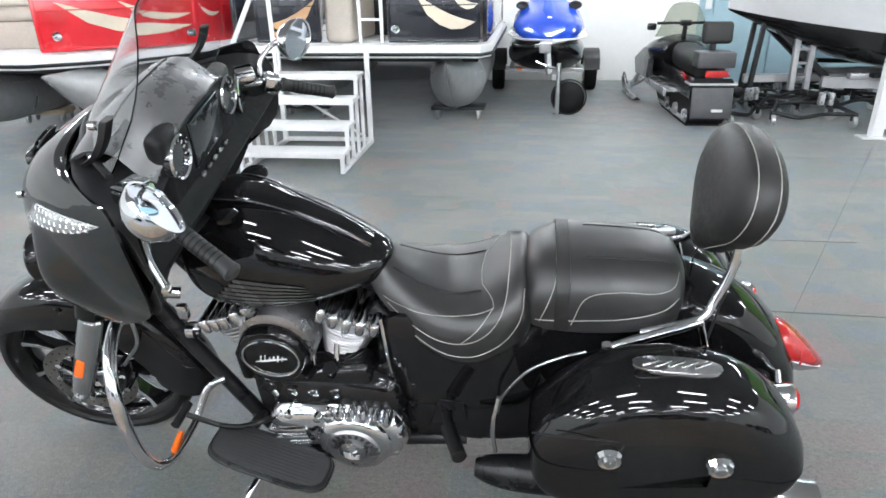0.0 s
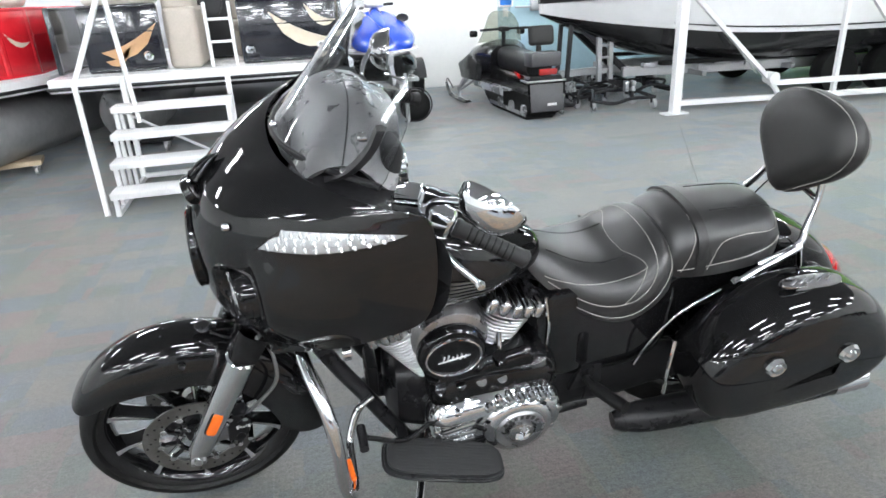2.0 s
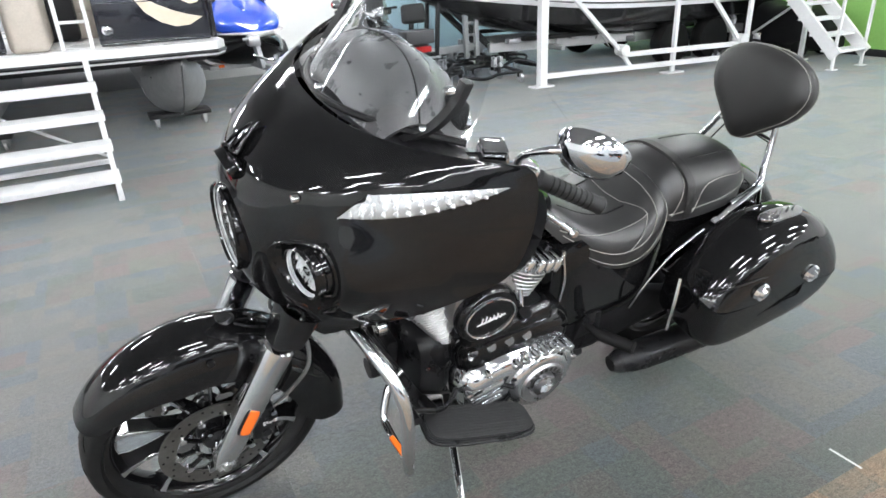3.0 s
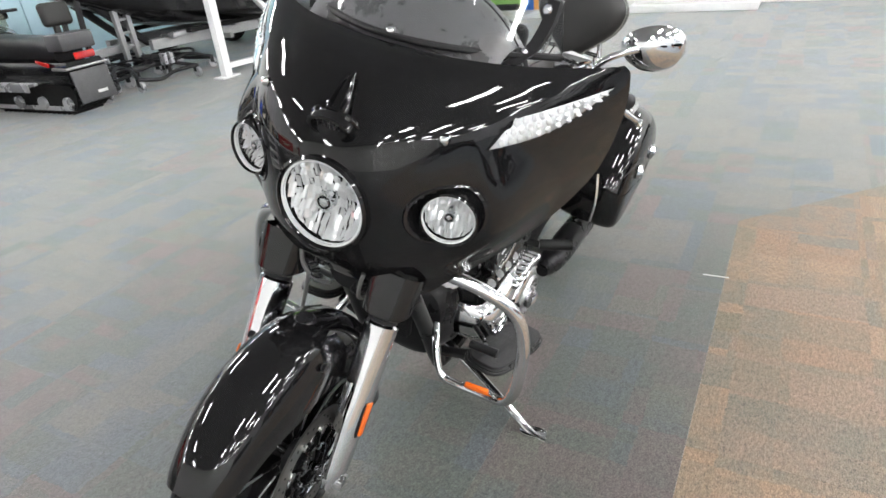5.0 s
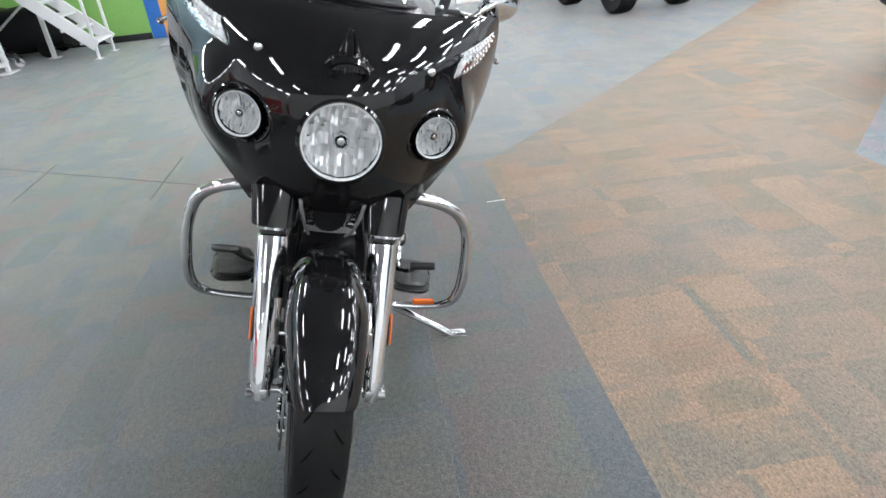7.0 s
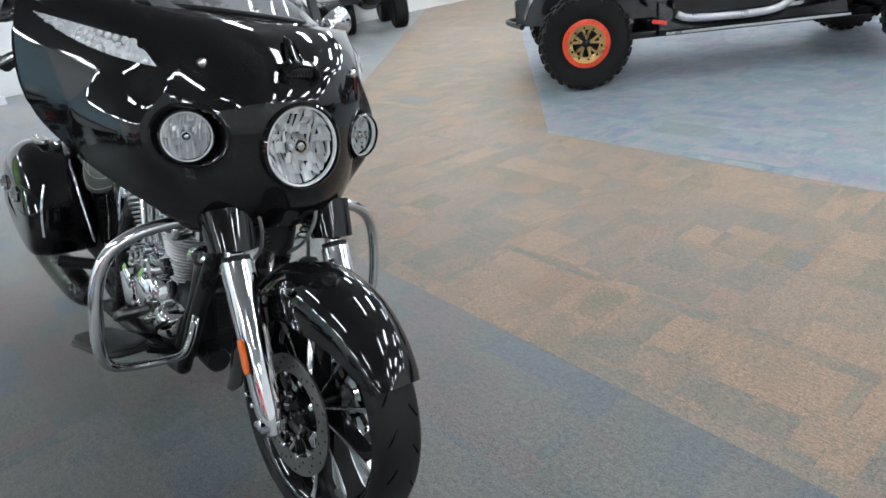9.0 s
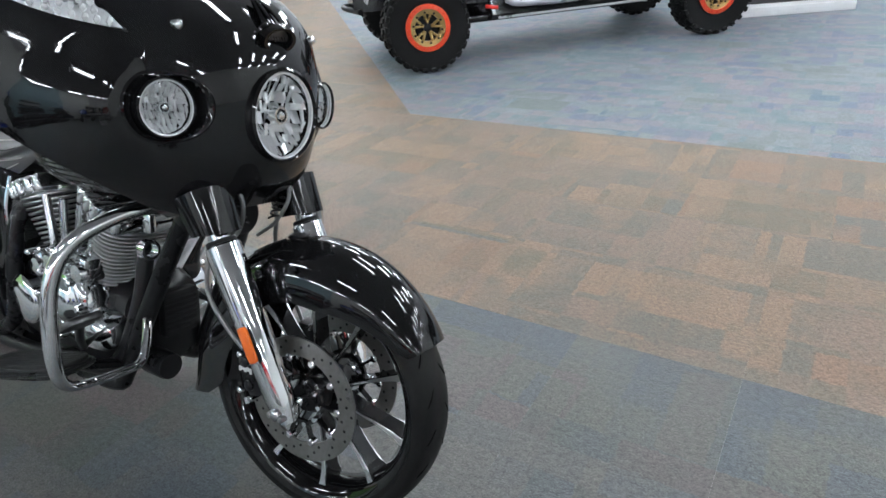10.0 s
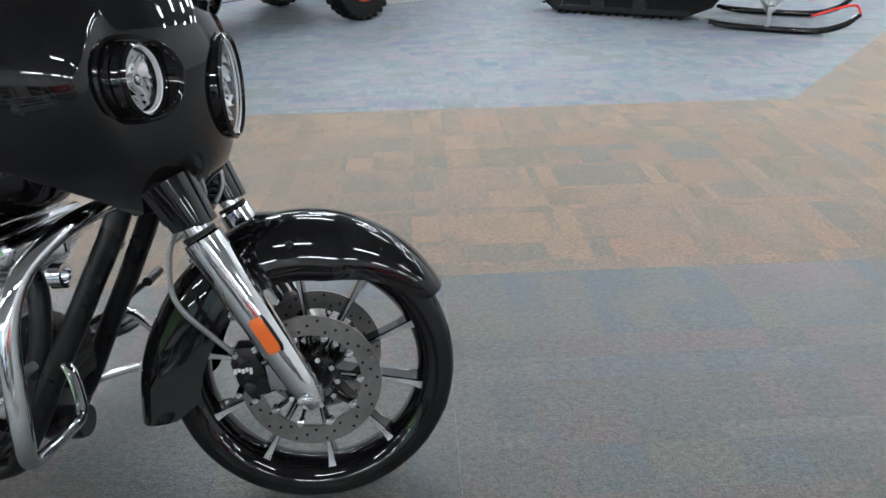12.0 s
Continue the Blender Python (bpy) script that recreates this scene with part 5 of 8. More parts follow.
stand = bpart("side_stand", join(tube([(0.70, -0.12, 0.20), (0.66, -0.22, 0.19), (0.60, -0.40, 0.145), (0.575, -0.475, 0.123), (0.56, -0.53, 0.132)], [0.016, 0.014, 0.013, 0.012, 0.008], 12, 24)), CHROME, "chrome side stand")
bpart("stand_foot", join(moved(plate(oval(0, 0, 0.022, 0.042, 20, 3), 0.007, None, 0.002), pose(0.578, -0.485, 0.1245, -14, 0, 0)), tube([(0.60, -0.40, 0.145), (0.575, -0.48, 0.121)], [0.014, 0.010], 10)), CHROME, "", stand)

# -- seats
def seat_ring(x, zt, hw, zb, dish, n=33):
    pts = []
    for k in range(n):
        s = k / (n - 1) * 2 - 1
        if abs(s) < 0.62:
            t = abs(s) / 0.62
            y = hw * 0.86 * t
            z = zt - dish * (1 - t * t) - 0.046 * t ** 2.6
        else:
            t = (abs(s) - 0.62) / 0.38
            y = hw * (0.86 + 0.14 * math.sin(min(t * 1.6, 1) * math.pi / 2))
            z = zt - 0.046 - (zt - 0.046 - zb) * t ** 1.15
        pts.append((x, math.copysign(y, s), z))
    return pts


RIDER = spline([(0.985, 0.832, 0.060, 0.784, 0.0), (1.02, 0.833, 0.095, 0.742, 0.002), (1.08, 0.810, 0.135, 0.69, 0.006), (1.15, 0.786, 0.175, 0.648, 0.014), (1.22, 0.778, 0.20, 0.625, 0.02),
                (1.29, 0.790, 0.212, 0.632, 0.02), (1.345, 0.816, 0.205, 0.655, 0.012), (1.385, 0.838, 0.19, 0.675, 0.004), (1.415, 0.838, 0.172, 0.69, 0.0), (1.43, 0.802, 0.15, 0.705, 0.0)], 44)
rider = bpart("rider_seat", loft([seat_ring(*r) for r in RIDER]), LEATHER, "black stitched leather rider saddle", smooth=60)
PASS = spline([(1.405, 0.812, 0.125, 0.735, 0.0), (1.42, 0.850, 0.145, 0.725, 0.0), (1.46, 0.878, 0.16, 0.718, 0.0), (1.55, 0.893, 0.168, 0.716, 0.004), (1.66, 0.892, 0.166, 0.722, 0.006),
               (1.74, 0.884, 0.155, 0.73, 0.003), (1.79, 0.862, 0.13, 0.74, 0.0), (1.815, 0.822, 0.09, 0.758, 0.0)], 34)
pillion = bpart("passenger_seat", loft([seat_ring(*r) for r in PASS]), LEATHER, "black stitched leather passenger seat", smooth=60)


def seat_point(table, x, s, lift=0.0015):
    """A place on a seat at x, s across from -1 to 1 along its skin."""
    i = max(k for k in range(len(table) - 1) if table[k][0] <= max(x, table[0][0]))
    f = min(max((x - table[i][0]) / (table[i + 1][0] - table[i][0]), 0), 1)
    ring = seat_ring(*[p + (q - p) * f for p, q in zip(table[i], table[i + 1])])
    k = (s + 1) / 2 * (len(ring) - 1)
    i = min(int(k), len(ring) - 2)
    p = Vector(ring[i]).lerp(Vector(ring[i + 1]), k - i)
    return p + Vector((0, math.copysign(lift, s) * min(1, abs(s) / 0.5), lift))


def seam(table, way, parent, r=0.0013):
    bpart("stitching", tube([seat_point(table, x, s) for x, s in spline(way, 36)], r, 5), STITCH, "", parent)


for sgn in (-1, 1):
    seam(RIDER, [(1.04, sgn * 0.80), (1.10, sgn * 0.70), (1.18, sgn * 0.60), (1.26, sgn * 0.55), (1.335, sgn * 0.55)], rider)
    seam(RIDER, [(1.05, sgn * 0.86), (1.14, sgn * 0.84), (1.22, sgn * 0.82), (1.30, sgn * 0.78), (1.345, sgn * 0.70), (1.365, sgn * 0.55), (1.37, sgn * 0.3), (1.372, 0.0)], rider)
    seam(RIDER, [(1.08, sgn * 0.97), (1.20, sgn * 0.96), (1.30, sgn * 0.94), (1.37, sgn * 0.90), (1.405, sgn * 0.76), (1.412, sgn * 0.5)], rider)
    seam(RIDER, [(1.335, sgn * 0.55), (1.30, sgn * 0.68), (1.255, sgn * 0.80)], rider)
    seam(RIDER, [(1.30, sgn * 0.22), (1.33, sgn * 0.45), (1.335, sgn * 0.55)], rider)
    seam(PASS, [(1.44, sgn * 0.93), (1.55, sgn * 0.90), (1.66, sgn * 0.88), (1.75, sgn * 0.82), (1.79, sgn * 0.70)], pillion)
    seam(PASS, [(1.53, sgn * 0.94), (1.56, sgn * 0.72), (1.64, sgn * 0.66), (1.73, sgn * 0.66), (1.775, sgn * 0.58), (1.79, sgn * 0.40)], pillion)
    seam(PASS, [(1.45, sgn * 0.95), (1.485, sgn * 0.6), (1.488, sgn * 0.3)], pillion)
    bpart("pleat", tube([seat_point(PASS, x, sgn * 0.30, -0.0005) for x in (1.56, 1.62, 1.68, 1.74, 1.78)], 0.003, 6, 20), BLACK_PLASTIC, "", pillion)
    bpart("pleat", tube([seat_point(RIDER, x, sgn * 0.30, -0.0005) for x in (1.06, 1.14, 1.22, 1.30)], 0.003, 6, 20), BLACK_PLASTIC, "", rider)
seam(RIDER, [(1.30, -0.22), (1.295, 0.0), (1.30, 0.22)], rider)
strap = loft([[p + Vector((dx, 0, dz)) for p in [seat_point(PASS, 1.505, s, 0.004) for s in [k / 12 - 1 for k in range(25)]]] for dx, dz in ((-0.018, -0.006), (-0.016, 0.003), (0.016, 0.003), (0.018, -0.006))], closed=False, caps=False)
bpart("seat_strap", strap, LEATHER_MATTE, "black leather grab strap", pillion)
# backrest pad
pad_rings = []
for f, sc in ((-1, 0.45), (-0.94, 0.72), (-0.72, 0.90), (-0.4, 0.98), (0, 1.0), (0.4, 0.985), (0.72, 0.93), (0.93, 0.82), (1, 0.66)):
    ring = []
    for k in range(40):
        a = 2 * math.pi * k / 40
        y = 0.206 * math.copysign(abs(math.cos(a)) ** 0.85, math.cos(a)) * (0.62 + 0.38 * math.tanh(1.7 * (math.sin(a) + 0.40)))
        z = 0.157 * math.copysign(abs(math.sin(a)) ** 0.9, math.sin(a))
        ring.append((0.060 * f, y * sc, z * sc))
    pad_rings.append(ring)
PAD = pose(1.890, 0, 1.028, 0, 10, 0)
backrest = bpart("backrest", moved(loft(pad_rings), PAD), LEATHER_MATTE, "black leather passenger backrest with pale piping", smooth=60)
for row in (3, 5):
    loop = [(x, y * 1.003, z * 1.003) for x, y, z in pad_rings[row]]
    bpart("piping", moved(tube(loop + loop[:1], 0.0014, 6), PAD), STITCH, "", backrest)
sissy = bpart("sissy_bar", join(*[tube([(1.70, s * 0.175, 0.735), (1.83, s * 0.165, 0.775), (1.865, s * 0.14, 0.82), (1.895, s * 0.115, 0.90), (1.90, s * 0.10, 0.97)], [0.012, 0.011, 0.011, 0.011, 0.010], 12, 26) for s in (-1, 1)], tube([(1.895, -0.115, 0.90), (1.90, 0, 0.905), (1.895, 0.115, 0.90)], 0.009, 10, 10)), CHROME, "chrome backrest bar")
for sgn in (-1, 1):
    bpart("bar_arm", join(tube([(1.62, sgn * 0.205, 0.700), (1.70, sgn * 0.19, 0.728), (1.84, sgn * 0.168, 0.775)], [0.013, 0.013, 0.012], 12, 14), lathe([(0.018, -0.01), (0.018, 0.01), (0.01, 0.014)], 16, "y", (1.62, sgn * 0.205, 0.700)), tube([(1.835, sgn * 0.168, 0.775), (1.86, sgn * 0.17, 0.70), (1.875, sgn * 0.17, 0.65)], 0.010, 10)), CHROME, "", sissy)
    bpart("bar_cable", tube([(1.87, sgn * 0.15, 0.70), (1.89, sgn * 0.12, 0.80), (1.92, sgn * 0.085, 0.90)], 0.003, 6, 12), BLACK_PLASTIC, "", sissy)
# side panels
for sgn in (-1, 1):
    bpart("side_panel", loft([[(x, sgn * y, z) for x, z in oval(cx, cz, rx, rz, 32, 3.5)] for y, cx, cz, rx, rz in ((0.08, 1.24, 0.55, 0.235, 0.20), (0.145, 1.24, 0.55, 0.225, 0.19), (0.162, 1.24, 0.55, 0.20, 0.165), (0.168, 1.24, 0.55, 0.14, 0.11))]), BLACK_PAINT, "gloss black side panel")
    bpart("panel_trim", tube([(1.035, sgn * 0.15, 0.71), (1.045, sgn * 0.168, 0.62), (1.05, sgn * 0.165, 0.52), (1.07, sgn * 0.15, 0.46)], 0.006, 8, 20), CHROME)

bpart("battery_box", loft([ring_x(x, 0.40, hw, zt, zb, 28, 4.5) for x, hw, zt, zb in ((1.08, 0.10, 0.60, 0.19), (1.10, 0.145, 0.64, 0.165), (1.30, 0.15, 0.62, 0.165), (1.325, 0.12, 0.58, 0.19))]), BLACK_PLASTIC, "black battery and tool box")

# -- rear: fender, wheel, swingarm, bags
rwheel = bpart("rear_wheel", moved(wheel_rim(0.215, 0.072), pose(1.668, 0, -0.009)), BLACK_PAINT, "black cast rear wheel")
bpart("tyre", tyre_body(0.311, 0.21, 0.088, (1.668, 0, 0.311)), RUBBER, "", rwheel)
for k in range(10):
    a = 2 * math.pi * k / 10
    bpart("spoke", beam((1.668 + 0.03 * math.cos(a), 0, 0.311 + 0.03 * math.sin(a)), (1.668 + 0.18 * math.cos(a), 0, 0.311 + 0.18 * math.sin(a)), 0.05, 0.022, 0.004), BLACK_PAINT, "", rwheel)
bpart("rear_hub", lathe([(0.05, -0.08), (0.05, 0.08)], 24, "y", (1.668, 0, 0.311)), BLACK_SATIN, "", rwheel)
bpart("swingarm", join(*[loft([[(x, s * y, z) for y, z in oval(0.125, zc, 0.03, hz, 20, 4)] for x, zc, hz in ((1.22, 0.35, 0.13), (1.36, 0.345, 0.125), (1.46, 0.335, 0.09), (1.60, 0.32, 0.055), (1.72, 0.311, 0.045))]) for s in (-1, 1)]), BLACK_PLASTIC)


def rear_fender_fn(u, v):
    a = radians(168 - 172 * u)
    r = 0.40 + 0.076 * math.sin(math.pi * 0.75 * u)
    s = v * 2 - 1
    w = 0.125
    if abs(s) < 0.5:
        t = abs(s) / 0.5
        y, rr = w * math.sin(t * math.pi / 2), r - w * 0.45 * (1 - math.cos(t * math.pi / 2))
    else:
        t = (abs(s) - 0.5) / 0.5
        y, rr = w, r - w * 0.45 - 0.12 * t
    return (1.70 + rr * math.cos(a) * 1.05, math.copysign(y, s), 0.345 + rr * math.sin(a))


bpart("rear_fender", sheet(rear_fender_fn, 40, 25, 0.005), BLACK_PAINT, "gloss black rear fender")
tail = bpart("tail_light", loft([[(x, ry * math.cos(t), z + rz * math.sin(t)) for t in (2 * math.pi * i / 28 for i in range(28))] for x, z, ry, rz in spline([(2.02, 0.600, 0.018, 0.012), (2.035, 0.598, 0.045, 0.034), (2.07, 0.590, 0.062, 0.052), (2.12, 0.572, 0.064, 0.056), (2.17, 0.545, 0.052, 0.046), (2.215, 0.515, 0.034, 0.030), (2.245, 0.497, 0.014, 0.012)], 20)]), RED_LENS, "red tear-shaped tail light")
for k in range(4):
    bpart("lens_rib", tube([(2.055 + 0.035 * k, 0.0635 * math.cos(t), 0.594 - 0.013 * k - 0.002 * k * k + 0.0545 * math.sin(t)) for t in [math.pi * i / 10 for i in range(11)]], 0.003, 6), RED_LENS, "", tail)
bpart("tail_housing", loft([[(x, ry * math.cos(t), z + rz * math.sin(t)) for t in (math.pi + math.pi * i / 14 for i in range(15))] + [(x, ry * 0.9 * math.cos(t), z + 0.01) for t in (math.pi * i / 4 for i in range(1, 4))] for x, z, ry, rz in ((2.0, 0.588, 0.05, 0.03), (2.05, 0.578, 0.067, 0.062), (2.12, 0.556, 0.068, 0.066), (2.18, 0.525, 0.052, 0.052), (2.24, 0.490, 0.02, 0.02))]), CHROME, "chrome housing", tail)
bpart("plate_bracket", join(rbox(0.012, 0.19, 0.12, (2.135, 0, 0.44), 0.006), rbox(0.03, 0.06, 0.14, (2.11, 0, 0.50), 0.01)), BLACK_PLASTIC)
bpart("signal_bar", join(tube([(2.06, -0.20, 0.56), (2.09, 0, 0.57), (2.06, 0.20, 0.56)], 0.013, 12, 20), rbox(0.05, 0.12, 0.05, (2.07, 0, 0.575), 0.015)), CHROME, "chrome rear signal bar")
for sgn in (-1, 1):
    rs = bpart("rear_signal", lathe([(0.012, 2.02), (0.036, 2.035), (0.042, 2.075), (0.040, 2.09)], 26, "x", (0, sgn * 0.20, 0.555)), CHROME, "chrome bullet rear turn signal")
    bpart("signal_lens", lathe([(0.038, 2.088), (0.03, 2.102), (0.0, 2.107)], 26, "x", (0, sgn * 0.20, 0.555)), RED_LENS, "red lens", rs)

    # hard saddlebags: tapered, domed lids
    def bag_ring(y, cx, cz, rx, rz, sgn=sgn):
        ring = []
        for k in range(48):
            a = 2 * math.pi * k / 48
            c, s = math.cos(a), math.sin(a)
            x = cx + rx * math.copysign(abs(c) ** 0.62, c)
            z = cz + rz * math.copysign(abs(s) ** (0.62 if s < 0 else 0.80), s)
            e = (x - cx) / rx
            z += (0.020 * e - 0.115 * e * e) * max(s, 0) ** 0.5 + 0.035 * e * (1 if s < 0 else 0)
            ring.append((x, sgn * y, z - (0.085 if sgn > 0 else 0.0)))
        return ring

    drop = 0.085 if sgn > 0 else 0.0
    bag = bpart("saddlebag", loft([bag_ring(*r) for r in spline([(0.20, 1.752, 0.535, 0.28, 0.175), (0.215, 1.752, 0.553, 0.30, 0.193), (0.26, 1.752, 0.562, 0.315, 0.206), (0.31, 1.752, 0.562, 0.318, 0.207), (0.365, 1.752, 0.558, 0.318, 0.204), (0.41, 1.752, 0.545, 0.305, 0.184), (0.430, 1.752, 0.535, 0.28, 0.15), (0.437, 1.752, 0.53, 0.22, 0.105), (0.439, 1.752, 0.528, 0.1, 0.05)], 26)]), BLACK_PAINT, "gloss black hard saddlebag with chrome fittings", smooth=50)
    bag.location = (0, -0.05, 0.055) if sgn > 0 else (0, 0, 0)
    lid = [(x, y, z) for x, y, z in [(1.44, 0.418, 0.635), (1.52, 0.43, 0.645), (1.64, 0.435, 0.648), (1.82, 0.435, 0.640), (1.97, 0.425, 0.62), (2.04, 0.408, 0.60)]]
    bpart("lid_seam", tube([(x, sgn * (y - 0.004), z - drop - 0.012) for x, y, z in lid], 0.0022, 6, 30), BLACK_PLASTIC, "", bag)
    for x in (1.618, 1.862):
        knob = lathe([(0.012, 0.418), (0.028, 0.430), (0.032, 0.440), (0.027, 0.452), (0.017, 0.449), (0.013, 0.458), (0.0, 0.460)], 12, "y", (x, 0, 0.585 - drop))
        bpart("bag_knob", knob if sgn > 0 else mirrored(knob), CHROME, "round chrome knob", bag, 12)
    latch = moved(plate(oval(0, 0, 0.10, 0.024, 28, 2.6), 0.016, None, 0.005), pose(1.757, sgn * 0.318, 0.770 - drop, sgn * -9, 2, 0))
    bpart("bag_latch", latch, STEEL, "long chrome lid latch", bag)
    for k in range(5):
        bpart("latch_feather", moved(rbox(0.045, 0.008, 0.006, (0, 0, 0), 0.002, 1), pose(1.70 + 0.028 * k, sgn * 0.318, 0.779 - drop, sgn * -9, 2, 28)), CHROME, "", bag)
    rail = bpart("bag_rail", tube([(1.35, sgn * 0.19, 0.41), (1.365, sgn * 0.205, 0.50), (1.43, sgn * 0.215, 0.615), (1.51, sgn * 0.215, 0.67), (1.57, sgn * 0.205, 0.685)], 0.005, 10, 26), CHROME, "chrome saddlebag guard rail")
    bpart("rail_drop", tube([(1.358, sgn * 0.33, 0.64), (1.345, sgn * 0.35, 0.55), (1.352, sgn * 0.35, 0.45)], 0.006, 8, 14), CHROME, "", rail)


# ---- things round the room ----
def thing(name, m, label, category, group=""):
    return empty(name, m, label, category, group)


def strip(name, bm, mat, parent, label=""):
    return part(name, bm, mat, parent, label)


# -- pontoon boats
def pontoon(parent, x, y0, y1, r, z):
    """One float with a raked, keeled nose towards -y."""
    rings = []
    for y, sc, rise, w in ((y0 - 0.30, 0.05, 0.30, 0.03), (y0 - 0.18, 0.24, 0.2, 0.14), (y0, 0.52, 0.13, 0.36), (y0 + 0.2, 0.76, 0.05, 0.62), (y0 + 0.45, 0.94, 0.012, 0.87), (y0 + 0.7, 1.0, 0.0, 1.0), (y1, 1.0, 0.0, 1.0)):
        ring = []
        for k in range(36):
            a = 2 * math.pi * k / 36
            zz = r * math.sin(a)
            top = r * 0.93
            zz = top + (zz - top) * sc if sc < 1 else zz
            ring.append((x + r * w * math.cos(a), y, z + zz))
        rings.append(ring)
    f = part("float", loft(rings), PONTOON, parent, "weathered aluminium float")
    part("float_keel", tube([(x, y0 - 0.31, z + r * 0.90), (x, y0 - 0.18, z + r * 0.48), (x, y0, z - r * 0.08), (x, y0 + 0.2, z - r * 0.54), (x, y0 + 0.45, z - r * 0.88), (x, y0 + 0.75, z - r)], 0.012, 8, 20), ALUMINIUM, f)
    part("float_strake", join(*[tube([(x + s * r * 0.72, y0 + 0.35, z + r * 0.35), (x + s * r * 0.97, y0 + 0.75, z + r * 0.30)], 0.012, 6) for s in (-1, 1)],
                              lathe_closed([(r * 1.012, 0.78), (r * 1.012, 0.80), (r * 0.99, 0.80), (r * 0.99, 0.78)], 40, "y", (x, y0, z))), ALUMINIUM, f)
    return f


def fence(parent, a, b, z0, z1, mat, stripes, lamp_at=None):
    """One upright side panel from a to b with rails and swept stripes."""
    a, b = Vector((*a, 0)), Vector((*b, 0))
    d = (b - a)
    L = d.length
    m = Matrix.Translation(a) @ Matrix.Rotation(math.atan2(d.y, d.x), 4, "Z")
    p = part("side_panel", moved(rbox(L, 0.035, z1 - z0, (L / 2, 0, (z0 + z1) / 2), 0.006), m), mat, parent)
    part("panel_rail", moved(join(rbox(L + 0.02, 0.045, 0.035, (L / 2, 0, z1), 0.01), rbox(L + 0.02, 0.045, 0.03, (L / 2, 0, z0), 0.008), rbox(0.035, 0.045, z1 - z0, (0, 0, (z0 + z1) / 2), 0.008), rbox(0.035, 0.045, z1 - z0, (L, 0, (z0 + z1) / 2), 0.008)), m), mat, p)
    part("panel_crease", moved(rbox(L * 0.98, 0.012, 0.012, (L / 2, -0.02, z0 + (z1 - z0) * 0.60), 0.003), m), mat, p)
    for sm, x0, x1, zb, h in stripes:
        out = [(x0 + (x1 - x0) * t, zb + h * (1 - t) ** 1.1 * 1.0 - 0.06 * math.sin(math.pi * t)) for t in (0, 0.2, 0.4, 0.6, 0.8, 1.0)]
        low = [(x0 + (x1 - x0) * t, zb + h * (1 - t) ** 1.1 - 0.06 * math.sin(math.pi * t) - h * 0.55 * math.sin(math.pi * (0.12 + 0.88 * t)) ** 0.8) for t in (1.0, 0.8, 0.6, 0.4, 0.2)]
        poly = [(x * L, z0 + z * (z1 - z0)) for x, z in out + low]
        part("stripe", moved(plate(poly, 0.004, UPRIGHT), m @ pose(0, -0.0215, 0)), sm, p, "", 0)
    if lamp_at:
        part("docking_lamp", moved(join(lathe([(0.03, 0.0), (0.045, -0.012), (0.03, -0.03), (0.0, -0.035)], 20, "y")), m @ pose(lamp_at * L, -0.018, z0 + 0.17 * (z1 - z0) + 0.02)), CHROME, p)
    return p


def deck(parent, outline, z0, z1):
    d = part("deck", plate(outline, z1 - z0, pose(0, 0, (z0 + z1) / 2), 0.01), HULL_WHITE, parent, "white edged deck")
    loop = [(x, y, z0 + 0.035) for x, y in outline] + [(outline[0][0], outline[0][1], z0 + 0.035)]
    part("rub_rail", tube(loop, 0.018, 6), DARK_FRAME, d)
    # dark sheet and beams, added to deepen the shade below the deck
    part("underdeck_shade_sheet", plate([(x * 0.985 + 0.015 * outline[2][0], y + 0.05) for x, y in outline], 0.01, pose(0, 0, z0 - 0.007), 0.0), DARK_FRAME, d, "dark sheet added under the deck to deepen the shade")
    part("deck_beam", join(*[rbox(1.9, 0.06, 0.07, (sum(p[0] for p in outline) / len(outline), outline[0][1] + 0.5 + 0.7 * k, z0 - 0.049), 0) for k in range(4)]), DARK_FRAME, d)


def bench(parent, x, y, w, d, z, turn=0, tall=0.5, mat=None):
    m = pose(x, y, z, 0, 0, turn)
    s = part("bench_seat", moved(join(rbox(w, d, 0.26, (0, 0, 0.13), 0.02), rbox(w, d, 0.13, (0, -0.01, 0.32), 0.05, 3)), m), VINYL_TAN if mat is None else mat, parent)
    part("bench_back", moved(rbox(w, 0.16, tall, (0, d / 2 - 0.05, 0.38 + tall / 2), 0.06, 3), m), VINYL if mat is None else mat, parent)
    return s


DECK0, DECK1 = 0.80, 0.92
black_boat = thing("pontoon_boat", None, "black pontoon boat with tan stripes and cream seats", "boat", "pontoon boats")
deck(black_boat, [(-1.68, 4.55), (0.93, 4.55), (1.03, 4.75), (1.03, 8.6), (-1.68, 8.6)], DECK0, DECK1)
fence(black_boat, (0.02, 4.72), (0.90, 4.72), 0.95, 1.50, BLACK_BOAT, [(CREAM, 0.30, 0.97, 0.32, 0.48), (CREAM, 0.68, 1.0, 0.62, 0.28)], 0.07)
fence(black_boat, (-1.34, 4.72), (-0.70, 4.72), 0.95, 1.50, BLACK_BOAT, [(COPPER, 0.98, 0.18, 0.30, 0.42), (COPPER, 0.6, 0.22, 0.16, 0.25)], 0.80)
fence(black_boat, (0.96, 4.78), (0.96, 8.4), 0.95, 1.50, BLACK_BOAT, [])
fence(black_boat, (-1.62, 8.4), (-1.62, 4.8), 0.95, 1.50, BLACK_BOAT, [])
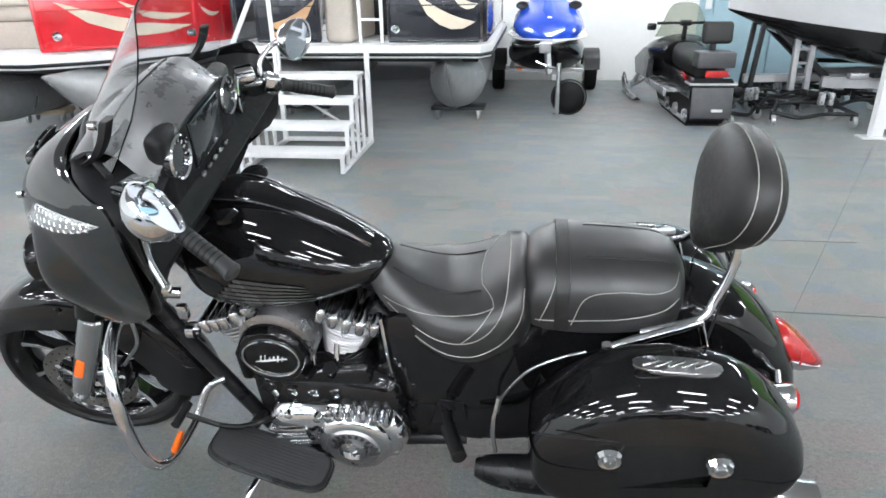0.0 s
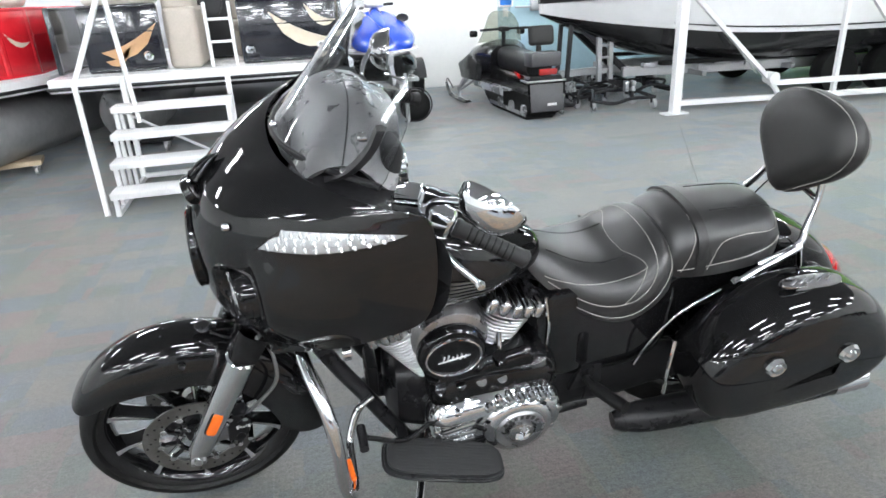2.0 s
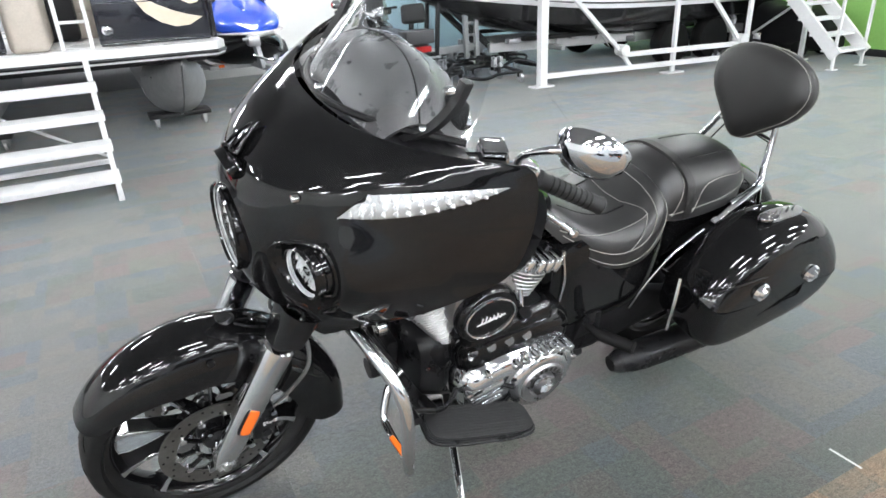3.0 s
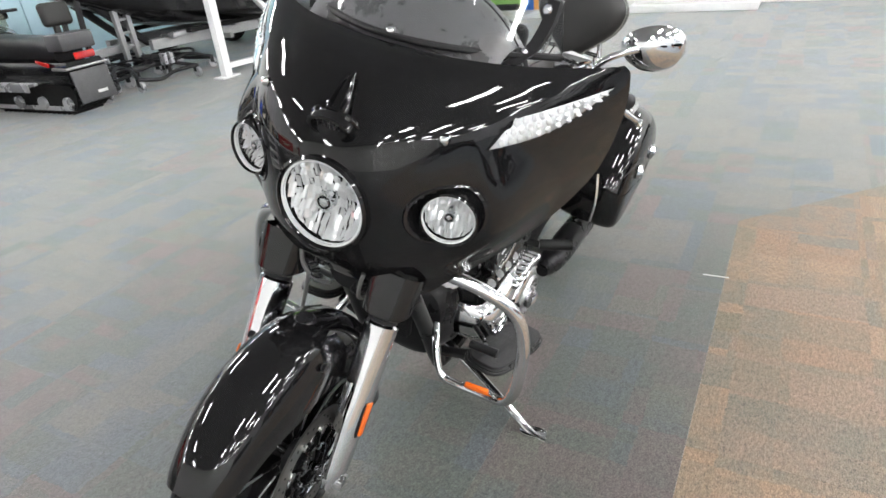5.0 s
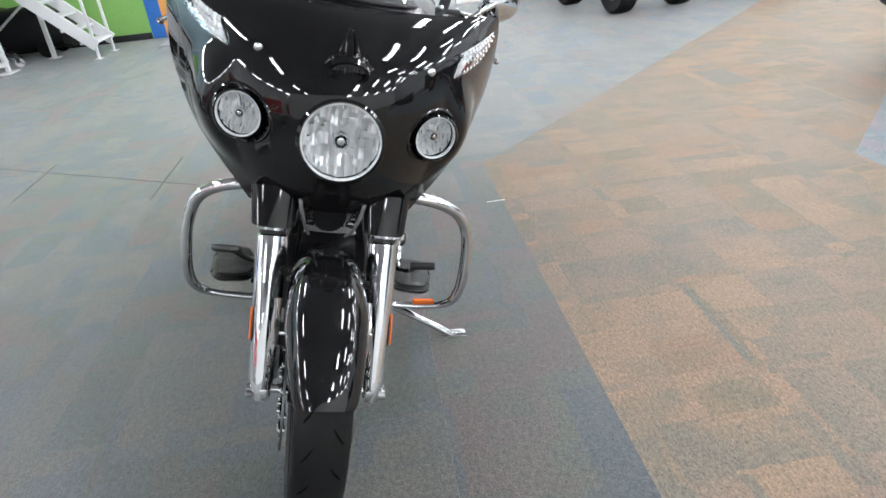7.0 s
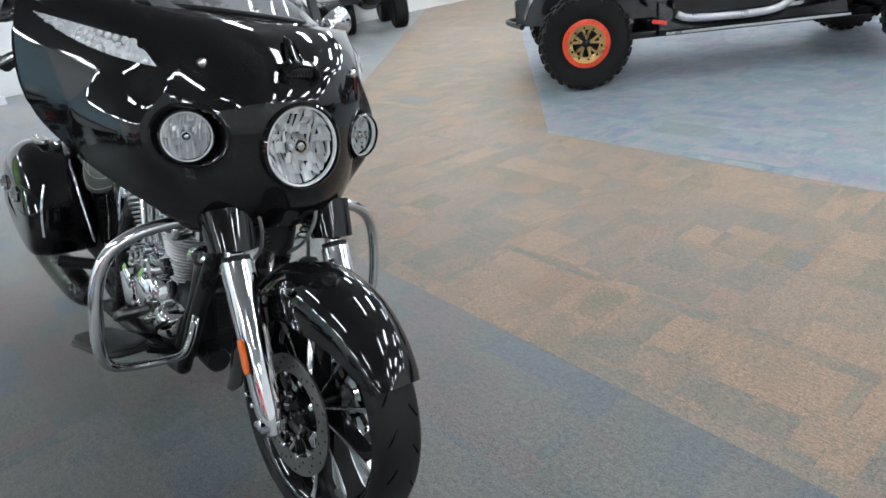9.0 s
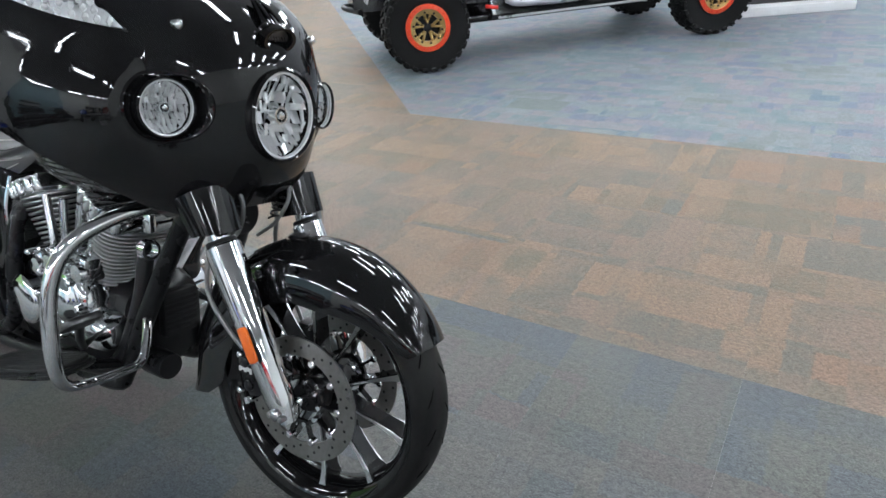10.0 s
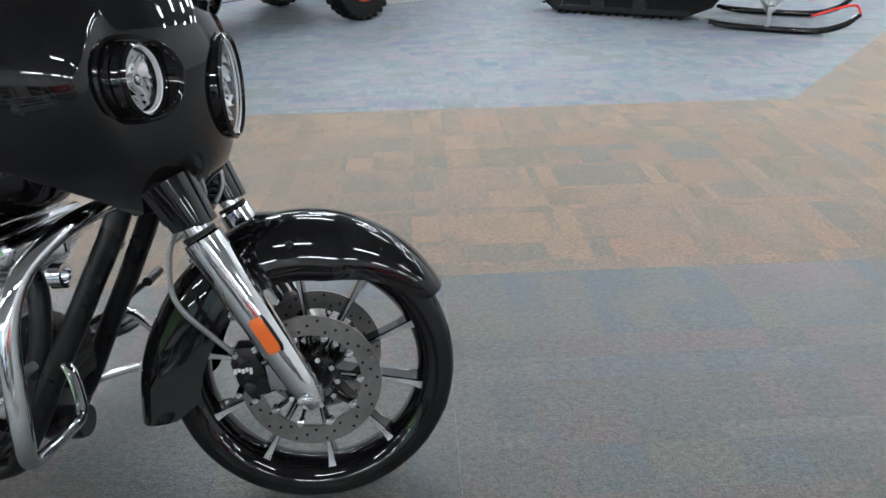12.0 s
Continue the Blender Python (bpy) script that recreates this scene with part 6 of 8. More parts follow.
part("gate_rail", join(*[beam((x, 4.72, 0.93), (x, 4.72, 1.50), 0.032) for x in (-0.06, -0.28)], beam((-0.28, 4.72, 1.35), (-0.06, 4.72, 1.35), 0.025), beam((-0.28, 4.72, 1.15), (-0.06, 4.72, 1.15), 0.025)), WHITE_PAINT, black_boat, "white boarding gate")
part("front_grille", join(*[beam((0.965, 4.80 + 0.10 * k, 0.96), (0.965, 4.80 + 0.10 * k, 1.56), 0.014) for k in range(5)], *[beam((0.965, 4.78, 1.0 + 0.13 * k), (0.965, 5.25, 1.0 + 0.13 * k), 0.012) for k in range(5)]), BLACK_BOAT, black_boat)
part("cushion", rbox(0.86, 0.5, 0.17, (0.46, 4.98, 1.60), 0.06, 3), VINYL, black_boat, "cream seat cushion")
part("cushion", rbox(0.60, 0.5, 0.17, (-1.02, 4.98, 1.60), 0.06, 3), VINYL, black_boat, "cream seat cushion")
part("seat_box", join(rbox(0.30, 1.0, 0.55, (-0.52, 5.3, 1.20), 0.05, 3), rbox(0.28, 0.5, 0.2, (-0.53, 5.1, 1.5), 0.06, 3)), VINYL_TAN, black_boat, "tan side lounge")
bench(black_boat, -0.1, 6.4, 0.9, 0.6, DECK1, 0, 0.55, VINYL_TAN)
bench(black_boat, 0.55, 5.6, 0.7, 0.8, DECK1, 90, 0.45)
part("helm", join(rbox(0.45, 0.4, 0.75, (-0.36, 6.0, 1.30), 0.04), lathe_closed([(0.17, -0.012), (0.17, 0.012), (0.15, 0.012), (0.15, -0.012)], 24, "y", (-0.36, 5.75, 1.5))), DARK_FRAME, black_boat, "dark helm console")
part("canopy_post", join(*[tube([(x, y, 0.95), (x + 0.25, y + 0.2, 3.0)], 0.018, 8) for x, y in ((-1.2, 5.0), (-0.85, 5.2), (0.1, 5.0))]), WHITE_PAINT, black_boat)
pontoon(black_boat, 0.60, 4.85, 8.4, 0.31, 0.47)
pontoon(black_boat, -1.25, 4.85, 8.4, 0.31, 0.47)
for x, y in ((0.60, 5.7), (-1.25, 5.7)):
    dolly = thing("boat_dolly", pose(x, y, 0), "low wheeled dolly under a boat float", "dolly", "boat dollies")
    part("dolly_board", rbox(0.62, 0.28, 0.045, (0, 0, 0.135), 0.008), DARK_FRAME, dolly)
    for sx in (-1, 1):
        part("castor", join(lathe([(0.05, -0.014), (0.05, 0.014)], 18, "x", (sx * 0.24, -0.09, 0.05)), rbox(0.05, 0.05, 0.05, (sx * 0.24, -0.09, 0.088), 0.004)), GALVANISED, dolly)
        part("castor", join(lathe([(0.05, -0.014), (0.05, 0.014)], 18, "x", (sx * 0.24, 0.09, 0.05)), rbox(0.05, 0.05, 0.05, (sx * 0.24, 0.09, 0.088), 0.004)), GALVANISED, dolly)

red_boat = thing("pontoon_boat", None, "red pontoon boat with cream stripes and seats", "boat", "pontoon boats")
deck(red_boat, [(-4.1, 3.50), (-3.0, 3.50), (-2.62, 3.80), (-2.05, 4.55), (-1.80, 5.05), (-1.80, 8.6), (-5.0, 8.6), (-5.0, 5.05), (-4.5, 3.9)], DECK0, DECK1)
fence(red_boat, (-2.98, 3.70), (-2.05, 4.78), 0.95, 1.52, RED_BOAT, [(CREAM, 0.12, 0.97, 0.30, 0.42), (CREAM, 0.50, 0.98, 0.50, 0.22)], 0.10)
fence(red_boat, (-2.04, 4.80), (-1.90, 5.10), 0.95, 1.52, RED_BOAT, [(CREAM, 0.1, 0.9, 0.5, 0.15)])
fence(red_boat, (-1.90, 5.12), (-1.90, 8.4), 0.95, 1.52, RED_BOAT, [])
fence(red_boat, (-4.9, 5.1), (-4.0, 3.75), 0.95, 1.52, RED_BOAT, [])
part("cushion", moved(rbox(1.30, 0.5, 0.20, (0, 0, 0), 0.07, 3), pose(-2.62, 4.46, 1.64, 0, 0, 49)), VINYL, red_boat, "cream seat cushion")
part("lounge", moved(rbox(1.2, 0.55, 0.36, (0, 0, 0), 0.06, 3), pose(-2.72, 4.6, 1.12, 0, 0, 49)), VINYL_TAN, red_boat, "tan lounge base")
bench(red_boat, -3.75, 4.5, 0.9, 0.6, DECK1, 20, 0.4)
part("corner_cushion", rbox(0.22, 0.3, 0.16, (-2.02, 5.2, 1.62), 0.06, 3), VINYL, red_boat)
part("canopy_post", join(*[tube([(x, y, 0.95), (x + 0.2, y + 0.25, 3.0)], 0.018, 8) for x, y in ((-3.1, 4.4), (-2.2, 5.4))]), WHITE_PAINT, red_boat)
fl = pontoon(red_boat, 0, 0, 4.4, 0.33, 0.46)
fl.matrix_basis = pose(-2.75, 3.72, 0, 0, 0, -14)
pontoon(red_boat, -4.3, 3.9, 8.3, 0.33, 0.46)
for x, y, w in ((-2.38, 5.05, 0.6), (-2.95, 3.95, 0.3), (-4.3, 5.2, 0.5)):
    dolly = thing("boat_dolly", pose(x, y, 0, 0, 0, 12), "low wooden wheeled dolly under a boat float", "dolly", "boat dollies")
    part("dolly_board", rbox(w, 0.30, 0.05, (0, 0, 0.125), 0.008), WOOD if w > 0.4 else DARK_FRAME, dolly)
    for sx in (-1, 1):
        for sy in (-1, 1):
            part("castor", join(lathe([(0.048, -0.014), (0.048, 0.014)], 18, "x", (sx * w * 0.4, sy * 0.1, 0.048)), rbox(0.05, 0.05, 0.04, (sx * w * 0.4, sy * 0.1, 0.085), 0.004)), GALVANISED, dolly)


# -- white boarding steps
def boarding_steps(m, width, steps, rise, run, rails):
    st = thing("boarding_steps", m, "white painted metal boarding steps with a handrail", "steps", "boarding steps")
    for k in range(steps):
        z, y = rise * (k + 1), run * k
        tread = part("tread", join(rbox(width, run + 0.04, 0.03, (width / 2, y + run / 2, z - 0.015), 0.006), rbox(width, 0.025, 0.05, (width / 2, y - 0.005, z - 0.025), 0.005)), WHITE_PAINT, st)
        for x in (0.03, width - 0.03):
            part("riser_leg", beam((x, y + 0.02, 0.0 if k == 0 else z - rise - 0.03), (x, y + 0.02, z - 0.03), 0.035), WHITE_PAINT, st)
            part("riser_leg", beam((x, y + run, 0.03), (x, y + run, z - 0.03), 0.03), WHITE_PAINT, st)
    D = run * steps
    for x in (0.03, width - 0.03):
        part("base_rail", beam((x, 0.0, 0.02), (x, D + 0.35, 0.02), 0.04), WHITE_PAINT, st)
        part("rear_post", beam((x, D + 0.3, 0.0), (x, D + 0.3, rise * (steps + 1)), 0.045), WHITE_PAINT, st)
    part("cross_brace", join(beam((0.05, D, rise * steps * 0.9), (width - 0.05, D + 0.02, 0.15), 0.022), beam((0.03, D + 0.3, 0.04), (width - 0.03, D + 0.3, 0.04), 0.04)), WHITE_PAINT, st)
    if rails:
        part("handrail", join(tube([(-0.06, 0.05, 0.0), (-0.22, 0.62, 0.93)], 0.022, 10), tube([(-0.22, 0.62, 0.93), (0.06, 0.88, 1.62), (0.10, 0.90, 1.62)], 0.022, 10), tube([(0.08, 0.89, 1.62), (0.20, 0.62, 0.60)], 0.020, 10)), WHITE_PAINT, st)
    return st


boarding_steps(pose(-1.03, 3.22, 0, 0, 0, 1), 0.94, 4, 0.185, 0.205, True)


# -- personal watercraft on its trailer
ski = thing("personal_watercraft", pose(1.62, 6.15, 0), "blue and white personal watercraft nose-on, resting on a trailer", "watercraft")


def hull_ring(y, hw, zb, zt, p, n=28):
    return [(hw * math.copysign(abs(math.cos(a)) ** (2 / p), math.cos(a)), y, (zb + zt) / 2 + (zt - zb) / 2 * math.copysign(abs(math.sin(a)) ** (2 / p), math.sin(a))) for a in (2 * math.pi * k / n for k in range(n))]


part("hull", loft([hull_ring(y, hw, zb, zt, 2.6) for y, hw, zb, zt in ((0.0, 0.05, 0.72, 0.82), (0.15, 0.26, 0.58, 0.84), (0.45, 0.43, 0.45, 0.84), (1.0, 0.50, 0.40, 0.84), (2.4, 0.50, 0.42, 0.84))]), GEL_BLACK, ski, "black lower hull")
part("bumper", loft([hull_ring(y, hw, 0.815, 0.852, 3) for y, hw in ((-0.02, 0.06), (0.13, 0.30), (0.45, 0.46), (1.0, 0.53), (2.42, 0.53))]), GEL_WHITE, ski, "white bumper rail")
part("cowl", loft([hull_ring(y, hw, 0.80, zt, 2.2) for y, hw, zt in ((0.02, 0.06, 0.87), (0.2, 0.34, 0.98), (0.5, 0.44, 1.10), (0.8, 0.43, 1.24), (1.0, 0.38, 1.30), (1.15, 0.26, 1.22), (1.5, 0.22, 1.08), (2.3, 0.2, 0.98))]), BLUE_SHELL, ski, "glossy blue cowl")
part("hood_panel", loft([hull_ring(y, hw, 1.0, zt, 2.2) for y, hw, zt in ((0.45, 0.05, 1.08), (0.6, 0.12, 1.16), (0.85, 0.13, 1.27), (1.0, 0.11, 1.34), (1.1, 0.05, 1.32))]), BLUE_SHELL, ski)
part("badge", lathe([(0.03, 0.0), (0.02, -0.012), (0, -0.014)], 18, "y", (0, 0.43, 1.06)), CHROME, ski)
for s in (-1, 1):
    part("mirror", moved(lathe([(0.02, 0.06), (0.07, 0.03), (0.075, 0.0), (0.06, -0.015), (0.05, -0.012)], 20, "y"), pose(s * 0.33, 0.75, 1.20) @ Matrix.Diagonal((1.1, 1, 0.7, 1))), DARK_FRAME, ski, "black mirror")
    part("handlebar_grip", tube([(s * 0.10, 1.05, 1.37), (s * 0.27, 1.08, 1.375)], 0.02, 10), DARK_FRAME, ski)
part("handlebar_pad", rbox(0.26, 0.12, 0.07, (0, 1.04, 1.37), 0.03, 3), SLED_SILVER, ski)
part("saddle", loft([hull_ring(y, 0.17, 0.9, zt, 3) for y, zt in ((1.2, 1.08), (1.5, 1.14), (2.2, 1.12), (2.35, 1.04))]), LEATHER, ski)
trailer = thing("watercraft_trailer", pose(1.62, 6.15, 0), "galvanised single-axle trailer carrying a watercraft", "trailer")
part("trailer_frame", join(beam((0.08, -0.35, 0.46), (0.0, 2.4, 0.42), 0.07), beam((-0.45, 0.6, 0.42), (-0.45, 2.4, 0.40), 0.05), beam((0.45, 0.6, 0.42), (0.45, 2.4, 0.40), 0.05), beam((-0.66, 1.8, 0.30), (0.66, 1.8, 0.30), 0.06), beam((-0.46, 0.62, 0.42), (0.46, 0.62, 0.42), 0.05)), GALVANISED, trailer)
part("jack", join(tube([(0.12, -0.38, 0.04), (0.12, -0.38, 0.62)], 0.028, 12), tube([(0.12, -0.38, 0.0), (0.12, -0.38, 0.05)], 0.05, 12), tube([(0.12, -0.38, 0.56), (0.0, -0.42, 0.58), (-0.14, -0.42, 0.64)], 0.014, 8)), CHROME, trailer, "bright jockey jack")
part("winch_post", join(beam((0.02, -0.1, 0.45), (-0.02, 0.0, 0.80), 0.06), rbox(0.14, 0.14, 0.12, (-0.04, -0.06, 0.76), 0.02), tube([(-0.16, -0.08, 0.78), (0.2, -0.1, 0.84)], 0.018, 8)), GALVANISED, trailer)
for s in (-1, 1):
    w = part("wheel", lathe([(0.08, -0.085), (0.25, -0.085), (0.27, -0.06), (0.27, 0.06), (0.25, 0.085), (0.08, 0.085)], 32, "x", (s * 0.66, 1.8, 0.27)), RUBBER, trailer)
    part("wheel_disc", lathe([(0.16, -0.09), (0.15, -0.092), (0.04, -0.095), (0, -0.1)], 24, "x", (s * 0.66, 1.8, 0.27)), GALVANISED, w)
    part("mudguard", sheet(lambda u, v, s=s: (s * 0.66 - 0.11 + 0.22 * v, 1.8 + 0.32 * math.cos(math.pi * (0.05 + 0.9 * u)), 0.27 + 0.32 * math.sin(math.pi * (0.05 + 0.9 * u))), 16, 3, 0.006), DARK_FRAME, trailer)
    part("side_marker", rbox(0.07, 0.03, 0.035, (s * 0.34, 0.56, 0.44), 0.008), ORANGE if s < 0 else GALVANISED, trailer)
spare = part("spare_wheel", lathe([(0.08, -0.07), (0.17, -0.06), (0.19, -0.04), (0.19, 0.04), (0.17, 0.06), (0.08, 0.06)], 30, "y", (0.26, -0.12, 0.195)), RUBBER, trailer)
part("spare_rim", lathe_closed([(0.195, -0.01), (0.21, -0.01), (0.21, 0.01), (0.195, 0.01)], 30, "y", (0.26, -0.19, 0.21)), DARK_FRAME, spare)


# -- snowmobiles: x across, y ahead from the tail
def snowmobile(m, label, accent, body, seat_tall=True, running=SLED_SILVER):
    s = thing("snowmobile", m, label, "snowmobile", "snowmobiles")
    tr = part("track", loft([[(x, y, z) for y, z in ((0.02, 0.22), (0.06, 0.10), (0.16, 0.03), (1.5, 0.03), (1.75, 0.14), (1.85, 0.30), (1.4, 0.36), (0.25, 0.36), (0.07, 0.31))] for x in (-0.20, 0.20)]), RUBBER, s, "rubber drive track")
    part("track_lug", join(*[rbox(0.38, 0.02, 0.045, (0, 0.2 + 0.09 * k, 0.022), 0.004, 1) for k in range(15)], *[rbox(0.38, 0.03, 0.02, (0, 0.03, 0.10 + 0.06 * k), 0.004, 1) for k in range(4)]), RUBBER, tr)
    for sx in (-1, 1):
        for y in (0.18, 0.62, 1.05):
            part("idler_wheel", lathe([(0.07, -0.02), (0.07, 0.02)], 20, "x", (sx * 0.215, y, 0.13)), running, s, "pale idler wheel" if seat_tall else "")
        part("slide_rail", beam((sx * 0.19, 0.15, 0.07), (sx * 0.19, 1.55, 0.07), 0.03, 0.05), running, s)
        part("running_board", join(rbox(0.16, 1.15, 0.03, (sx * 0.30, 1.15, 0.34), 0.008), rbox(0.02, 1.2, 0.09, (sx * 0.375, 1.12, 0.33), 0.006)), running, s)
    part("tunnel", loft([[(x, y, z) for x, z in ((-0.23, 0.34), (-0.23, 0.50), (-0.2, 0.56), (0.2, 0.56), (0.23, 0.50), (0.23, 0.34))] for y in (0.0, 0.6, 1.9)]), SLED_BLACK, s)
    part("snow_flap", rbox(0.44, 0.025, 0.34, (0, -0.05, 0.30), 0.01, 2, (-8, 0, 0)), SLED_GREY, s, "grey rubber snow flap")
    part("flap_mark", rbox(0.12, 0.006, 0.03, (0.06, -0.075, 0.22), 0), WHITE_MARK, s)
    part("rear_bumper", tube([(-0.24, 0.2, 0.50), (-0.25, -0.03, 0.50), (0.25, -0.03, 0.50), (0.24, 0.2, 0.50)], 0.014, 8), GALVANISED, s)
    part("tail_lamp", rbox(0.24, 0.03, 0.075, (0.02, -0.02, 0.61), 0.012), RED_LENS, s, "red tail light")
    part("trunk", rbox(0.40, 0.26, 0.17, (0.02, 0.15, 0.75), 0.02), SLED_GREY if seat_tall else SLED_BLACK, s)
    for sx in (-1, 1):
        part("side_lens", rbox(0.03, 0.20, 0.045, (sx * 0.235, 0.35, 0.56), 0.01, 2, (12, 0, 0)), RED_LENS, s)
    part("seat", loft([hull_ring(y, hw, 0.54, zt, 3) for y, hw, zt in ((0.2, 0.17, 0.72), (0.45, 0.19, 0.80), (0.9, 0.19, 0.82), (1.3, 0.16, 0.84), (1.45, 0.12, 0.80))]), BLACK_PLASTIC, s, "black saddle")
    if seat_tall:
        part("backrest", join(rbox(0.33, 0.10, 0.24, (0.06, 0.30, 1.02), 0.05, 4, (-8, 0, 0)), rbox(0.06, 0.05, 0.25, (0.03, 0.3, 0.85), 0.01)), LEATHER_MATTE, s, "grey padded backrest")
    part("hood", loft([hull_ring(y, hw, zb, zt, 2.6) for y, hw, zb, zt in ((1.35, 0.25, 0.42, 0.86), (1.55, 0.38, 0.36, 0.92), (1.9, 0.42, 0.30, 0.86), (2.3, 0.36, 0.28, 0.68), (2.6, 0.2, 0.32, 0.50), (2.68, 0.08, 0.36, 0.44))]), SLED_BLACK, s, "glossy black hood")
    for sx in (-1, 1):
        part("hood_panel", loft([[(sx * (0.36 + 0.07 * f), y, z) for y, z in ((1.45, 0.38), (2.2, 0.36), (2.35, 0.55), (1.75, 0.74), (1.4, 0.62))] for f in (0, 1)]), body, s)
        part("handlebar_grip", tube([(sx * 0.18, 1.48, 1.06), (sx * 0.36, 1.42, 1.06)], 0.018, 8), BLACK_PLASTIC, s)
        part("mirror", rbox(0.12, 0.06, 0.09, (sx * 0.36, 1.75, 1.0), 0.03, 3), SLED_BLACK, s)
        leg = part("ski", join(tube([(sx * 0.46, 1.75, 0.06), (sx * 0.46, 2.0, 0.03), (sx * 0.46, 2.6, 0.03), (sx * 0.46, 2.85, 0.09), (sx * 0.46, 2.98, 0.20)], [0.02, 0.03, 0.03, 0.028, 0.02], 8, 20), rbox(0.12, 0.9, 0.012, (sx * 0.46, 2.25, 0.035), 0.004)), SLED_BLACK, s, "black steering ski")
        part("ski_loop", tube([(sx * 0.46, 2.98, 0.20), (sx * 0.46, 2.9, 0.27), (sx * 0.46, 2.6, 0.16)], 0.011, 8, 14), accent, leg)
        part("suspension_arm", join(tube([(sx * 0.20, 2.1, 0.34), (sx * 0.44, 2.25, 0.16)], 0.016, 8), tube([(sx * 0.22, 2.4, 0.34), (sx * 0.44, 2.28, 0.18)], 0.016, 8), tube([(sx * 0.24, 2.2, 0.58), (sx * 0.43, 2.26, 0.22)], 0.03, 12), beam((sx * 0.46, 2.26, 0.05), (sx * 0.46, 2.26, 0.22), 0.04)), GALVANISED, s)
    part("steering_post", join(tube([(0, 1.5, 0.85), (0, 1.48, 1.06)], 0.03, 10), tube([(-0.2, 1.48, 1.06), (0.2, 1.48, 1.06)], 0.016, 8), rbox(0.14, 0.10, 0.07, (0, 1.48, 1.06), 0.02)), BLACK_PLASTIC, s)
    if seat_tall:
        sc = part("windshield", sheet(lambda u, v: (0.33 * (u * 2 - 1) * (1 - 0.25 * v), 1.75 - 0.1 * v - 0.1 * (u * 2 - 1) ** 2, 0.88 + 0.42 * v * (1 - 0.45 * (u * 2 - 1) ** 4)), 20, 10, 0.004), SMOKE, s, "pale smoked windshield")
        sc.visible_shadow = False
    return s


snowmobile(pose(3.30, 5.25, 0, 0, 0, 2) @ Matrix.Diagonal((0.95, 0.92, 0.94, 1)), "black snowmobile with red tail light and grey backrest", SLED_BLACK, SLED_BLACK)
snowmobile(pose(-1.75, -6.35, 0, 0, 0, 62), "black snowmobile with bright red ski loops", RED_PART, SLED_BLACK, False, DARK_FRAME)


# -- tangle of low dollies
def machine_dolly(m):
    d = thing("machine_dolly", m, "dark tubular steel dolly with castors", "dolly", "machine dollies")
    part("frame", join(tube([(-0.4, -0.3, 0.14), (-0.15, -0.36, 0.10), (0.15, -0.22, 0.12), (0.4, -0.33, 0.14)], 0.022, 8, 16), tube([(-0.4, 0.3, 0.14), (0.0, 0.22, 0.2), (0.4, 0.3, 0.14)], 0.022, 8, 14), tube([(-0.4, -0.3, 0.14), (-0.3, 0, 0.22), (-0.4, 0.3, 0.14)], 0.022, 8, 12), tube([(0.4, -0.3, 0.14), (0.25, 0, 0.2), (0.4, 0.3, 0.14)], 0.022, 8, 12), tube([(-0.3, 0, 0.22), (0.25, 0, 0.2)], 0.025, 8)), DARK_FRAME, d)
    part("jack_post", join(beam((-0.1, 0.05, 0.2), (0.05, 0.02, 0.29), 0.05), rbox(0.24, 0.14, 0.06, (0.05, 0, 0.30), 0.015, 2, (0, 12, 20)), tube([(-0.32, -0.12, 0.20), (-0.1, -0.2, 0.25), (0.12, 0.16, 0.24), (0.34, 0.1, 0.19)], 0.018, 8, 16)), DARK_FRAME, d)
    part("pad_block", join(rbox(0.05, 0.09, 0.13, (0.1, -0.14, 0.27), 0.008), rbox(0.05, 0.09, 0.13, (0.19, -0.14, 0.27), 0.008)), SLED_SILVER, d, "pale pad block")
    for sx in (-1, 1):
        for sy in (-1, 1):
            c = part("castor", lathe([(0.06, -0.02), (0.06, 0.02)], 18, "x", (sx * 0.4, sy * 0.31, 0.06)), SLED_SILVER, d)
            part("fork", rbox(0.06, 0.05, 0.09, (sx * 0.4, sy * 0.31 + 0.012, 0.11), 0.006), DARK_FRAME, c)
    return d


first_dolly = machine_dolly(pose(4.46, 5.78, 0, 0, 0, -4))
copy_thing(first_dolly, pose(4.3, 6.75, 0, 0, 0, 25))
for x, y, turn in ((5.15, 6.2, 80), (3.72, 5.95, 35), (4.05, 6.35, 120), (4.85, 6.75, 60)):
    copy_thing(first_dolly, pose(x, y, 0, 0, 0, turn))

# -- runabout on its trailer, behind a white steel rack
boat = thing("runabout_boat", None, "white runabout boat with black lower hull on a trailer", "boat")
BOAT_Y = 6.25
HULL = spline([(3.62, 0.03, 1.40, 1.17, 0.02, 1.15), (3.95, 0.40, 1.42, 1.10, 0.24, 1.0), (4.4, 0.72, 1.44, 1.02, 0.50, 0.80), (5.0, 0.98, 1.46, 0.94, 0.82, 0.60), (5.8, 1.12, 1.47, 0.86, 1.02, 0.50), (6.8, 1.18, 1.47, 0.82, 1.12, 0.46), (8.2, 1.18, 1.47, 0.80, 1.14, 0.46), (9.3, 1.15, 1.47, 0.80, 1.12, 0.46)], 40)
part("hull_side", loft([[(x, BOAT_Y - hb, sh), (x, BOAT_Y - (hb + hbc) / 2 - 0.03, (sh + ch) / 2), (x, BOAT_Y - hbc, ch), (x, BOAT_Y + hbc, ch), (x, BOAT_Y + (hb + hbc) / 2 + 0.03, (sh + ch) / 2), (x, BOAT_Y + hb, sh)] for x, hb, sh, ch, hbc, ke in HULL]), GEL_WHITE, boat, "white gelcoat topsides")
